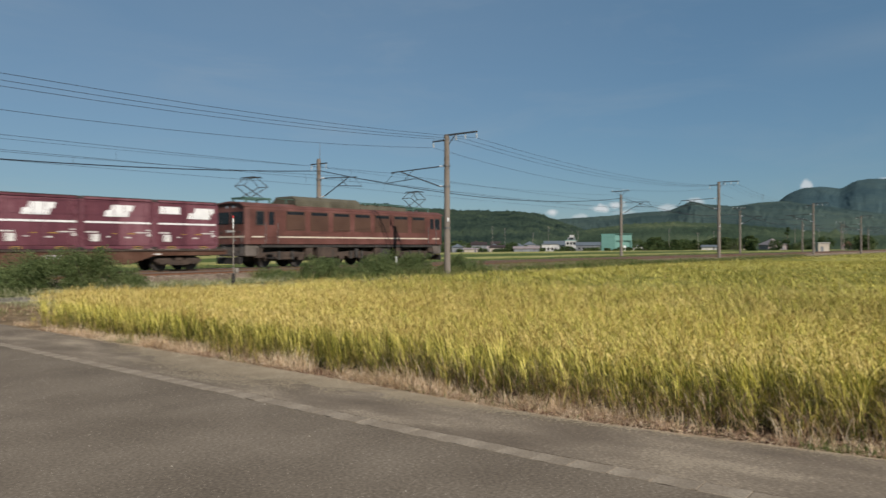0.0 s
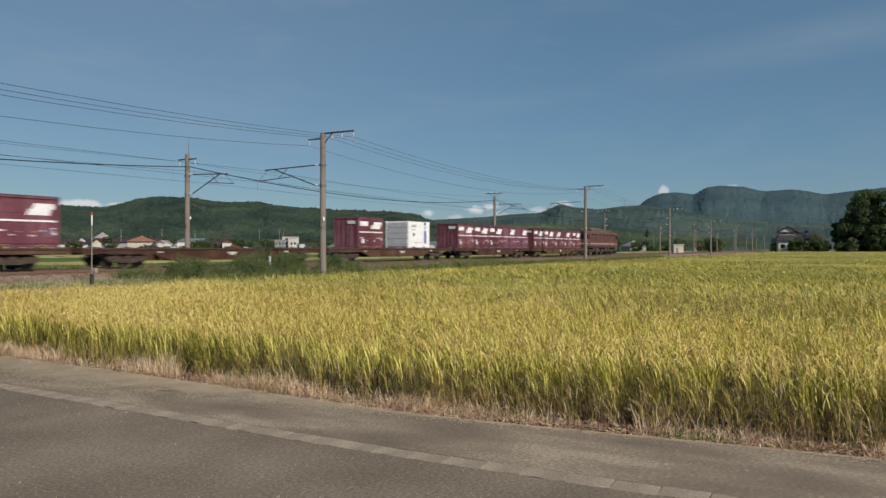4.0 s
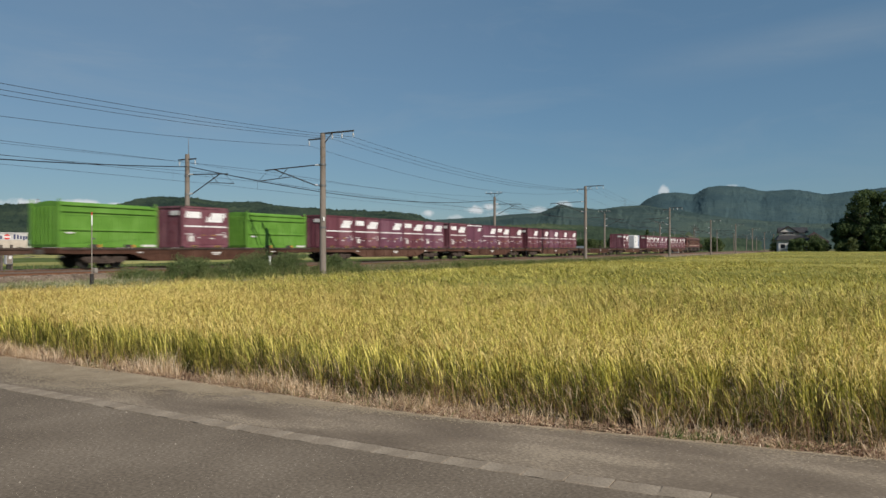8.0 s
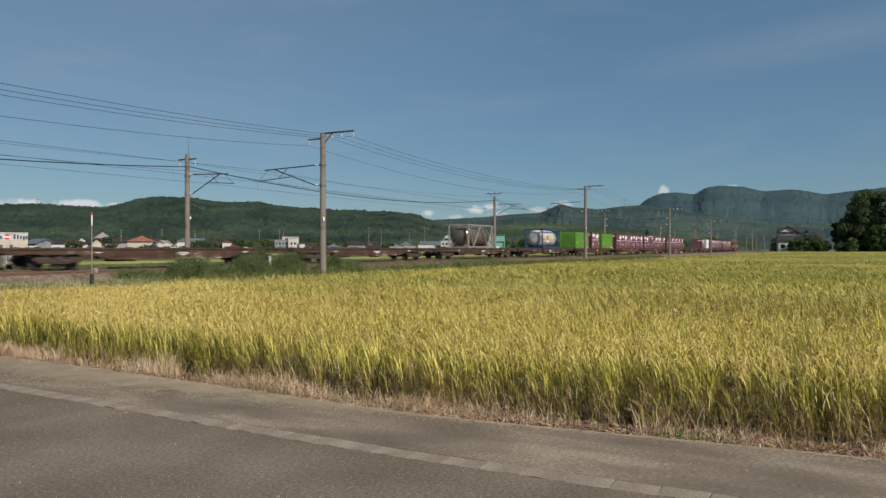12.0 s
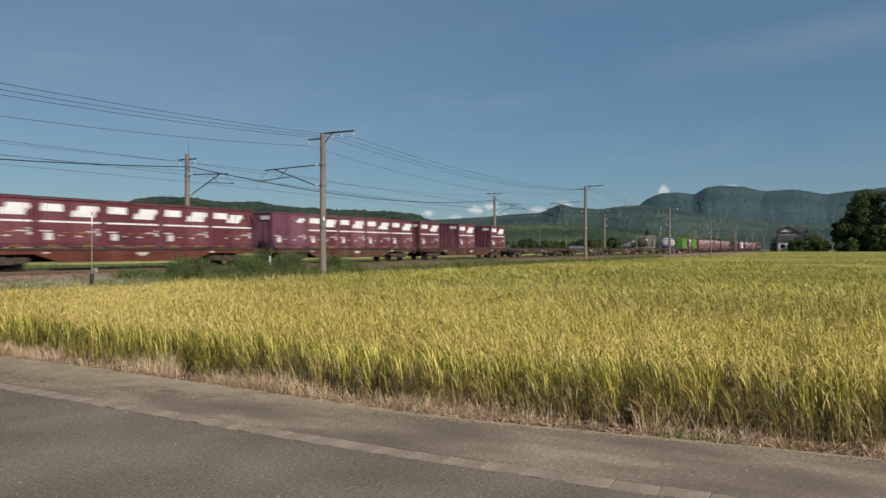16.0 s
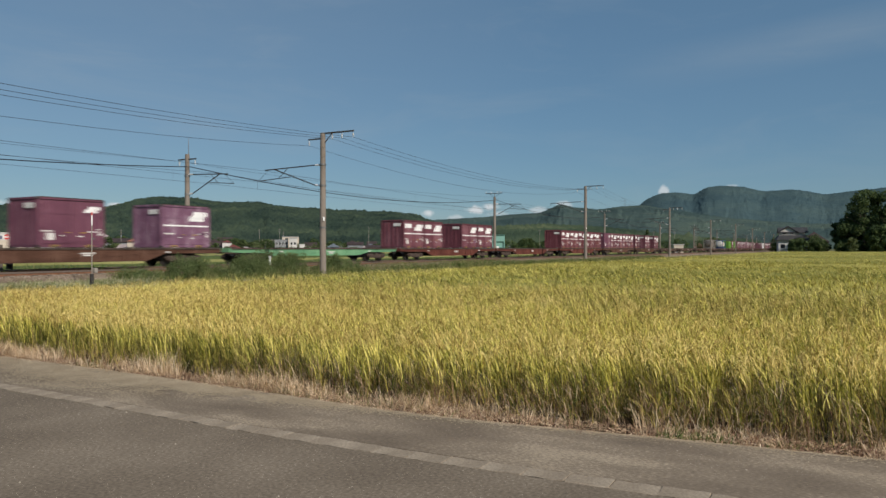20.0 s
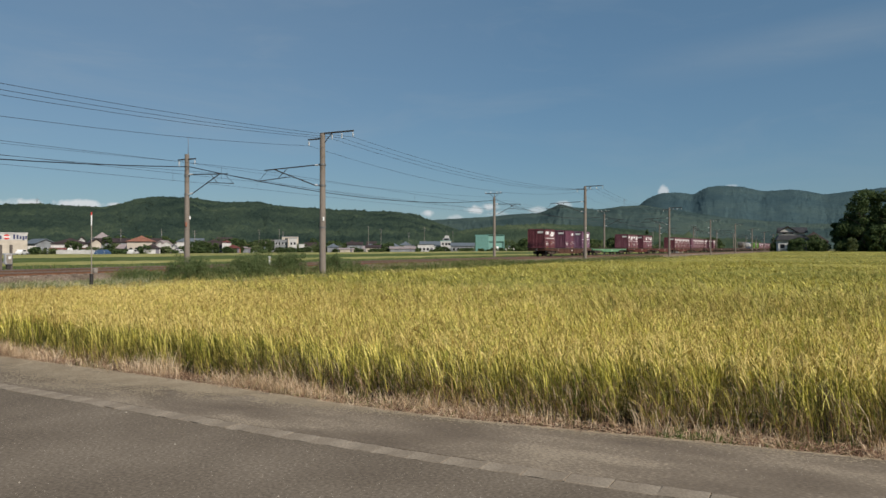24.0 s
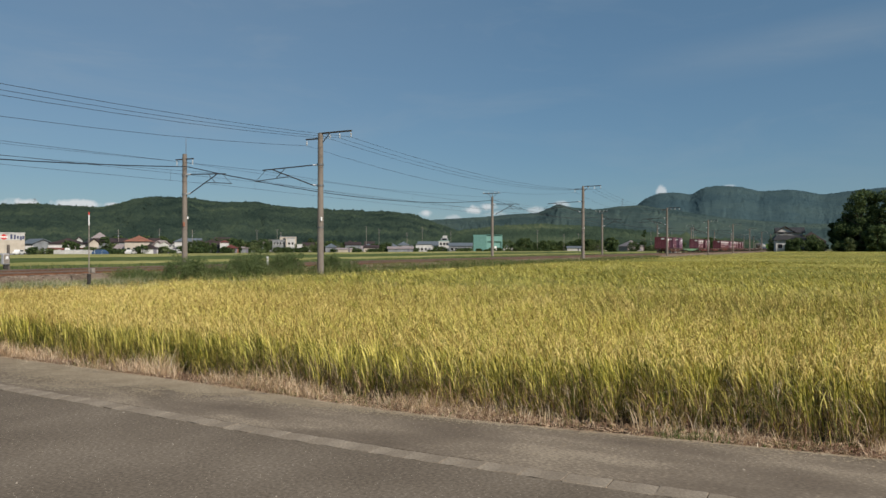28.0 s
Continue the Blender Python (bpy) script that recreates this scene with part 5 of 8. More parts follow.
def locomotive():
    t = thing("electric_locomotive", "faded brick-red electric locomotive with cream stripe and two raised pantographs", "locomotive")
    hl, zb, ze, hw = 8.92, 1.36, 3.52, 1.42
    # body: a cross-section with rounded eaves, drawn along and drawn in at the cab ends
    sec = [(-hw, zb), (-hw, ze - 0.15), (-hw + 0.1, ze), (-0.95, ze + 0.18), (0, ze + 0.25), (0.95, ze + 0.18), (hw - 0.1, ze), (hw, ze - 0.15), (hw, zb)]
    bm = bmesh.new()
    stations = [(-hl, 0.93, 0.0), (-hl + 0.28, 1.0, 0.0), (hl - 0.28, 1.0, 0.0), (hl, 0.93, 0.0)]
    rings = [[bm.verts.new((x, y * k, z)) for y, z in sec] for x, k, _ in stations]
    for a, b in zip(rings[:-1], rings[1:]):
        for i in range(len(sec) - 1):
            bm.faces.new((a[i], a[i + 1], b[i + 1], b[i]))
        bm.faces.new((a[0], b[0], b[-1], a[-1]))
    bm.faces.new(rings[0])
    bm.faces.new(rings[-1])
    part("body", bm, M_LOCO, t)
    yf = -hw - 0.004
    # louvre bays along the machine room
    for i in range(7):
        x = -5.3 + i * 1.9
        bm = bmesh.new()
        slab_on_side(bm, x - 0.74, x + 0.74, 2.18, 3.34, yf, 0.012)
        b = part("louvre_panel", bm, M_LOUVRE, t, "dusty brown louvre panel")
        bm = bmesh.new()
        slab_on_side(bm, x - 0.66, x + 0.66, 3.12, 3.3, yf, 0.02)
        part("window", bm, M_DARKGLASS, b, "dark narrow window")
        bm = bmesh.new()
        for k in range(6):
            box(bm, (x, yf - 0.018, 2.27 + k * 0.13), (1.4, 0.03, 0.03))
        part("slats", bm, M_LOUVRE, b)
        bm = bmesh.new()
        box(bm, (x + 0.925, yf, 2.72), (0.12, 0.03, 1.4), 0.008)
        part("rib", bm, M_LOCO, t)
    for x0, x1 in ((-6.6, 7.1),):
        bm = bmesh.new()
        slab_on_side(bm, x0, x1, 1.74, 1.82, yf, 0.012)
        part("stripe", bm, M_CREAM, t, "thin cream stripe")
    for sx, xd, xw in ((-1, -7.12, -7.93), (1, 7.62, 8.25)):
        bm = bmesh.new()
        slab_on_side(bm, min(sx * 7.7, sx * 8.5), max(sx * 7.7, sx * 8.5), 1.74, 1.82, yf, 0.012)
        part("stripe", bm, M_CREAM, t)
        # cab door, cab side window
        bm = bmesh.new()
        slab_on_side(bm, xd - 0.34, xd + 0.34, 1.4, 3.32, yf, 0.01)
        d = part("cab_door", bm, M_LOCO, t)
        bm = bmesh.new()
        slab_on_side(bm, xd - 0.2, xd + 0.2, 2.48, 3.24, yf - 0.012, 0.006)
        part("window", bm, M_DARKGLASS, d)
        bm = bmesh.new()
        slab_on_side(bm, xw - 0.24, xw + 0.24, 2.5, 3.22, yf, 0.01)
        w = part("cab_side_window", bm, M_DARKGLASS, t)
        bm = bmesh.new()
        for zz in (2.48, 3.24):
            box(bm, (xw, yf - 0.012, zz), (0.56, 0.03, 0.05))
        for xx in (-0.26, 0.26):
            box(bm, (xw + xx, yf - 0.012, 2.86), (0.05, 0.03, 0.74))
        part("window_frame", bm, M_DARKSTEEL, w)
        for k in (-0.45, 0.45):
            bm = bmesh.new()
            rod(bm, (xd + k, yf - 0.05, 1.4), (xd + k, yf - 0.05, 2.6), 0.02, n=6)
            part("hand_rail", bm, M_STEEL, t)
        # cab front
        for y in (-0.66, 0.66):
            bm = bmesh.new()
            box(bm, (sx * (hl - 0.0), y, 2.86), (0.06, 1.14, 0.7), 0.02)
            g = part("windscreen", bm, M_DARKGLASS, t)
            bm = bmesh.new()
            rod(bm, (sx * (hl + 0.05), y, 2.3), (sx * (hl + 0.05), y + 0.3, 2.75), 0.012, n=5)
            part("wiper", bm, M_DARKSTEEL, g)
            bm = bmesh.new()
            rod(bm, (sx * (hl - 0.02), y * 1.25, 2.05), (sx * (hl + 0.05), y * 1.25, 2.05), 0.06, n=12)
            part("tail_light", bm, M_DARKSTEEL, t)
        for y in (-0.3, 0.3):
            bm = bmesh.new()
            rod(bm, (sx * (hl - 0.25), y, 3.5), (sx * (hl + 0.02), y, 3.5), 0.08, n=12)
            part("headlight", bm, M_GREY, t)
        boxpart("front_stripe", (sx * (hl + 0.012), 0, 1.78), (0.03, 2.5, 0.09), M_CREAM, t)
        boxpart("number_bar", (sx * (hl + 0.012), 0, 2.1), (0.03, 0.7, 0.12), M_OFFWHITE, t)
        boxpart("centre_door", (sx * (hl + 0.005), 0, 2.3), (0.05, 0.02, 1.9), M_LOCO, t)
        boxpart("skirt", (sx * (hl - 0.55), 0, 1.0), (0.9, 2.6, 0.7), M_SKIRT, t, "pale grey end skirt", 0.05)
        boxpart("snow_plough", (sx * (hl + 0.1), 0, 0.42), (0.12, 2.3, 0.4), M_DARKSTEEL, t, bevel=0.03)
        boxpart("coupler", (sx * (hl + 0.38), 0, 0.88), (0.55, 0.28, 0.32), M_DARKSTEEL, t, bevel=0.04)
        bm = bmesh.new()
        for y in (-0.9, -0.5, 0.5, 0.9):
            rod(bm, (sx * (hl + 0.1), y, 1.0), (sx * (hl + 0.28), y, 0.55), 0.035, n=6)
        part("brake_hoses", bm, M_RUBBER, t)
        bm = bmesh.new()
        for y in (-1.15, 1.15):
            rod(bm, (sx * (hl + 0.09), y, 0.7), (sx * (hl + 0.09), y, 1.9), 0.018, n=6)
        part("hand_rail", bm, M_STEEL, t)
        boxpart("step", (xd, -1.35, 0.55), (0.5, 0.3, 0.05), M_DARKSTEEL, t)
        boxpart("step", (xd, -1.38, 0.8), (0.5, 0.3, 0.05), M_DARKSTEEL, t)
    # underframe
    boxpart("solebar", (0, 0, 1.26), (2 * hl - 2.2, 2.7, 0.2), M_DARKSTEEL, t, bevel=0.02)
    for x, w in ((-2.7, 1.3), (0, 0.3), (2.7, 1.0)):
        boxpart("equipment_box", (x, -1.0, 0.78), (w, 0.6, 0.6), M_DARKSTEEL, t, bevel=0.03)
    boxpart("equipment_box", (-2.9, -1.1, 0.84), (1.2, 0.6, 0.66), M_BOGIE, t, "grimy equipment case", 0.03)
    boxpart("centre_beam", (0, 0.2, 0.78), (2 * hl - 2.0, 1.0, 0.86), M_DARKSTEEL, t)
    for x in (-7.9, -4.1, -2.0, 2.0, 4.1, 7.7):
        boxpart("sand_box", (x, -1.12, 0.86), (0.55, 0.36, 0.62), M_BOGIE, t, bevel=0.03)
        bm = bmesh.new()
        rod(bm, (x + 0.1, -1.2, 0.56), (x + 0.32, -1.0, 0.12), 0.03, n=6)
        part("sand_pipe", bm, M_BOGIE, t)
    for x in (-5.9, 0, 5.9):
        b = bmesh.new()
        box(b, (0, 0, 0.78), (0.7, 2.0, 0.3), 0.03)
        bo = part("bogie", b, M_DARKSTEEL, t, m=pose(x, 0, 0))
        for sy in (-1, 1):
            b = bmesh.new()
            prism(b, [(-1.9, 0.84), (-1.9, 0.66), (-1.5, 0.64), (-1.45, 0.4), (-1.05, 0.4), (-1.0, 0.62), (-0.75, 0.6), (-0.55, 0.46), (0.55, 0.46), (0.75, 0.6), (1.0, 0.62), (1.05, 0.4), (1.45, 0.4), (1.5, 0.64), (1.9, 0.66), (1.9, 0.84), (0.6, 0.92), (-0.6, 0.92)], sy * 1.08 - 0.06, sy * 1.08 + 0.06)
            part("side_frame", b, M_BOGIE, bo)
            for k in (-0.5, 0.5):
                b = bmesh.new()
                rod(b, (k, sy * 1.2, 0.45), (k, sy * 1.2, 0.95), 0.1, n=8)
                part("spring", b, M_DARKSTEEL, bo)
        for k in (-1.25, 1.25):
            b = bmesh.new()
            rod(b, (k, -0.9, 0.56), (k, 0.9, 0.56), 0.09, n=8)
            for sy in (-1, 1):
                rod(b, (k, sy * 0.56, 0.56), (k, sy * 0.69, 0.56), 0.56, n=24)
                rod(b, (k, sy * 0.53, 0.56), (k, sy * 0.56, 0.56), 0.59, n=24)
            part("wheelset", b, M_DARKSTEEL, bo)
    # roof
    bm = bmesh.new()
    prism_x(bm, [(-1.12, 3.6), (-1.06, 4.08), (-0.75, 4.3), (0.75, 4.3), (1.06, 4.08), (1.12, 3.6)], -5.0, 0.5)
    prism_x(bm, [(-1.1, 3.55), (-1.0, 3.96), (1.0, 3.96), (1.1, 3.55)], 0.6, 5.2)
    part("roof_monitor", bm, M_ROOFGREY, t, "sooty grey roof monitor")
    bm = bmesh.new()
    prism_x(bm, [(-1.36, ze - 0.03), (-0.95, ze + 0.16), (0, ze + 0.2), (0.95, ze + 0.16), (1.36, ze - 0.03), (1.34, ze + 0.05), (0.95, ze + 0.24), (0, ze + 0.3), (-0.95, ze + 0.24), (-1.34, ze + 0.05)], -hl - 0.12, hl + 0.12)
    part("roof_panel", bm, M_LOCO, t, "dusty red-brown roof panel")
    for x in (-4.6, -3.2, -1.8, -0.4):
        boxpart("vent", (x, -1.06, 3.86), (0.9, 0.12, 0.24), M_ROOFGREY, t, bevel=0.02)
    for x in (1.0, 2.0, 3.0, 4.2):
        boxpart("roof_box", (x, -0.3, 4.0), (0.5, 0.8, 0.2), M_ROOFGREY, t, bevel=0.03)
    bm = bmesh.new()
    rod(bm, (-6.2, -0.9, 4.06), (6.2, -0.9, 4.06), 0.025, n=6)
    rod(bm, (1.0, -0.2, 4.2), (6.0, -0.2, 4.2), 0.03, n=6)
    for x in (-5.6, 1.2, 2.6, 4.0, 5.4):
        rod(bm, (x, -0.9, 3.5), (x, -0.9, 4.06), 0.035, n=6)
    part("roof_conduit", bm, M_GREENCU, t, "verdigris conduit and insulators")
    for x in (-7.45, 7.3):
        pantograph(t, x)
    bm = bmesh.new()
    rod(bm, (8.0, 0.4, 3.7), (8.0, 0.4, 3.95), 0.09, 0.12, n=10)
    part("horn", bm, M_STEEL, t)
    return t


def train():
    loco = locomotive()
    MOVING.append((loco, 40.04, 0.0))
    brown = wagon(M_WAGON, "rust-brown bogie container flat wagon")
    redw = wagon(M_WAGONRED, "red-oxide bogie container flat wagon")
    grey = wagon(M_WAGONGREY, "mottled grey container flat wagon with flaking paint", 0.6)
    green = wagon(M_WAGONGREEN, "pale green bogie container flat wagon, empty", 0.55)
    used = set()
    kinds = {}
    wine, dusk, rust = "wine-red freight container with white stripe and panel", "wine-red freight container with white stripe and emblem", "brownish-red freight container with white stripe"
    spec = {"A": ("A", M_WINE, wine), "B": ("B", M_WINE, dusk), "R": ("A", M_RED, rust), "P": ("B", M_PURPLE, "faded purple freight container with white stripe"),
            "Q": ("A", M_PURPLE, "faded purple freight container with white panel and stripe"), "C": ("C", M_PURPLE, "plain purple freight container with small emblem"),
            "D": ("D", M_PURPLE, "purple freight container with white line along its top"), "E": ("E", M_RED, "red freight container with white panel at one end"),
            "L": ("B", M_LILAC, "chalky lilac freight container with white stripe"), "F": ("F", M_WINE, "wine-red freight container with emblem and notice plate")}

    def put(ob, off, z):
        if ob.name in used:
            ob = copy_thing(ob, pose(0, 0, 0))
        used.add(ob.name)
        MOVING.append((ob, off, z))

    def box12(code, front):
        if code not in kinds:
            kinds[code] = container(*spec[code])
        put(kinds[code], front - C_L / 2, 1.1)

    full = (0, 3.74, 7.48, 11.22, 14.96)
    front = lambda n: 29.45 - 20.58 * (n - 1) + {6: 0.2, 7: 0.8, 8: 0.5}.get(n, 0)
    base = {1: brown, 2: brown, 3: brown, 4: brown, 5: brown, 6: brown, 7: brown, 8: brown, 9: grey, 10: grey, 11: grey, 12: grey, 13: grey,
            14: brown, 15: brown, 16: redw, 17: redw, 18: redw, 19: green, 20: brown}
    for n, w in base.items():
        put(w, front(n) - 9.38, 0.0)
    loads = {1: "AFFAA", 2: "PPAAA", 5: "BBPBB", 6: "BAPDA", 7: "QAPAB", 15: "AAAAC", 16: "ERRRR"}
    for n, codes in loads.items():
        for c, o in zip(codes, full):
            box12(c, front(n) - o)
    for c, f in (("A", -23.45), ("A", -121.8), ("A", -238.2), ("A", -245.95), ("A", -253.7), ("A", -320.5), ("B", -324.2), ("A", -331.9), ("A", -335.5), ("L", -361.9), ("C", -369.3), ("R", -377.3)):
        box12(c, f)
    put(white_container(), -15.6 - 1.9, 1.1)
    g = green_container()
    put(g, -114.1 - 3.03, 1.1)
    put(g, -127.3 - 3.03, 1.1)
    put(tank_container(M_TANKWHITE, M_TANKBLUE, True), -140.7 - 3.03, 1.1)
    put(tank_container(M_STAINLESS, M_FRAMEGREY, False), -161.9 - 3.03, 1.1)


train()

# ---- edging blocks, small trackside things ----


kerb = tagged(strip_y("kerb_bed", [(4.652, -0.39), (4.652, -0.008), (4.843, -0.008), (4.843, -0.39)], -19, 24, M_MORTAR), "dark mortar bed under the edging blocks", "kerb", kind="structure")
rng = random.Random(5)
_shapes = []
for k in range(5):
    bm = bmesh.new()
    box(bm, (0, 0, 0), (0.188, 0.299, 0.05), 0.004)
    for v in bm.verts:
        v.co += Vector((rng.uniform(-0.004, 0.004), rng.uniform(-0.005, 0.005), rng.uniform(-0.003, 0.003)))
    bmesh.ops.subdivide_edges(bm, edges=[e for e in bm.edges if abs((e.verts[0].co - e.verts[1].co).y) > 0.2], cuts=2)
    for v in bm.verts:
        if abs(v.co.y) < 0.12:
            v.co += Vector((rng.uniform(-0.006, 0.006), 0, rng.uniform(-0.003, 0.002)))
    _shapes.append(part("edging_block", bm, M_BLOCK, kerb))
for i in range(124):
    o = _shapes[i] if i < 5 else bpy.data.objects.new("edging_block", _shapes[rng.randrange(5)].data)
    if i >= 5:
        scene.collection.objects.link(o)
        o.parent = kerb
    y = -14.0 + 0.303 * i
    slope = math.atan((bend(y + 0.2) - bend(y - 0.2)) / 0.4)
    o.location = (4.748 + bend(y) + rng.uniform(-0.006, 0.006), y, -0.0205 + rng.uniform(-0.0012, 0.0012))
    o.rotation_euler = (rng.uniform(-0.003, 0.003), rng.uniform(-0.006, 0.006), -slope + rng.uniform(-0.008, 0.008) + (math.pi if rng.random() < 0.5 else 0))


def sand():
    """Thin drifts of sand on the shoulder, widest beside the rice's far half: many flat scattered flakes."""
    rng = np.random.default_rng(61)
    n = 110000
    y = np.where(rng.uniform(0, 1, n) < 0.75, rng.normal(8.0, 2.2, n), rng.uniform(-3, 13, n))
    x = 6.16 - np.abs(rng.normal(0, 1, n)) * (0.1 + 0.42 * np.exp(-((y - 8.0) / 2.8) ** 2))
    ok = (x > 4.9) & (0.6 * vnoise(x * 2.2, y * 1.1, 61) + 0.4 * vnoise(x * 8, y * 5, 62) + rng.normal(0, 0.08, n) > 0.36)
    x, y = x[ok], y[ok]
    n = len(x)
    z = np.where(x < 6.0, 0.004 - 0.008 * (x - 4.845) / 1.155, -0.004 - 0.046 * (x - 6.0) / 0.25) + rng.uniform(0.0015, 0.0035, n)
    x = x + 0.0185 * (y - 3.4 + np.sqrt((y - 3.4) ** 2 + 2.5)) + flare(y) * np.clip((x - 4.9) / 1.1, 0, 1)
    a = np.arange(3) * 2.094
    r = rng.uniform(0.004, 0.012, n)[:, None] * rng.uniform(0.6, 1.4, (n, 3))
    turn = rng.uniform(0, 6.28, n)[:, None]
    v = np.stack([x[:, None] + r * np.cos(a + turn), y[:, None] + 1.5 * r * np.sin(a + turn), np.repeat(z[:, None], 3, 1)], -1)
    me = indexed("drifted_sand", v.reshape(-1, 3), np.arange(n * 3).reshape(n, 3), [M_SAND])
    tagged(new("drifted_sand", me), "pale sand drifted over the shoulder beside the rice", "sand", kind="stuff")


sand()


def pebbles():
    """Loose grit and crumbs of asphalt on road and shoulder."""
    rng = np.random.default_rng(8)
    n = 34000
    y = rng.uniform(-2, 16, n)
    x = np.concatenate([rng.uniform(1.2, 4.6, 27000), rng.uniform(4.9, 6.0, 7000)]) + 0.0185 * (y - 3.4 + np.sqrt((y - 3.4) ** 2 + 2.5))
    r = rng.uniform(0.0014, 0.0042, n) * np.where(rng.uniform(0, 1, n) < 0.015, 2.2, 1.0)
    t = np.array([[1, 0, 0], [-1, 0, 0], [0, 1, 0], [0, -1, 0], [0, 0, 1], [0, 0, -0.4]])
    f = np.array([[0, 2, 4], [2, 1, 4], [1, 3, 4], [3, 0, 4]])
    v = t[None] * r[:, None, None] * rng.uniform(0.6, 1.3, (n, 6, 3)) + np.stack([x, y, np.zeros(n)], 1)[:, None]
    faces = (np.arange(n)[:, None, None] * 6 + f[None]).reshape(-1, 3)
    tagged(new("grit", indexed("grit", v.reshape(-1, 3), faces, [M_GRIT])), "pale grit and small stones on the road", "gravel", kind="stuff")


pebbles()


def stones():
    """Loose broken stones on the near ballast: shoulder and crown."""
    rng = np.random.default_rng(18)
    n = 9000
    x = rng.uniform(4, 60, n) ** 1.0
    y = rng.uniform(TRACK_NEAR - 2.6, TRACK_NEAR + 1.6, n)
    z = 0.02 + 0.32 * np.clip((y - TRACK_NEAR + 2.6) / 0.9, 0, 1)
    r = rng.uniform(0.025, 0.055, n)
    t = np.array([[1, 0, 0], [-1, 0, 0], [0, 1, 0], [0, -1, 0], [0, 0, 0.9], [0, 0, -0.4]])
    f = np.array([[0, 2, 4], [2, 1, 4], [1, 3, 4], [3, 0, 4]])
    v = t[None] * r[:, None, None] * rng.uniform(0.6, 1.4, (n, 6, 3)) + np.stack([x, y, z], 1)[:, None]
    faces = (np.arange(n)[:, None, None] * 6 + f[None]).reshape(-1, 3)
    tagged(lay(new("ballast_stones", indexed("ballast_stones", v.reshape(-1, 3), faces, [M_STONE]))), "loose rust-stained ballast stones along the near track", "stones", kind="stuff")


stones()


def sleepers():
    bm = bmesh.new()
    box(bm, (0, 0, 0), (0.24, 2.2, 0.12), 0.02)
    me = bpy.data.meshes.new("sleeper")
    bm.to_mesh(me)
    bm.free()
    me.materials.append(M_SLEEPER)
    for y, nm, count in ((TRACK_NEAR, "ballast_near", 150), (TRACK_FAR, "ballast_far", 110)):
        owner = bpy.data.objects[nm]
        for i in range(count):
            o = bpy.data.objects.new("sleeper", me)
            scene.collection.objects.link(o)
            o.parent = owner
            o.location = (2 + 0.62 * i, y, 0.32)


def marker_post():
    t = thing("marker_post", "thin white post with red tip beside the track", "post")
    t.location = (19.5, 26.6, 0.1)
    bm = bmesh.new()
    rod(bm, (0, 0, 0), (0, 0, 2.9), 0.02, n=8)
    part("pole", bm, M_FRAMEGREY, t)
    bm = bmesh.new()
    rod(bm, (0, 0, 2.38), (0, 0, 2.8), 0.026, n=10)
    part("white_sleeve", bm, M_WHITE, t)
    bm = bmesh.new()
    rod(bm, (0, 0, 2.8), (0, 0, 2.92), 0.027, n=10)
    part("red_tip", bm, M_SIGNRED, t, "red tip")
    boxpart("foot_box", (0.12, -0.05, 0.55), (0.16, 0.16, 0.2), M_FRAMEGREY, t, "beige steel box", 0.02)
    boxpart("foot", (0, 0, 0.2), (0.12, 0.12, 0.45), M_DARKSTEEL, t, bevel=0.02)
    boxpart("clamp", (0.07, 0, 1.85), (0.14, 0.05, 0.06), M_STEEL, t)


marker_post()


def trackside_box():
    t = thing("equipment_board", "grey trackside equipment box between two dark stakes", "equipment box")
    t.location = (23.1, 38.3, 0.02)
    for x in (-0.3, 0.24):
        boxpart("stake", (x, 0.0, 0.85), (0.11, 0.11, 1.75), M_SKIRT, t, "weathered grey stake", 0.01)
    boxpart("cabinet", (0.0, -0.12, 0.98), (0.36, 0.2, 0.56), M_GREY, t, "pale grey steel cabinet", 0.02)
    boxpart("cabinet_door", (0.0, -0.228, 0.98), (0.29, 0.012, 0.48), M_FRAMEGREY, t)
    boxpart("label_plate", (0.03, -0.238, 1.05), (0.14, 0.01, 0.16), M_WHITE, t)
    boxpart("foot", (0.02, -0.12, 0.58), (0.2, 0.14, 0.26), M_DARKSTEEL, t, bevel=0.01)
    boxpart("cross_rail", (-0.03, -0.01, 0.8), (0.62, 0.05, 0.07), M_STEEL, t)


trackside_box()
for x, y, h in ((32.7, 28.9, 0.95),):
    t = thing("boundary_stake", "short white marker stake in the weeds", "post", m=pose(x, y, 0.1))
    bm = bmesh.new()
    box(bm, (0, 0, h / 2), (0.09, 0.09, h), 0.015)
    part("stake", bm, M_WHITE, t)
    bm = bmesh.new()
    box(bm, (0, 0, h + 0.02), (0.12, 0.12, 0.05), 0.01)
    part("cap", bm, M_WHITE, t)

# ---- plants ----


def leafmass(centres, radii, per, leaf, rng, flat=1.0):
    """Leaf cards scattered through and over clumps."""
    n = len(centres) * per
    d = rng.normal(0, 1, (n, 3))
    d /= np.linalg.norm(d, axis=1)[:, None]
    rad = rng.uniform(0.25, 1.0, n) ** 0.45
    idx = np.repeat(np.arange(len(centres)), per)
    p = centres[idx] + d * (radii[idx] * rad)[:, None] * np.array([1, 1, flat])
    a = rng.normal(0, 1, (n, 3))
    a /= np.linalg.norm(a, axis=1)[:, None]
    b = np.cross(a, d + rng.normal(0, 0.6, (n, 3)))
    b /= np.maximum(np.linalg.norm(b, axis=1), 1e-4)[:, None]
    s = (leaf * rng.uniform(0.6, 1.35, n))[:, None]
    v = np.stack([p - a * s, p + b * s * 0.55, p + a * s, p - b * s * 0.55], 1)
    return v.reshape(-1, 3), np.arange(n * 4).reshape(-1, 4)


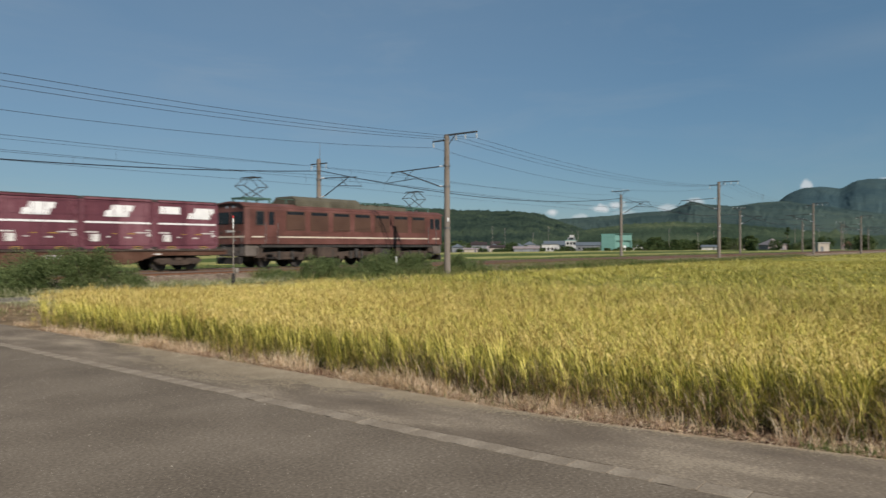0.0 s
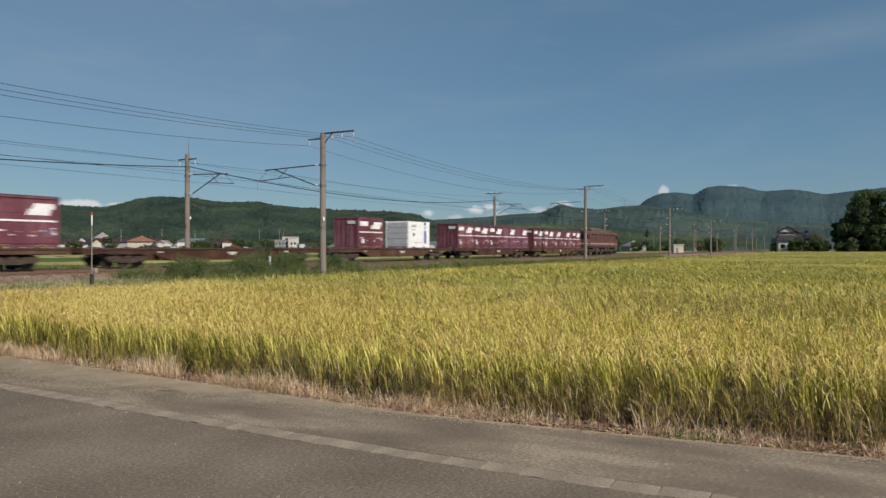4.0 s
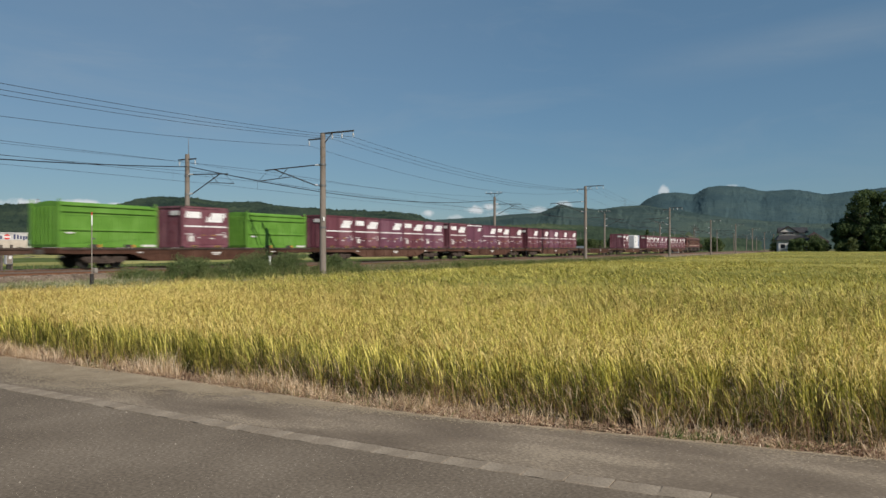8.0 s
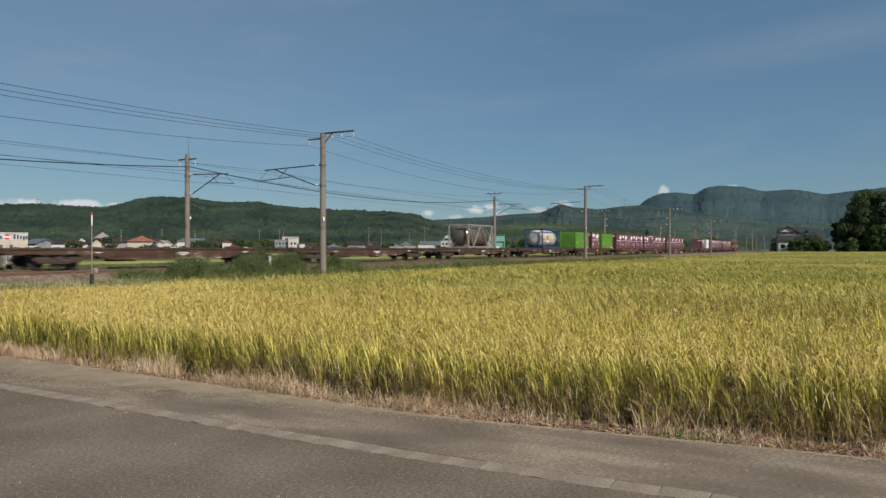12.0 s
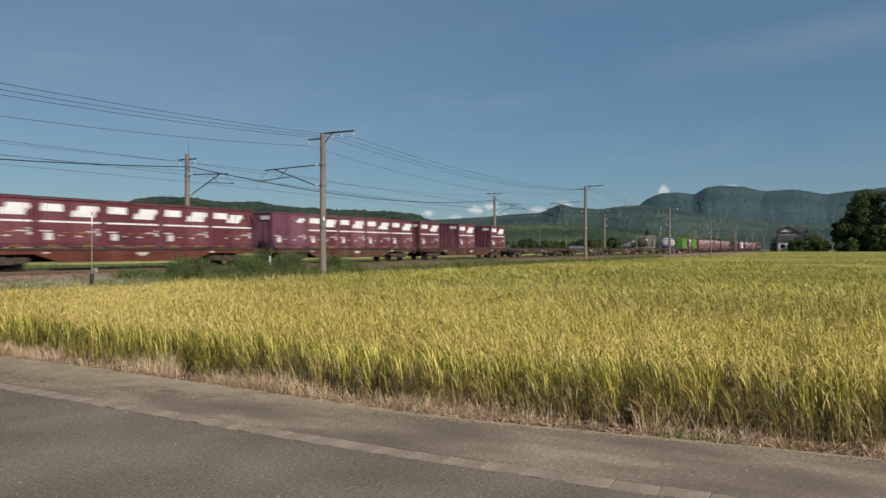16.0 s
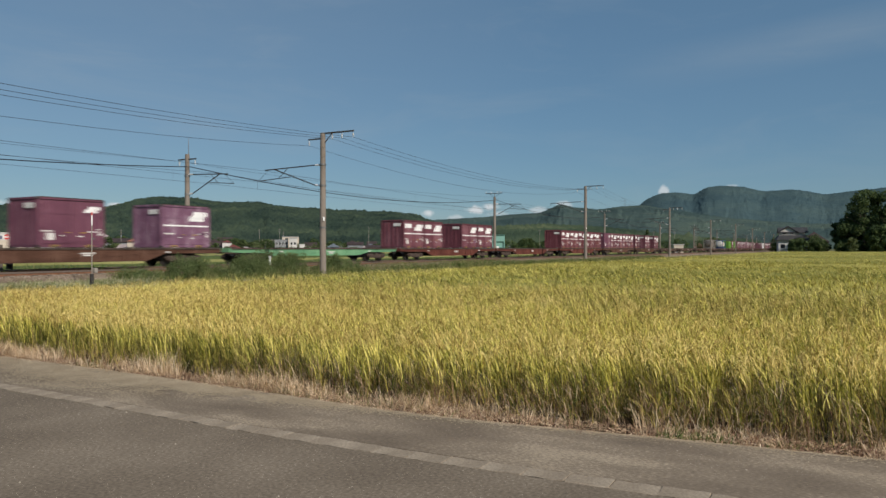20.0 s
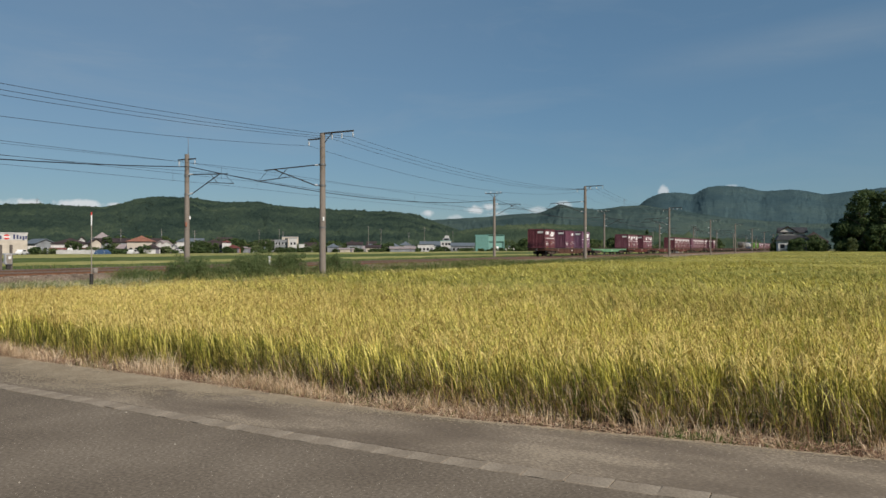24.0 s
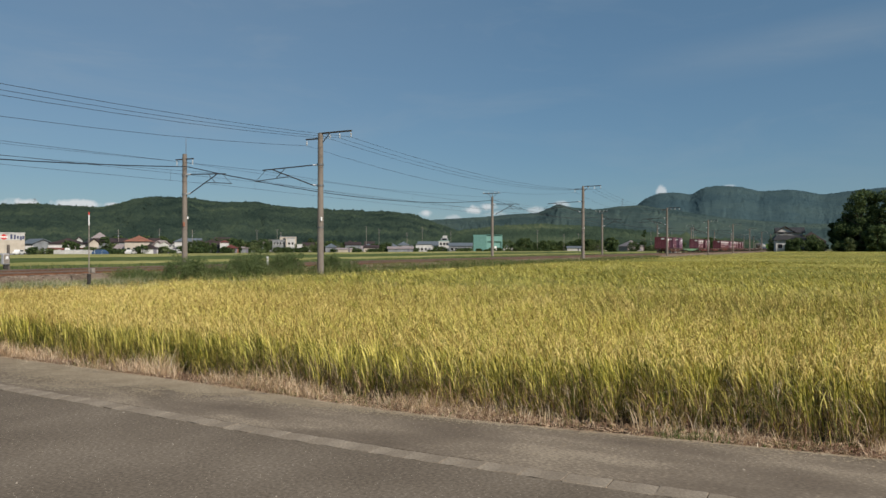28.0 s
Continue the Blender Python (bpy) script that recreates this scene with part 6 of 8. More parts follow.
def bush(x, y, w, h, seed, mat=M_BUSH, z=0.0, label="soft olive-green shrub among the weeds"):
    rng = np.random.default_rng(seed)
    t = thing("bush", label, "bush", "bushes along the track", pose(x, y, z))
    for i in range(4):
        bm = bmesh.new()
        a = rng.uniform(0, 6.28)
        k = rng.uniform(0.2, 0.45)
        rod(bm, (rng.uniform(-w, w) * 0.15, rng.uniform(-0.15, 0.15), -0.1), (math.cos(a) * w * k, math.sin(a) * w * k * 0.6, h * rng.uniform(0.5, 0.8)), 0.02, 0.008, n=5)
        part("stem", bm, M_BARK, t)
    n = max(18, int(w * h * 26))
    cx = rng.uniform(-0.5, 0.5, n) * w
    cy = rng.uniform(-0.45, 0.45, n) * min(w, 1.8)
    top = h * (0.72 + 0.28 * vnoise(cx * 1.3 + seed, cy + 3, seed)) * np.clip(1.08 - (2 * np.abs(cx) / w) ** 3, 0.25, 1)
    cz = rng.uniform(0.12, 0.92, n) * top
    v, f = leafmass(np.stack([cx, cy, cz], 1), rng.uniform(0.2, 0.42, n), 190, 0.031, rng)
    ob = new("foliage", indexed("foliage", v, f, [mat]))
    ob.parent = t
    return t


def tree(x, y, h, w, seed, mat=M_TREE, per=46, leaf=0.42, low=0.12, label="large dark leafy tree in the grove", slim=False, lean=0.0, z=-0.2):
    """A tapered trunk with limbs and a crown of many clumps of leaves."""
    rng = np.random.default_rng(seed)
    t = thing("tree", label, "tree", "trees on the plain", pose(x, y, z, 0, 0, rng.uniform(0, 360)))
    bm = bmesh.new()
    rod(bm, (0, 0, -0.2), (0, 0, h * 0.55), h * 0.022, h * 0.012, n=9)
    rod(bm, (0, 0, h * 0.55), (lean, 0, h * 0.86), h * 0.012, h * 0.003, n=7)
    part("trunk", bm, M_BARK, t)
    for i in range(4):
        bm = bmesh.new()
        a, k = i * 1.7 + rng.uniform(-0.4, 0.4), rng.uniform(0.22, 0.62)
        rod(bm, (0, 0, h * k), (math.cos(a) * w * 0.36, math.sin(a) * w * 0.36, h * (k + rng.uniform(0.08, 0.24))), h * 0.008, h * 0.002, n=6)
        part("limb", bm, M_BARK, t)
    n = 16 if slim else 62
    k = rng.uniform(low, 0.96, n)
    prof = (1 - k) ** 0.7 * 0.9 + 0.06 if slim else np.sqrt(np.clip(1 - ((k - 0.52) / 0.5) ** 2, 0.04, 1))
    a, r = rng.uniform(0, 6.28, n), rng.uniform(0.2, 0.92, n) ** 0.6
    c = np.stack([np.cos(a) * r * prof * w / 2, np.sin(a) * r * prof * w / 2, k * h], 1)
    v, f = leafmass(c, rng.uniform(0.09, 0.17, n) * (w + 1) * (0.9 if not slim else 1.1), per * (3 if slim else 1), leaf, rng, 0.8)
    ob = new("crown", indexed("crown", v, f, [mat]))
    ob.parent = t
    return t


for i, (x, y, w, h) in enumerate(((13.0, 27.9, 5.6, 1.75), (23.2, 28.3, 1.6, 0.6), (26.1, 28.2, 2.0, 1.28), (28.4, 28.3, 1.5, 0.7), (30.6, 28.2, 2.4, 1.55), (33.7, 28.2, 2.0, 1.42), (37.9, 28.4, 1.7, 1.4), (8.6, 27.8, 3.6, 1.5), (40.3, 28.4, 1.6, 0.7))):
    bush(x, y, w, h, 40 + i)


def at(right, depth):
    """A place by metres to the right of and along the held view's axis."""
    c, s = math.cos(radians(AXIS)), math.sin(radians(AXIS))
    return depth * c + right * s, depth * s - right * c


def reach(right, depth):
    """The town draws back from the railway towards the middle of the plain."""
    return float(np.interp(right / depth, (-0.38, -0.22), (1.0, 1.6)))


def grow(h, k):
    """The height of a thing that keeps its skyline when it stands k times as far away."""
    return max(h * 0.5, (h - 1.8) * k + 1.8)


# ---- the town ----


def windows(t, w, d, z0, rows, cols, ww, wh, step_z=2.7, face=-1):
    for r in range(rows):
        for c in range(cols):
            x = (c + 0.5) / cols * w * 0.92 - w * 0.46
            bm = bmesh.new()
            box(bm, (x, face * (d / 2 + 0.02), z0 + r * step_z), (ww, 0.08, wh))
            g = part("window", bm, M_DARKGLASS, t)
            bm = bmesh.new()
            for sx in (-1, 1):
                box(bm, (x + sx * ww / 2, face * (d / 2 + 0.05), z0 + r * step_z), (0.09, 0.1, wh + 0.1))
            box(bm, (x, face * (d / 2 + 0.05), z0 + r * step_z - wh / 2 - 0.03), (ww + 0.16, 0.14, 0.08))
            part("window_frame", bm, M_OFFWHITE, g)


def house(right, depth, w, d, wall_h, roof_h, wall, roof, label, kind="hip", rows=2, cols=3, turn=0.0, eave=0.5, lower=None):
    """A house with walls, a roof that overhangs, windows, a door and a ridge."""
    k = reach(right, depth)
    right, depth, w, d, wall_h, roof_h = right * k, depth * k, w * k, d * k, grow(wall_h, k), roof_h * k
    x, y = at(right, depth)
    t = thing("house", label, "house", "houses of the town", pose(x, y, -0.25, 0, 0, AXIS - 90 + turn))
    boxpart("wall", (0, 0, wall_h / 2), (w, d, wall_h), wall, t)
    bm = bmesh.new()
    a, b = w / 2 + eave, d / 2 + eave
    if kind == "flat":
        box(bm, (0, 0, wall_h + 0.12), (w + 0.3, d + 0.3, 0.3))
    elif kind == "gable":
        prism_x(bm, [(-b, wall_h - 0.1), (0, wall_h + roof_h), (b, wall_h - 0.1), (b, wall_h + 0.1), (0, wall_h + roof_h + 0.22), (-b, wall_h + 0.1)], -a, a)
    elif kind == "front":
        prism(bm, [(-a, wall_h - 0.1), (0, wall_h + roof_h), (a, wall_h - 0.1), (a, wall_h + 0.1), (0, wall_h + roof_h + 0.22), (-a, wall_h + 0.1)], -b, b)
    else:
        r = max(0.2, a - b)
        v = [bm.verts.new(p) for p in ((-a, -b, wall_h), (a, -b, wall_h), (a, b, wall_h), (-a, b, wall_h), (-r, 0, wall_h + roof_h), (r, 0, wall_h + roof_h))]
        for f in ((0, 1, 5, 4), (1, 2, 5), (2, 3, 4, 5), (3, 0, 4), (3, 2, 1, 0)):
            bm.faces.new([v[i] for i in f])
    rf = part("roof", bm, roof, t)
    if kind in ("gable", "front"):
        bm = bmesh.new()
        if kind == "gable":
            prism_x(bm, [(-d / 2, wall_h - 0.02), (0, wall_h + roof_h * 0.96), (d / 2, wall_h - 0.02)], -w / 2, w / 2)
        else:
            prism(bm, [(-w / 2, wall_h - 0.02), (0, wall_h + roof_h * 0.96), (w / 2, wall_h - 0.02)], -d / 2, d / 2)
        part("gable", bm, wall, t)
    if kind == "hip":
        bm = bmesh.new()
        rod(bm, (-max(0.2, a - b), 0, wall_h + roof_h), (max(0.2, a - b), 0, wall_h + roof_h), 0.14, n=6)
        part("ridge_tiles", bm, roof, rf)
    if lower:
        bm = bmesh.new()
        prism_x(bm, [(-d / 2 - 1.8, wall_h * 0.36), (-d / 2, wall_h * 0.64), (-d / 2, wall_h * 0.36)], -w / 2 - 0.4, w / 2 + 0.4)
        part("lower_roof", bm, lower, t)
    rows = min(rows, int((wall_h - 0.2) / 2.4))
    if rows:
        windows(t, w, d, 1.45, rows, cols, min(1.7, w / cols * 0.55), 1.15)
    boxpart("door", (w * 0.32, -d / 2 - 0.03, 1.0), (0.95, 0.08, 2.0), M_SIGNGREY, t)
    return t

house(-131.8, 240, 6.4, 8.0, 3.28, 1.48, M_WALLGREY, M_ROOFBLUE, "grey two-storey house with slate-blue gable roof", "front", 2, 3, 54, 0.5)
house(-112.5, 222, 10.3, 9.0, 3.17, 1.54, M_WALLWHITE, M_ROOFDARK, "long white house with dark brown roofs", "hip", 2, 5, 27, 0.5, M_ROOFRED)
house(-120.9, 246, 2.0, 8.0, 4.26, 1.32, M_WALLWHITE, M_ROOFDARK, "white gabled house behind its neighbours", "front", 1, 1, 26, 0.5)
house(-101.5, 214, 2.5, 8.0, 3.28, 1.32, M_BEIGE, M_ROOFDARK, "small beige gabled house", "front", 2, 1, 33, 0.5)
house(-134.4, 290, 5.5, 10.0, 5.82, 2.23, M_BEIGE, M_ROOFPALE, "house with pinkish-grey hip roof on the slope", "hip", 1, 3, 25, 0.5)
house(-119.7, 262, 15.9, 9.0, 3.01, 2.02, M_WALLGREY, M_ROOFDARK, "long low house with dark tiled roof", "hip", 1, 6, 25, 0.5)
house(-97.3, 225, 2.5, 6.0, 1.63, 1.21, M_WALLWHITE, M_ROOFPALE, "small white shed with pale roof", "gable", 1, 2, 3, 0.5)
house(-91.0, 222, 6.9, 10.0, 3.85, 1.71, M_BEIGE, M_ROOFORANGE, "beige two-storey house with orange hip roof", "hip", 2, 4, 16, 0.5)
house(-83.9, 212, 4.4, 7.0, 1.80, 1.14, M_WALLWHITE, M_ROOFDARK, "low white house with dark roof", "hip", 1, 3, 22, 0.5)
house(-85.7, 226, 2.5, 8.0, 2.84, 1.22, M_WALLWHITE, M_ROOFPALE, "white gabled barn beside trees", "front", 1, 1, 6, 0.5)
house(-82.9, 236, 6.4, 9.0, 3.45, 1.7, M_WALLWHITE, M_ROOFDARK, "white house with dark tiled roof", "hip", 2, 4, 19, 0.5)
house(-76.4, 246, 9.6, 9.0, 2.94, 1.89, M_BEIGE, M_ROOFDARK, "beige house with brown roof behind hedges", "hip", 2, 4, 17, 0.5)
house(-60.2, 210, 3.4, 7.0, 1.80, 0.97, M_ROOFORANGE, M_ROOFRED, "orange-walled shed with rusty red roof", "hip", 1, 2, 16, 0.5)
house(-66.0, 248, 4.3, 7.0, 1.61, 0.95, M_WALLWHITE, M_ROOFPALE, "low pale shed by a hedge", "gable", 1, 2, 15, 0.5)
house(-58.9, 262, 4.6, 9.0, 4.62, 0.20, M_WALLGREY, M_ROOFPALE, "grey wing of an apartment block", "flat", 3, 3, 13, 0.5)
house(-53.6, 258, 5.6, 9.0, 5.77, 0.20, M_BEIGE, M_WALLGREY, "pale grey three-storey apartment block", "flat", 3, 2, 12, 0.5)
house(-50.7, 270, 4.0, 7.0, 1.80, 0.83, M_WALLWHITE, M_ROOFBLUE, "small white house among garden trees", "hip", 1, 2, 11, 0.5)
house(-39.1, 262, 5.4, 8.0, 1.60, 1.21, M_WALLGREY, M_ROOFBLUE, "low grey house with slate-blue roof", "gable", 1, 3, 8, 0.5)
house(-33.9, 272, 7.5, 8.0, 2.22, 2.09, M_WALLWHITE, M_WALLGREY, "pale two-storey house with a flat white porch roof", "flat", 2, 3, 7, 0.5)
house(-33.3, 250, 4.8, 7.0, 1.03, 0.77, M_BEIGE, M_ROOFPALE, "low beige shed with pale roof", "gable", 1, 2, 8, 0.5)
house(-25.8, 262, 5.4, 8.0, 2.00, 1.41, M_WALLGREY, M_ROOFBLUE, "grey house with blue roof", "hip", 1, 3, 6, 0.5)
house(-22.4, 246, 3.0, 6.0, 1.04, 0.76, M_WALLWHITE, M_ROOFPALE, "small white shed with pale roof", "gable", 0, 1, 5, 0.5)
house(-16.1, 272, 12.0, 12.0, 1.80, 0.84, M_WALLWHITE, M_ROOFPALE, "long white low warehouse", "gable", 1, 7, 3, 0.5)
house(-10.1, 252, 2.9, 7.0, 1.61, 1.36, M_WALLWHITE, M_ROOFBLUE, "white house with blue roof", "front", 1, 1, 2, 0.5)
house(-2.8, 282, 11.6, 12.0, 2.88, 1.52, M_WALLWHITE, M_ROOFBLUE, "long pale school-like building with slate-blue roof", "gable", 2, 8, 1, 0.5)
house(7.9, 292, 7.5, 10.0, 2.25, 1.12, M_WALLGREY, M_ROOFBLUE, "low grey building with blue-grey roof", "gable", 1, 5, -2, 0.5)
house(41.3, 300, 9.6, 9.0, 2.26, 1.62, M_ROOFDARK, M_ROOFDARK, "dark timber barns in a row", "gable", 0, 3, -8, 0.5)
house(60.4, 330, 8.1, 8.0, 1.80, 1.52, M_WALLWHITE, M_ROOFPALE, "low white house beyond the line", "gable", 1, 3, -10, 0.5)
house(71.0, 340, 4.5, 8.0, 1.80, 1.57, M_WALLWHITE, M_ROOFBLUE, "small white house with blue roof", "hip", 1, 2, -12, 0.5)
house(64.8, 250, 5.5, 9.0, 2.57, 1.92, M_ROOFPALE, M_ROOFPALE, "house with faded pinkish roof", "hip", 1, 2, 5, 0.5)
house(115.0, 330, 3.6, 8.0, 2.31, 2.03, M_ROOFPALE, M_ROOFRED, "small house with red roof", "hip", 1, 2, -19, 0.5)
house(164.2, 325, 11.5, 11.0, 4.80, 4.25, M_ROOFDARK, M_ROOFDARK, "dark farmhouse with broad brown roof", "hip", 0, 3, -27, 0.5)
house(-89.9, 232, 3.3, 8.0, 2.87, 1.07, M_WALLGREY, M_ROOFDARK, "small grey house with dark roof among shrubs", "gable", 1, 2, 33, 0.5)
house(-88.3, 262, 5.4, 8.0, 3.82, 1.41, M_WALLWHITE, M_ROOFBLUE, "white house with blue-grey roof behind the pole", "gable", 2, 3, 19, 0.5)
house(-71.2, 232, 3.6, 7.0, 2.16, 1.07, M_WALLGREY, M_ROOFDARK, "dark-roofed shed behind hedges", "gable", 0, 2, 17, 0.5)
house(-67.2, 240, 2.0, 7.0, 3.28, 0.74, M_WALLWHITE, M_ROOFRED, "white house with rusty red roof", "hip", 1, 2, 16, 0.5)
house(-61.8, 252, 5.6, 7.0, 1.80, 1.16, M_WALLGREY, M_ROOFBLUE, "low grey workshop with slate-blue roof", "gable", 1, 3, 14, 0.5)
house(-47.2, 262, 3.8, 7.0, 2.61, 1.21, M_WALLWHITE, M_ROOFDARK, "white house with dark tiled roof", "gable", 1, 2, 10, 0.5)
house(-41.9, 256, 3.3, 7.0, 2.19, 1.38, M_BEIGE, M_ROOFDARK, "beige house with dark roof", "hip", 1, 2, 9, 0.5)
house(-28.8, 256, 2.9, 7.0, 1.60, 0.98, M_WALLWHITE, M_ROOFPALE, "small white outbuilding with pale roof", "gable", 1, 2, 6, 0.5)
house(-17.3, 262, 4.6, 7.0, 2.40, 1.21, M_WALLGREY, M_ROOFBLUE, "grey house with blue-grey roof", "hip", 1, 3, 4, 0.5)
house(6.0, 270, 4.4, 8.0, 1.80, 1.04, M_WALLGREY, M_ROOFBLUE, "low grey hall with blue-grey roof", "gable", 1, 4, -1, 0.5)
house(46.7, 310, 8.5, 8.0, 1.08, 1.19, M_WALLGREY, M_ROOFDARK, "low dark-roofed barn in the trees", "gable", 0, 3, -9, 0.5)
house(75.4, 330, 6.6, 8.0, 1.55, 1.27, M_BEIGE, M_ROOFDARK, "low beige house beyond the line", "gable", 1, 3, -13, 0.5)
house(-79.6, 268, 4.8, 8.0, 4.27, 1.44, M_WALLWHITE, M_ROOFDARK, "white two-storey house with dark roof", "gable", 2, 3, 17, 0.5)
house(-60.3, 226, 2.1, 6.0, 1.97, 1.04, M_WALLWHITE, M_ROOFORANGE, "small white house with orange roof", "hip", 1, 2, 15, 0.5)
house(-65.8, 268, 4.4, 8.0, 3.66, 1.24, M_BEIGE, M_ROOFPALE, "beige house with pinkish-grey roof", "hip", 1, 3, 14, 0.5)
house(-78.2, 214, 2.0, 6.0, 1.80, 0.99, M_WALLWHITE, M_ROOFBLUE, "small white shed with slate roof", "front", 1, 1, 20, 0.5)
house(-45.7, 240, 2.1, 6.0, 1.62, 0.74, M_WALLGREY, M_ROOFPALE, "low grey shed with pale roof", "gable", 0, 2, 11, 0.5)
house(-34.9, 240, 2.3, 6.0, 1.43, 0.92, M_WALLWHITE, M_ROOFRED, "white shed with rusty red roof", "gable", 1, 2, 8, 0.5)
house(-35.0, 284, 4.2, 8.0, 3.55, 1.31, M_WALLGREY, M_ROOFDARK, "grey two-storey house with dark roof", "hip", 2, 3, 7, 0.5)
house(-27.5, 284, 3.4, 8.0, 3.11, 1.31, M_BEIGE, M_ROOFDARK, "beige two-storey house with dark roof", "gable", 2, 2, 6, 0.5)
house(-14.7, 290, 4.4, 8.0, 3.14, 1.34, M_WALLWHITE, M_ROOFBLUE, "white two-storey house with slate roof", "hip", 2, 3, 3, 0.5)
house(30.2, 300, 5.9, 8.0, 1.57, 1.15, M_WALLWHITE, M_ROOFBLUE, "long white house with slate roof", "gable", 1, 4, -6, 0.5)
house(54.5, 300, 3.6, 7.0, 1.11, 1.15, M_WALLWHITE, M_ROOFRED, "small white house with red roof", "gable", 1, 2, -10, 0.5)
house(-106.0, 238, 7.9, 8.0, 3.81, 1.08, M_WALLGREY, M_ROOFDARK, "long dark-roofed house behind its neighbours", "gable", 1, 5, 24, 0.4)
house(-94.4, 242, 3.0, 4.1, 3.76, 1.20, M_BEIGE, M_ROOFDARK, "beige house with dark gable roof", "gable", 1, 3, 21, 0.4)
house(-78.1, 208, 2.2, 4.0, 3.00, 0.76, M_WALLWHITE, M_ROOFPALE, "white gabled barn with pale roof", "front", 1, 1, 21, 0.4)
house(-75.6, 216, 4.8, 6.0, 3.79, 1.21, M_WALLWHITE, M_ROOFBLUE, "white house with broad slate-grey roof", "hip", 1, 4, 19, 0.4)
house(-78.2, 240, 3.2, 4.2, 3.37, 1.09, M_WALLGREY, M_ROOFDARK, "dark-roofed house among trees", "hip", 1, 2, 18, 0.4)
house(-72.4, 236, 3.2, 4.2, 3.34, 0.89, M_BEIGE, M_ROOFDARK, "low house with dark brown roof", "gable", 1, 3, 17, 0.4)
house(-64.7, 220, 2.6, 4.0, 3.58, 0.65, M_WALLWHITE, M_ROOFRED, "white house with rusty red-brown roof", "hip", 1, 3, 16, 0.4)
house(-58.4, 205, 3.8, 4.7, 1.88, 0.90, M_ROOFORANGE, M_ROOFRED, "orange-walled house with red roof", "hip", 1, 3, 16, 0.4)
house(-55.0, 206, 2.0, 4.0, 1.88, 0.28, M_WALLGREY, M_ROOFPALE, "low shed with pale roof", "gable", 0, 2, 15, 0.4)
house(-49.7, 226, 4.0, 4.9, 4.32, 0.20, M_WALLGREY, M_WALLGREY, "grey apartment wing with window bands", "flat", 2, 4, 12, 0.4)
house(-45.7, 224, 2.2, 4.0, 4.82, 0.20, M_WALLWHITE, M_WALLGREY, "pale stair wing of the apartments", "flat", 2, 2, 12, 0.4)
house(-42.6, 222, 1.5, 4.0, 2.91, 0.20, M_WALLWHITE, M_WALLWHITE, "small white flat-roofed annexe", "flat", 0, 1, 11, 0.4)
house(-31.9, 214, 3.3, 4.1, 2.21, 0.95, M_WALLGREY, M_ROOFBLUE, "low grey house with blue roof", "hip", 1, 2, 8, 0.4)
house(-27.0, 226, 4.6, 5.9, 2.93, 0.76, M_WALLGREY, M_ROOFDARK, "grey house with dark roof and carport", "gable", 1, 4, 7, 0.4)
house(-26.9, 206, 3.8, 4.6, 1.56, 0.28, M_BEIGE, M_ROOFPALE, "low beige shed with pale roof", "gable", 1, 3, 7, 0.4)
house(-20.8, 220, 4.3, 5.1, 2.05, 0.65, M_BEIGE, M_ROOFDARK, "beige house with dark low roof", "gable", 1, 4, 5, 0.4)
house(-11.8, 216, 7.2, 8.0, 1.75, 0.5, M_WALLGREY, M_ROOFPALE, "long pale low shed", "gable", 0, 5, 3, 0.4)
house(-5.2, 228, 5.0, 5.8, 3.03, 0.94, M_WALLWHITE, M_ROOFBLUE, "white house with grey-blue roof", "hip", 1, 4, 1, 0.4)
house(6.3, 232, 7.2, 8.0, 2.60, 0.87, M_WALLGREY, M_ROOFBLUE, "low grey hall with blue-grey roof", "gable", 1, 5, -2, 0.4)
house(47.2, 260, 4.7, 5.6, 1.90, 0.60, M_WALLWHITE, M_ROOFBLUE, "pale low house beyond the field", "gable", 1, 3, -10, 0.4)
house(54.8, 265, 4.4, 5.3, 2.11, 0.82, M_WALLGREY, M_ROOFDARK, "low house with dark roof", "gable", 1, 3, -12, 0.4)


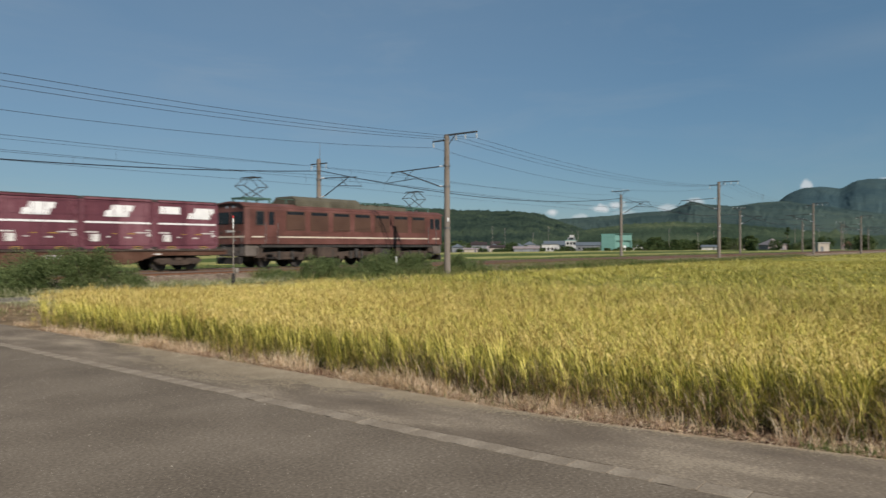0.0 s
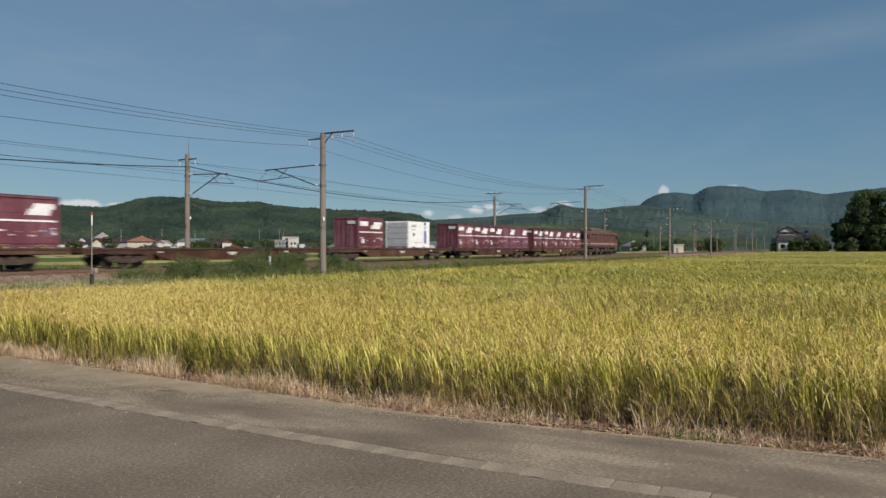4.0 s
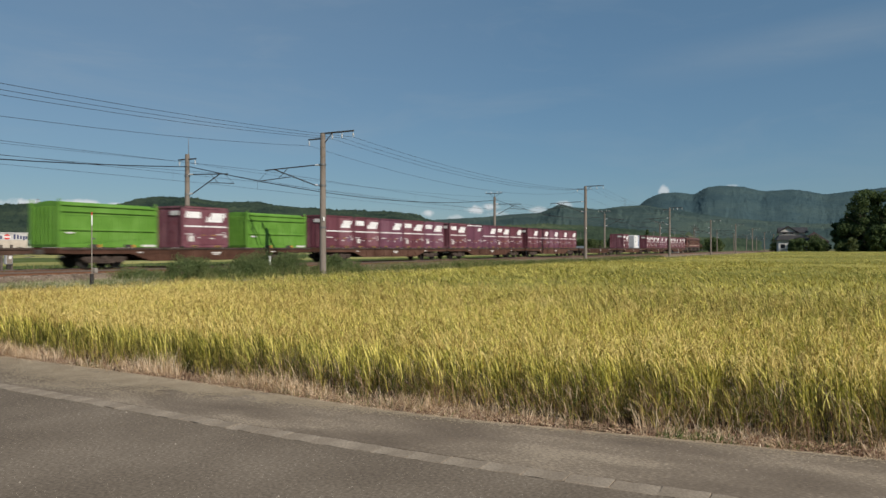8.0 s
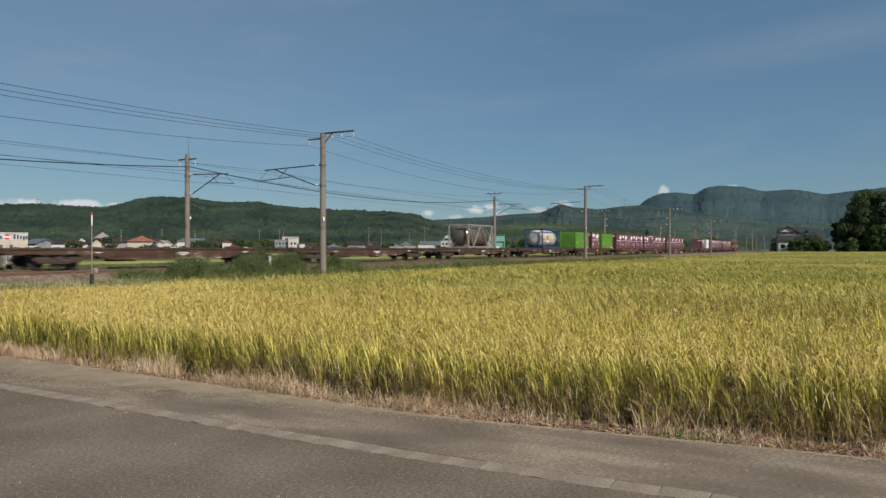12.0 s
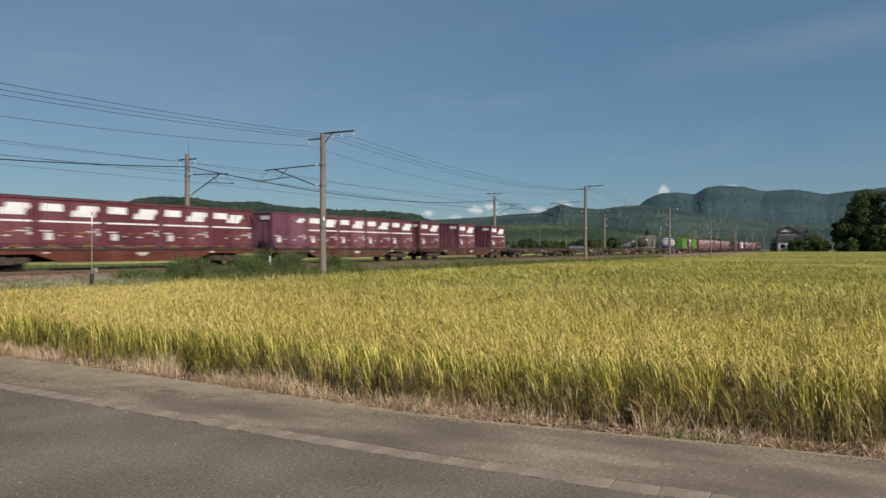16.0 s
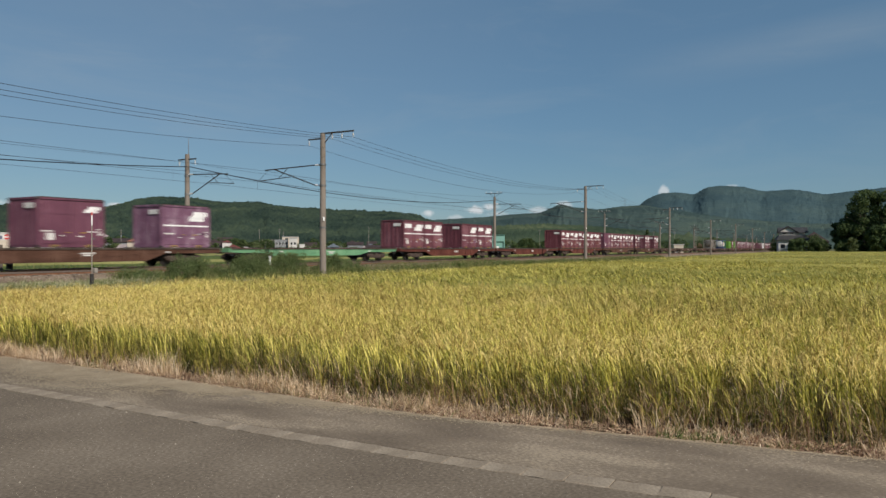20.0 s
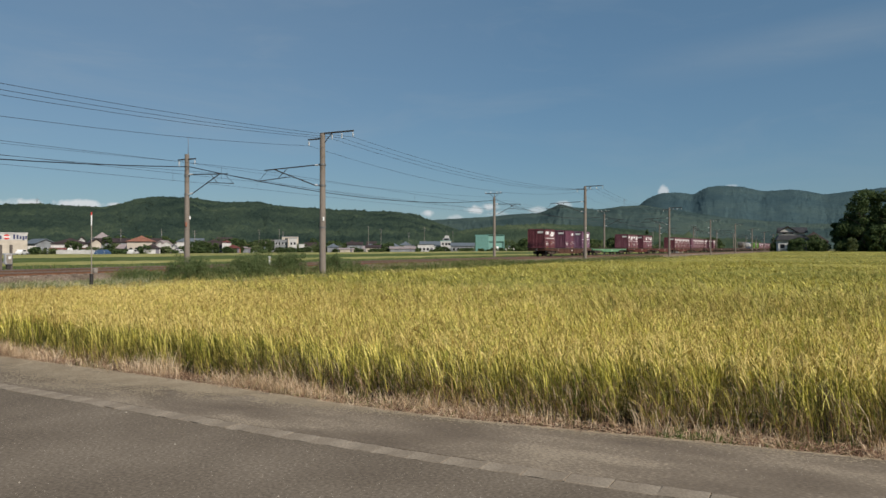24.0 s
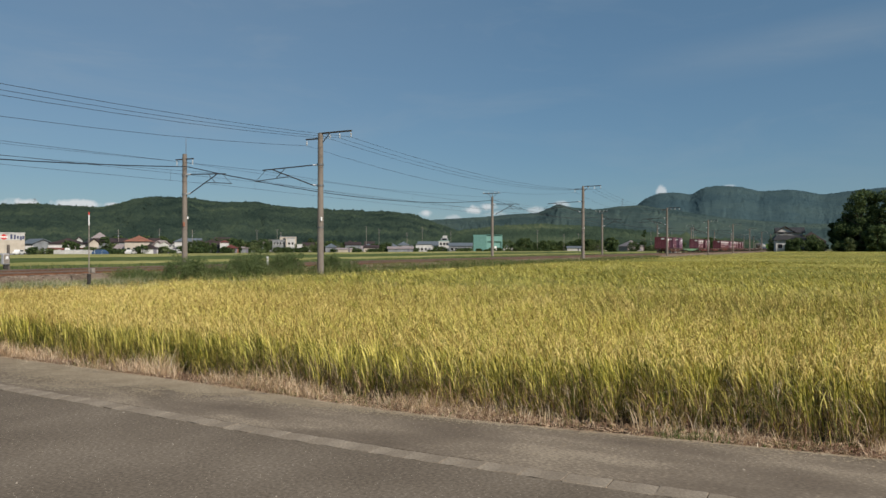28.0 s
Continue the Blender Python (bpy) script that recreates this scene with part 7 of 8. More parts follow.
def farmhouse():
    """A tall farmhouse: a pent roof round the lower storey, a white gable in front of a cross roof."""
    x, y = at(128.4, 275)
    t = thing("farmhouse", "white two-storey farmhouse with dark two-tier tiled roof", "house", "houses of the town", pose(x, y, -0.25, 0, 0, AXIS - 90 - 20))
    boxpart("lower_wall", (2.0, 0, 2.6), (9.6, 8.4, 5.2), M_WALLWHITE, t)
    bm = bmesh.new()
    lo = [bm.verts.new(p) for p in ((-3.7, -5.2, 5.0), (7.7, -5.2, 5.0), (7.7, 5.2, 5.0), (-3.7, 5.2, 5.0))]
    hi = [bm.verts.new(p) for p in ((-2.5, -3.1, 6.7), (6.5, -3.1, 6.7), (6.5, 3.1, 6.7), (-2.5, 3.1, 6.7))]
    for k in range(4):
        bm.faces.new((lo[k], lo[(k + 1) % 4], hi[(k + 1) % 4], hi[k]))
    bm.faces.new(lo[::-1])
    bm.faces.new(hi)
    part("lower_roof", bm, M_SLATE, t, "dark tiled pent roof")
    boxpart("upper_wall", (2.0, 0, 7.3), (8.6, 5.6, 1.3), M_WALLWHITE, t)
    bm = bmesh.new()
    prism(bm, [(-2.45, 6.7), (-2.45, 7.95), (0.4, 9.7), (3.25, 7.95), (3.25, 6.7)], -3.2, 0.0)
    part("gable", bm, M_WALLWHITE, t)
    bm = bmesh.new()
    prism(bm, [(-3.2, 7.6), (0.4, 9.8), (4.0, 7.6), (4.0, 7.85), (0.4, 10.15), (-3.2, 7.85)], -3.9, 0.6)
    part("gable_roof", bm, M_SLATE, t)
    bm = bmesh.new()
    prism_x(bm, [(-3.7, 7.5), (0, 9.3), (3.7, 7.5), (3.7, 7.75), (0, 9.65), (-3.7, 7.75)], -2.9, 7.2)
    part("cross_roof", bm, M_SLATE, t)
    for xx in (-0.9, 1.6):
        w = boxpart("window", (xx, -3.22, 7.5), (1.4, 0.1, 0.9), M_DARKGLASS, t)
        boxpart("window_sill", (xx, -3.28, 7.0), (1.6, 0.16, 0.1), M_OFFWHITE, w)
    for xx in (-1.4, 1.2, 3.8):
        w = boxpart("window", (xx, -4.22, 2.6), (1.5, 0.1, 1.5), M_DARKGLASS, t)
        boxpart("window_sill", (xx, -4.28, 1.8), (1.7, 0.16, 0.1), M_OFFWHITE, w)
    boxpart("door", (6.0, -4.22, 1.1), (1.0, 0.1, 2.1), M_SIGNGREY, t)


farmhouse()


def store():
    """A cream roadside store with a broad sign across the top of its front."""
    x, y = at(-129.4, 214.8)
    t = thing("store_building", "cream box-shaped store with red and grey sign band", "store", m=pose(x, y, -0.25, 0, 0, AXIS - 90 + 31))
    boxpart("wall", (0, 0, 3.1), (13.6, 10, 6.2), M_BEIGE, t)
    boxpart("parapet", (0, -0.1, 6.25), (13.9, 10.4, 0.3), M_WALLWHITE, t)
    boxpart("sign_board", (0, -5.04, 5.15), (13.4, 0.1, 1.9), M_WALLWHITE, t, "white sign board")
    boxpart("side_annex", (8.0, 0.4, 2.1), (2.2, 6, 0.9), M_WALLWHITE, t)
    for xx, h, w in ((-1.75, 1.35, 0.75), (-0.75, 0.95, 0.7), (0.1, 0.95, 0.5)):
        boxpart("sign_bar", (xx, -5.12, 4.5 + h / 2), (w, 0.08, h), M_NAVY, t, "navy lettering bar")
    bm = bmesh.new()
    rod(bm, (1.6, -5.06, 5.1), (1.6, -5.14, 5.1), 0.78, n=20)
    part("sign_disc", bm, M_SIGNRED, t, "red round emblem")
    boxpart("disc_bar", (1.6, -5.16, 5.1), (1.8, 0.06, 0.34), M_WHITE, t)
    for xx, h, z in ((3.45, 1.35, 4.5), (4.3, 1.25, 4.5), (5.05, 0.95, 4.5), (5.8, 1.2, 4.2), (6.45, 0.95, 4.5)):
        boxpart("sign_bar", (xx, -5.12, z + h / 2), (0.5, 0.08, h), M_NAVY, t, "navy lettering bar")
    for i in range(3):
        boxpart("shop_window", (-5.6 + i * 1.6, -5.03, 1.1), (1.2, 0.1, 1.3), M_DARKGLASS, t)
    boxpart("base_course", (0, -5.03, 0.2), (13.5, 0.12, 0.4), M_WALLGREY, t)


store()


def teal_hall():
    """A flat-fronted hall: a plain bay beside a door bay under a deep pale fascia."""
    x, y = at(26.5, 413)
    t = thing("teal_hall", "teal metal-clad hall with pale fascia over its door bay", "industrial building", m=pose(x, y, -0.25, 0, 0, AXIS - 90 - 3))
    boxpart("wall", (-4.4, 0, 4.6), (7.2, 12, 9.2), M_TEALMID, t, "plain teal cladding")
    boxpart("rear_wall", (3.6, 0.8, 4.3), (8.8, 10.4, 8.6), M_TEALLIGHT, t)
    boxpart("fascia", (3.6, -4.75, 7.3), (8.8, 1.0, 3.2), M_TEALLIGHT, t, "pale teal fascia")
    for xx in (-0.6, 3.2, 7.8):
        boxpart("pier", (xx, -4.75, 2.85), (0.5, 0.9, 5.7), M_TEALLIGHT, t)
    boxpart("shutter", (1.2, -4.46, 2.6), (3.0, 0.16, 4.8), M_TEALLIGHT, t, "pale roller shutter")
    boxpart("door", (4.2, -4.46, 1.5), (1.3, 0.16, 3.0), M_WHITE, t, "white door")
    boxpart("window", (6.1, -4.44, 1.5), (2.0, 0.1, 1.4), M_DARKGLASS, t)
    for k in range(6):
        boxpart("cladding_rib", (-7.6 + k * 1.25, -6.03, 4.5), (0.12, 0.08, 9.0), M_TEALMID, t)
    boxpart("roof", (-0.2, 0.3, 9.3), (16.4, 12.4, 0.24), M_TEAL, t)


teal_hall()


def tower():
    """A stepped stair tower on a long low building, with a mast on its roof box."""
    x, y = at(1.9, 440)
    t = thing("stair_tower", "pale stepped tower with roof box and mast on a low building", "tower", m=pose(x, y, -0.25, 0, 0, AXIS - 90))
    boxpart("wall", (0, -6.4, 3.1), (6.2, 3.0, 6.2), M_WALLWHITE, t)
    boxpart("upper_storey", (0.3, -6.4, 7.0), (4.4, 2.4, 1.9), M_WALLGREY, t)
    boxpart("cornice", (0, -6.4, 6.25), (6.6, 3.4, 0.3), M_TEALLIGHT, t, "pale teal cornice")
    boxpart("roof_box", (0.6, -6.3, 8.6), (2.6, 1.8, 1.4), M_WALLWHITE, t)
    bm = bmesh.new()
    rod(bm, (0.6, -6.3, 9.2), (0.6, -6.3, 12.4), 0.1, n=6)
    part("mast", bm, M_STEEL, t)
    for xx in (-1.8, 0.2, 2.0):
        boxpart("window", (xx, -7.93, 4.4), (1.2, 0.08, 1.4), M_DARKGLASS, t)
    boxpart("window", (0.3, -7.63, 7.1), (2.6, 0.08, 0.9), M_DARKGLASS, t)


tower()


def parked(name, right, depth, mat, label, turn=0.0, van=False):
    """A small parked vehicle."""
    k = reach(right, depth)
    x, y = at(right * k, depth * k)
    t = thing(name, label, "car", "vehicles by the houses", pose(x, y, -0.22, 0, 0, AXIS + turn))
    h = 1.9 if van else 1.45
    bm = bmesh.new()
    prof = [(-2, 0.35), (-2.05, 0.9), (-1.8, h), (0.9, h), (1.4, 1.0), (2.0, 0.9), (2.05, 0.35)] if van else [(-2.1, 0.35), (-2.1, 0.85), (-1.5, 0.95), (-1.0, h), (0.5, h), (1.1, 0.92), (2.0, 0.8), (2.1, 0.35)]
    prism(bm, prof, -0.8, 0.8)
    part("body", bm, mat, t)
    boxpart("side_glass", (-0.3, -0.81, h - 0.32), (1.8, 0.03, 0.34), M_DARKGLASS, t)
    for sx in (-1.3, 1.3):
        for sy in (-0.72, 0.72):
            bm = bmesh.new()
            rod(bm, (sx, sy - 0.09, 0.3), (sx, sy + 0.09, 0.3), 0.3, n=14)
            part("wheel", bm, M_RUBBER, t)


for r, dpt, m, lab, tn, van in ((-118.0, 206, M_WHITE, "white parked car before the store", 5, False), (-111.0, 208, M_GREY, "silver parked car before the store", 0, False), (-105.5, 210, M_WHITE, "white van beside the grey house", 0, True),
                                (-86, 204, M_OFFWHITE, "pale parked car by the fence", 0, False), (5.6, 244, M_TARP, "dark blue parked van by the teal hall", 10, True), (1.0, 246, M_SIGNGREY, "dark parked car by the teal hall", 0, False),
                                (8.9, 243, M_SIGNGREY, "dark parked car by the teal hall", 0, False), (-6.8, 262, M_WHITE, "white parked van by the long building", 0, True), (-3.0, 262, M_WHITE, "white parked van by the long building", 0, True),
                                (-41.0, 246, M_WHITE, "white parked van among the sheds", 0, True), (43, 290, M_WHITE, "white parked car beyond the line", 0, False), (-74, 206, M_OFFWHITE, "pale parked car by the beige house", 0, False)):
    parked("parked_van" if van else "parked_car", r, dpt, m, lab, tn, van)


def fence(right, depth, n, step, h, mat, label, w=0.5):
    k = reach(right, depth)
    right, depth, step, h, w = right * k, depth * k, step * k, grow(h, k), w * k
    x, y = at(right, depth)
    t = thing("fence", label, "fence", m=pose(x, y, -0.25, 0, 0, AXIS - 90))
    for i in range(n):
        boxpart("panel", (i * step, 0, h / 2 + 0.1 * (i % 3)), (w, 0.08, h), mat, t)
    boxpart("rail", ((n - 1) * step / 2, 0.06, h * 0.7), (n * step, 0.06, 0.1), mat, t)


fence(-106.5, 203, 16, 0.68, 1.3, M_WALLWHITE, "white board fence along the field", 0.62)
fence(22.0, 266, 11, 0.95, 1.9, M_OFFWHITE, "row of white upright boards beside the hall", 0.45)


def tarp():
    x, y = at(-93.5, 202)
    t = thing("covered_heap", "heap under a dark blue tarpaulin", "heap", m=pose(x, y, -0.25, 0, 0, AXIS - 90))
    bm = bmesh.new()
    prism(bm, [(-1.9, 0), (-1.7, 0.9), (-0.8, 1.5), (0.7, 1.5), (1.7, 0.8), (1.9, 0)], -1.2, 1.2)
    part("sheet", bm, M_TARP, t)
    bm = bmesh.new()
    for xx in (-1.0, 1.0):
        rod(bm, (xx, -1.22, 0.1), (xx, -1.22, 1.45), 0.03, n=5)
    part("ropes", bm, M_OFFWHITE, t)


tarp()


def shed():
    x, y = at(73.4, 230)
    t = thing("trackside_shed", "small pale flat-roofed shed by the railway", "shed", m=pose(x, y, -0.25, 0, 0, AXIS - 90))
    boxpart("wall", (0, 0, 1.45), (3.0, 2.6, 2.9), M_BEIGE, t)
    boxpart("roof", (0, 0, 2.98), (3.5, 3.1, 0.2), M_WALLWHITE, t)
    boxpart("door", (-0.5, -1.33, 0.95), (0.8, 0.06, 1.9), M_WALLGREY, t)


shed()


def utility_pole(right, depth, h, cross=True, label="thin grey concrete utility pole"):
    k = reach(right, depth)
    right, depth, h = right * k, depth * k, grow(h, k)
    x, y = at(right, depth)
    t = thing("utility_pole", label, "utility pole", "poles of the town", pose(x, y, -0.25))
    bm = bmesh.new()
    h = h * 0.88
    rod(bm, (0, 0, 0), (0, 0, h), 0.1, 0.06, n=8)
    part("shaft", bm, M_FRAMEGREY, t)
    if cross:
        for z in (h - 0.5, h - 1.3):
            bm = bmesh.new()
            c, s = math.cos(radians(AXIS - 90)), math.sin(radians(AXIS - 90))
            rod(bm, (-0.9 * c, -0.9 * s, z), (0.9 * c, 0.9 * s, z), 0.05, n=6)
            part("crossarm", bm, M_STEEL, t)
    boxpart("transformer", (0, 0, h - 2.2), (0.3, 0.3, 0.5), M_WALLGREY, t, bevel=0.05)


for px, dpt, h in ((-103, 235, 9), (-99.5, 260, 10), (-60, 240, 9), (-54.5, 245, 9.5), (-50, 230, 8), (-76, 225, 8.5), (-26.5, 262, 11), (-22, 262, 10), (-11.5, 250, 8), (-6.0, 240, 10), (3.6, 260, 9), (34.5, 262, 9.5), (42, 250, 7.5),
                   (151, 276, 9.5), (62, 180, 8), (86, 300, 10), (104, 330, 11), (118, 340, 10), (62, 330, 10)):
    utility_pole(px, dpt, h)

# trees and hedges between the houses
_r = random.Random(12)
for right, depth, h, w in ((-103, 232, 5, 4), (-78.5, 222, 5, 5), (-74, 228, 4.5, 5), (-66.5, 230, 5, 5), (-62, 226, 5.5, 5), (-57.5, 224, 5, 6), (-52.5, 236, 6.5, 6), (-46.5, 240, 5, 6), (-41, 242, 5.5, 5), (-66, 262, 7, 6), (-46, 266, 8, 7), (-38, 262, 7, 7), (-31, 262, 6, 6), (-24, 266, 5, 5), (-15.5, 262, 4, 5)):
    k = reach(right, depth)
    tree(*at(right * k, depth * k), grow(h * 0.66, k), w * 0.9 * k, int(right * 7 + 2000), mat=M_SHRUB if int(right) % 2 else M_TREE, per=30, leaf=0.3, low=0.05, label="rounded dark green garden tree")
for right, depth, h, w in ((-6, 268, 4, 4), (26.5, 290, 7, 8), (32, 292, 7, 8), (38, 290, 6.5, 8), (44, 296, 6, 7), (50, 300, 6, 7), (56, 310, 7, 8), (33.5, 280, 5, 6), (62, 236, 6, 5), (53.5, 250, 5.5, 6), (69, 238, 4, 5), (92, 260, 7, 7), (97, 262, 7.5, 7), (84.5, 262, 7.5, 6.5), (80.5, 268, 6.8, 7), (108, 290, 6, 7)):
    k = reach(right, depth)
    tree(*at(right * k, depth * k), grow(h * 0.66, k), w * 0.9 * k, int(right * 7 + 2000), mat=M_SHRUB if int(right) % 2 else M_TREE, per=30, leaf=0.3, low=0.05, label="rounded dark green garden tree")
for right, depth, h, w in ((-72, 236, 5.5, 6), (-79, 238, 5, 5), (-68, 238, 5.5, 6), (-63.5, 232, 5, 5), (-93, 240, 4.6, 5), (-99, 238, 4.6, 5), (-56, 232, 5.2, 6), (-37, 240, 4.2, 6), (-30, 238, 4.2, 5), (-18, 240, 3.8, 6)):
    k = reach(right, depth)
    tree(*at(right * k, depth * k), grow(h, k) * 0.85, w * k, int(right * 7 + 2300), mat=M_TREE, per=40, leaf=0.3, low=0.03, label="dark garden tree behind the houses")
for i in range(22):
    _right = -116 + i * 7.8 + _r.uniform(-2, 2)
    _far = 205 + max(0, _right + 60) * 0.75 + _r.uniform(-3, 8)
    k = reach(_right, _far)
    tree(*at(_right * k, _far * k), _r.uniform(0.9, 2.6) * k, _r.uniform(2.5, 7) * k, 500 + i, mat=M_SHRUB if i % 3 else M_TREE, per=16, leaf=0.26, low=0.02, label="low garden shrub by the houses")
# dark hedges and garden trees among and before the houses
for i in range(58):
    _b = -27.0 + 0.62 * i + _r.uniform(-0.25, 0.25)
    _far = float(np.interp(_b, (-27, -20, -12, 6), (208, 214, 335, 372))) + _r.uniform(-6, 6)
    _tall = _r.random() < 0.4 and _b < -12
    tree(*at(_far * math.tan(radians(_b)), _far), _r.uniform(3.4, 5.2) if _tall else _r.uniform(1.0, 2.4), _r.uniform(2.2, 3.4) if _tall else _r.uniform(2.5, 6.0), 620 + i, mat=M_TREE, per=22, leaf=0.24, low=0.02, label="dark garden tree among the houses" if _tall else "dark clipped hedge before the houses")
for i in range(16):
    _b = -23.6 + 0.6 * i + _r.uniform(-0.2, 0.2)
    _far = _r.uniform(246, 256) if _b < -20 else _r.uniform(345, 400)
    tree(*at(_far * math.tan(radians(_b)), _far), _r.uniform(4.4, 6.2), _r.uniform(4, 7), 690 + i, mat=M_TREE, per=26, leaf=0.3, low=0.02, label="dark tree rising behind the houses")
# dark tree belt at the edge of the plain, beyond the teal hall
for i in range(13):
    _b, _far = 5.6 + 0.54 * i + _r.uniform(-0.3, 0.3), _r.uniform(408, 436)
    tree(*at(_far * math.tan(radians(_b)), _far), _r.uniform(3.4, 7.6), _r.uniform(5.5, 10), 560 + i, mat=M_TREE, per=34, leaf=0.42, low=0.03, label="dark tree in the belt at the edge of the fields")
tree(*at(131, 235), 5.5, 3.2, 590, mat=M_SHRUB, per=60, leaf=0.24, low=0.03, label="clipped light green garden tree before the grove")
tree(*at(74.5, 320), 6.4, 6.0, 591, per=40, leaf=0.4, low=0.05, label="rounded dark green garden tree")
tree(*at(109.3, 394), 12.0, 5.1, 77, per=40, leaf=0.3, low=0.05, slim=True, label="slim pointed dark conifer")
for i, (right, depth, h, w) in enumerate(((144.5, 252, 22, 16.5), (151, 246, 21, 15), (160, 250, 20.5, 14), (166, 244, 24, 16), (175, 246, 23, 16), (151, 262, 18, 14), (144, 262, 12, 10), (184, 250, 22, 16), (160, 236, 13, 11), (171, 234, 12, 11), (143, 240, 9, 9))):
    tree(*at(right, depth), h, w, 300 + i, per=260, leaf=0.33, low=0.04)
for i, (right, depth, h, w) in enumerate(((124.5, 258, 5.4, 6.5), (131, 256, 4.4, 7), (138, 250, 4, 8), (110, 300, 6, 7), (139, 300, 7.2, 9), (147, 300, 7, 8), (150, 300, 7, 9), (133, 290, 4.5, 7), (150, 226, 3.5, 7), (146, 222, 6.0, 4.5), (158, 224, 4, 7), (167, 226, 4.5, 8))):
    tree(*at(right, depth), h, w, 330 + i, mat=M_TREE, per=60, leaf=0.3, low=0.03, label="clipped hedge tree before the farmhouse")

# ---- hills ----


def hill(name, crest, dist, deep, mat, label, clumps, csize, seed, rough=0.03, step=0.25, relief=0.07, lift=0.0):
    """A wooded ridge round the plain: crest is (bearing to the right of the view's axis, height)."""
    rng = np.random.default_rng(seed)
    bs = np.arange(crest[0][0], crest[-1][0] + step, step)
    hs = np.interp(bs, [c[0] for c in crest], [c[1] for c in crest]) + lift
    m = max(1, int(0.35 / step))
    hs = np.convolve(np.pad(hs, m, mode="edge"), np.ones(2 * m + 1) / (2 * m + 1), "valid")
    ds = np.linspace(-1.0, 0.55, 63)
    B, D = np.meshgrid(bs, ds, indexing='ij')
    shape = np.where(D < 0, np.clip(1 - np.maximum(-D, 0) ** 1.5, 0, 1), 1 - D * 0.9)
    warp = B + 1.4 * (vnoise(B * 0.7, D * 3, seed + 2) - 0.5) + 0.6 * (vnoise(B * 2.1, D * 9, seed + 3) - 0.5)
    spur = 0.6 * (1 - np.abs(2 * vnoise(warp * 0.8, D * 1.2 + 7, seed) - 1)) + 0.4 * (1 - np.abs(2 * vnoise(warp * 2.3, D * 3.1, seed + 4) - 1))
    Hh = hs[:, None] * shape * (1 - relief * (1 - spur) * np.clip(-D * 3, 0, 1))
    for o in (1, 2, 4, 8):
        Hh = Hh + hs.max() * rough / o * (vnoise(warp * 3 * o, D * 16 * o, seed + o) - 0.5) * np.clip(-D * 6 + 0.25, 0, 1)
    R = dist + D * deep
    ang = np.radians(AXIS - B)
    X, Y = R * np.cos(ang), R * np.sin(ang)
    nx, ny = X.shape
    i = np.arange(nx * ny).reshape(nx, ny)
    f = np.stack([i[:-1, :-1], i[1:, :-1], i[1:, 1:], i[:-1, 1:]], -1).reshape(-1, 4)
    me = indexed(name, np.stack([X, Y, Hh - 1.5], -1).reshape(-1, 3), f, [mat])
    for p in me.polygons:
        p.use_smooth = True
    tagged(new(name, me), label, "hill", kind="structure")
    if not clumps:
        return
    # crowns standing on the slope
    bi, di = rng.uniform(0, nx - 1.01, clumps), np.concatenate([rng.uniform(2, 46, clumps - clumps // 4), rng.normal(39.5, 2.2, clumps // 4)])
    di = np.clip(di, 0, ny - 1.01)
    a, b = bi.astype(int), di.astype(int)
    fa, fb = bi - a, di - b

    def lerp(Q):
        return (Q[a, b] * (1 - fa) + Q[a + 1, b] * fa) * (1 - fb) + (Q[a, b + 1] * (1 - fa) + Q[a + 1, b + 1] * fa) * fb
    P = np.stack([lerp(X), lerp(Y), lerp(Hh) - 1.5 + csize * 0.05], 1)
    bm = bmesh.new()
    bmesh.ops.create_cone(bm, segments=4, radius1=1.05, radius2=0, depth=1.25, cap_ends=False, matrix=Matrix.Translation((0, 0, 0.12)))
    bmesh.ops.triangulate(bm, faces=bm.faces)
    bm.verts.ensure_lookup_table()
    base = np.array([v.co[:] for v in bm.verts])
    fc = np.array([[v.index for v in q.verts] for q in bm.faces])
    bm.free()
    r = np.exp(rng.normal(-0.1, 0.42, clumps)) * csize
    V = base[None] * r[:, None, None] * np.array([1.1, 1.1, 0.8]) * rng.uniform(0.7, 1.25, (clumps, len(base), 1)) + P[:, None]
    F = (np.arange(clumps)[:, None, None] * len(base) + fc[None]).reshape(-1, 3)
    me = indexed(name + "_trees", V.reshape(-1, 3), F, [mat])
    me.polygons.foreach_set("use_smooth", np.ones(len(F), bool))
    tagged(new(name + "_trees", me), "close crowns of the wood that covers the hillside", "woodland", kind="stuff")


# the air's haze on these ridges is only in their colours
hill("hill_west", [(-52.3, 34), (-44.6, 44), (-34.2, 55), (-31.1, 54), (-29.1, 57), (-26.7, 55), (-24.9, 54), (-23.6, 60), (-22.3, 68), (-20.8, 71), (-18.9, 70), (-16.9, 65), (-14.4, 65), (-11.9, 59), (-8.1, 55), (-3.7, 53), (-2.2, 49), (-1.1, 41), (0.7, 29), (3.3, 6)], 1100, 480, M_FOREST, "long low wooded hill, its dark green greyed for haze", 60000, 1.8, 51, 0.045, 0.2, 0.22, 3.6)
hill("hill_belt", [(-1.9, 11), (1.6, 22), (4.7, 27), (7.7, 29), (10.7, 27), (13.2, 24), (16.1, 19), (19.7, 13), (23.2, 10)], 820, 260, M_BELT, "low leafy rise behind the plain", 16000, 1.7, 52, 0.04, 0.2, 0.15)
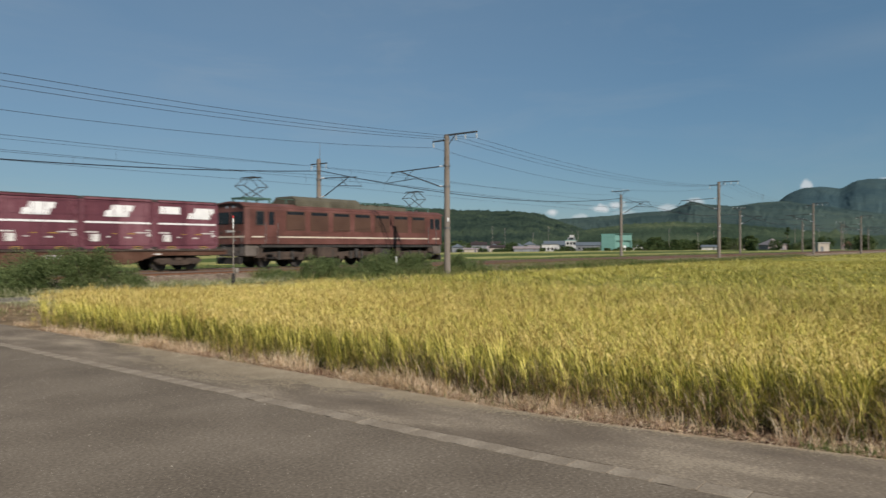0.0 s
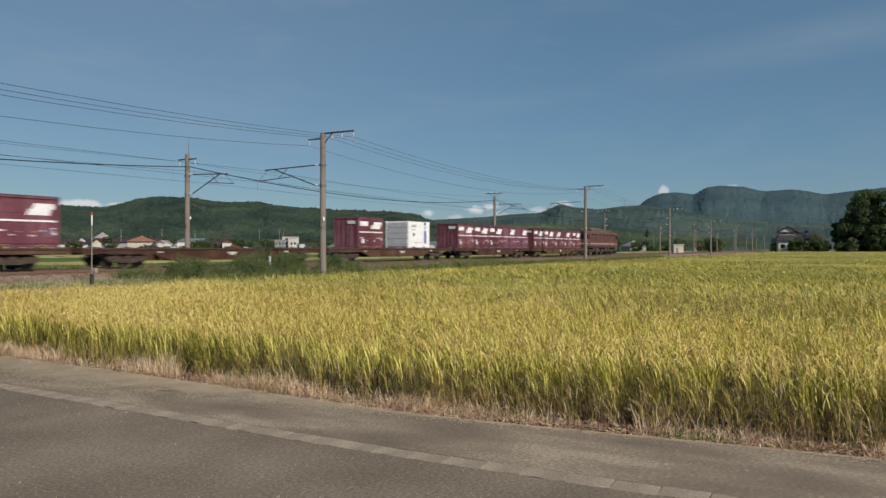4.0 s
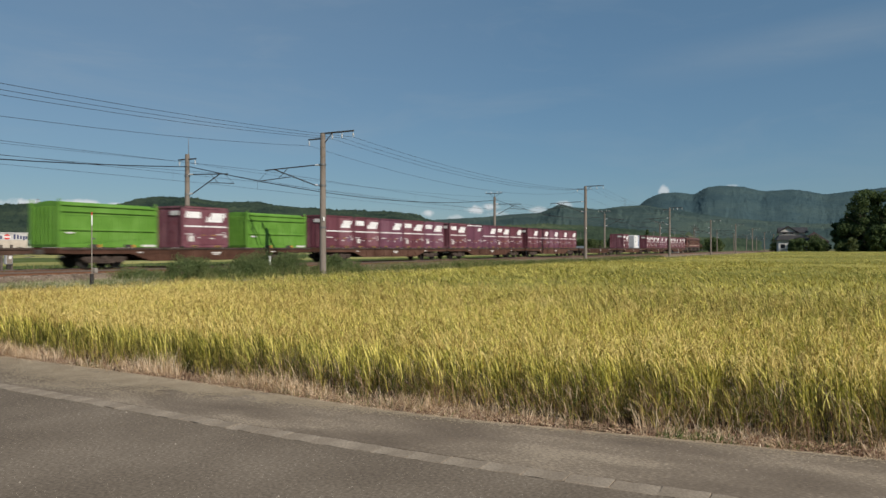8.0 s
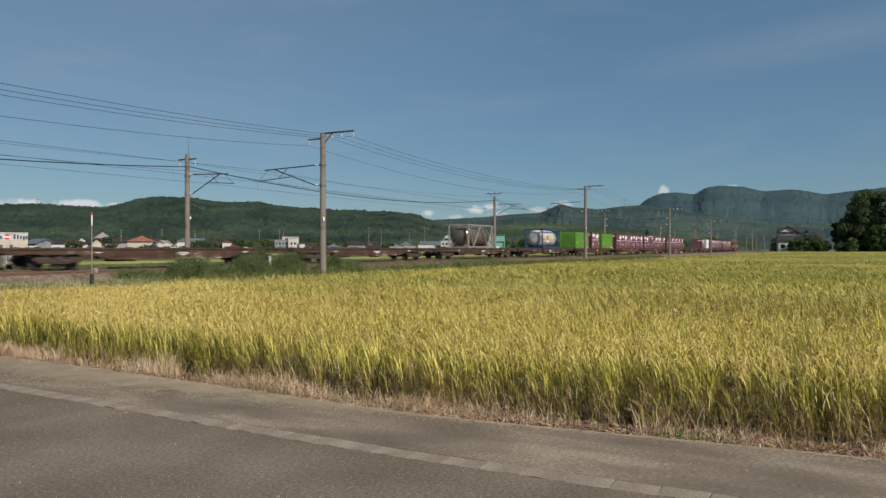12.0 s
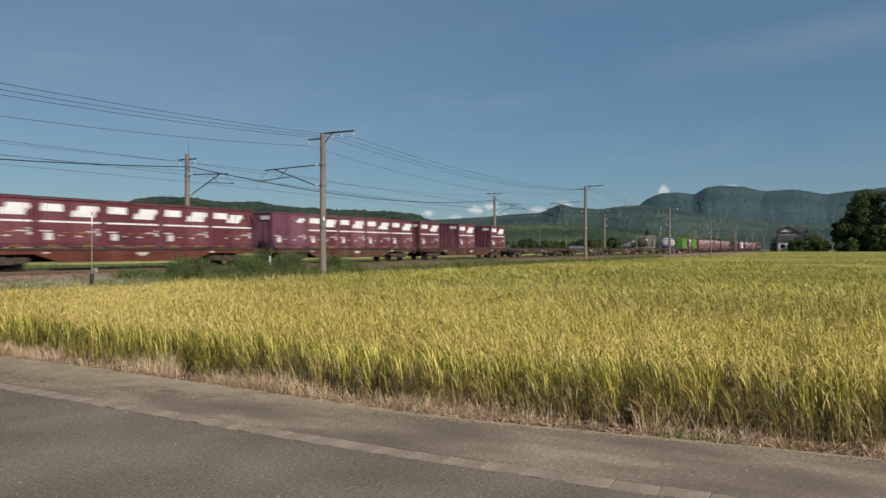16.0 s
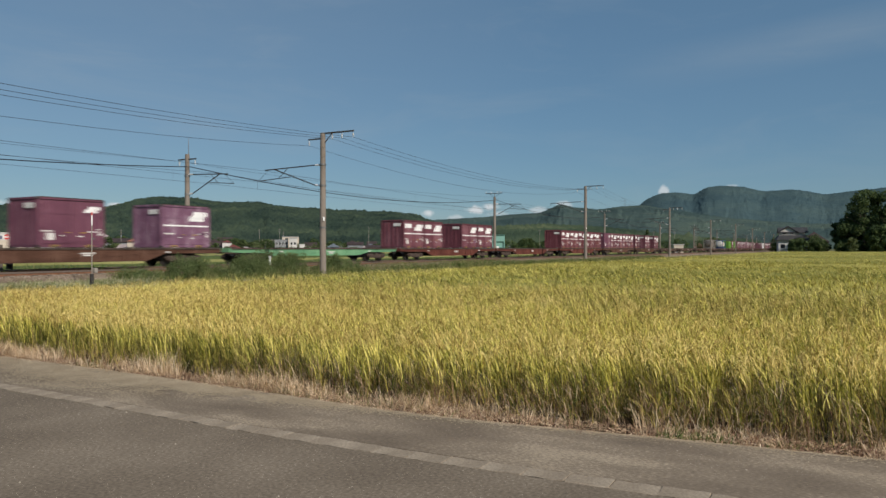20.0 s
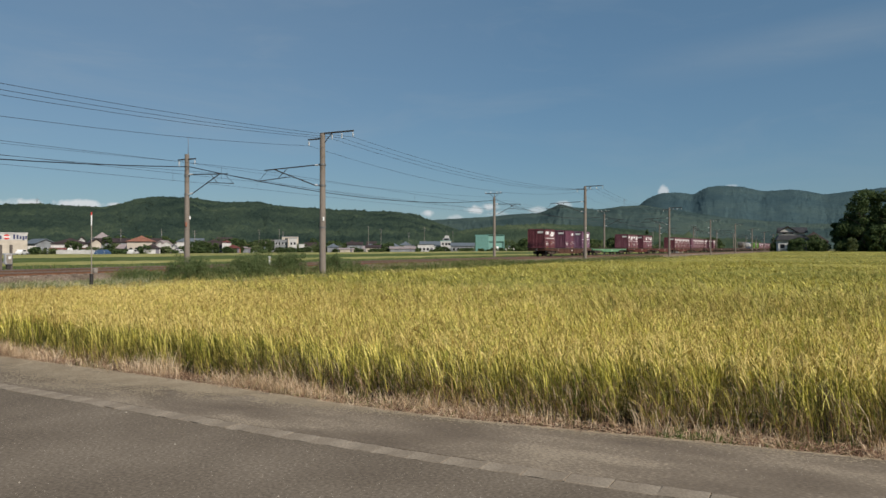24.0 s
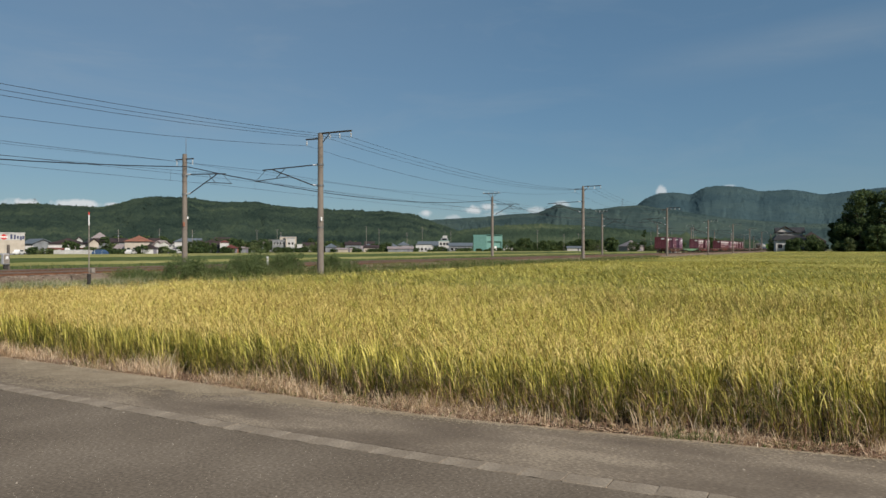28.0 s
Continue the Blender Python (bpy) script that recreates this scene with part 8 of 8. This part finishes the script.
hill("hill_middle", [(-6.3, 77), (-1.1, 86), (0.7, 91), (3.3, 96), (5.5, 104), (7.5, 107), (8.4, 122), (9.1, 135), (9.9, 125), (12.0, 116), (13.7, 125), (15.3, 127), (17.3, 113), (21.6, 85), (26.1, 70), (35.2, 58)], 2200, 800, M_MOUNT_A, "wooded hill with a small peak, haze blue painted into its green", 20000, 1.5, 53, 0.014, 0.06, 0.09)
hill("hill_far", [(9.4, 115), (12.8, 158), (14.7, 196), (15.5, 239), (16.5, 268), (17.9, 268), (18.9, 256), (19.7, 290), (20.7, 296), (22.2, 288), (23.5, 264), (25.4, 268), (26.4, 258), (27.4, 241), (28.8, 250), (31.1, 264), (36.6, 231), (43.1, 201)], 3700, 1300, M_MOUNT_B, "distant wooded mountain range, its colour painted with haze blue", 34000, 2.6, 54, 0.012, 0.05, 0.035)


sleepers()


def hill_mast(bearing, dist, z, h, w):
    """A slender lattice mast on a hilltop."""
    x, y = polar(bearing, dist)
    t = thing("lattice_mast", "slender grey lattice mast on the wooded hilltop", "mast", "masts on the hills", pose(x, y, z, 0, 0, AXIS - bearing - 90))
    for sx in (-1, 1):
        for sy in (-1, 1):
            bm = bmesh.new()
            rod(bm, (sx * w / 2, sy * w / 2, -4), (sx * w * 0.12, sy * w * 0.12, h), 0.16, 0.1, n=5)
            part("leg", bm, M_STEEL, t)
    for i in range(5):
        k = w / 2 * (1 - 0.16 * i)
        bm = bmesh.new()
        rod(bm, (-k, -k, h * i / 5), (k * 0.85, -k * 0.85, h * (i + 1) / 5), 0.1, n=5)
        rod(bm, (k, -k, h * i / 5), (-k * 0.85, -k * 0.85, h * (i + 1) / 5), 0.1, n=5)
        part("brace", bm, M_STEEL, t)
    for i, zz in enumerate((0.72, 0.9)):
        boxpart("crossarm", (0, 0, h * zz), (w * (1.5 - 0.4 * i), 0.3, 0.3), M_STEEL, t)


hill_mast(-28.9, 1095, 53, 14, 4.5)
hill_mast(13.9, 2190, 120, 26, 6)

# ---- what moves ----
LAG = ((0, -5.23), (1, -4.33), (2, -3.52), (3.5, -2.45), (6, -0.99), (7.5, -0.32), (9, 0.36), (10.5, 1.08), (12, 1.69), (14.5, 2.45), (16, 2.75),
       (17.5, 3.07), (19, 3.27), (21, 3.1), (24, 1.8), (27, -0.1), (28, -0.8))


def motions():
    """The whole train runs along the far track at about 19.6 metres a second, a little slower towards the end."""
    for ob, off, z in MOVING:
        walk(ob, [(t, TURN @ pose(off + 19.6 * t + d, TRACK_FAR, RAIL_Z + z)) for t, d in LAG])


motions()
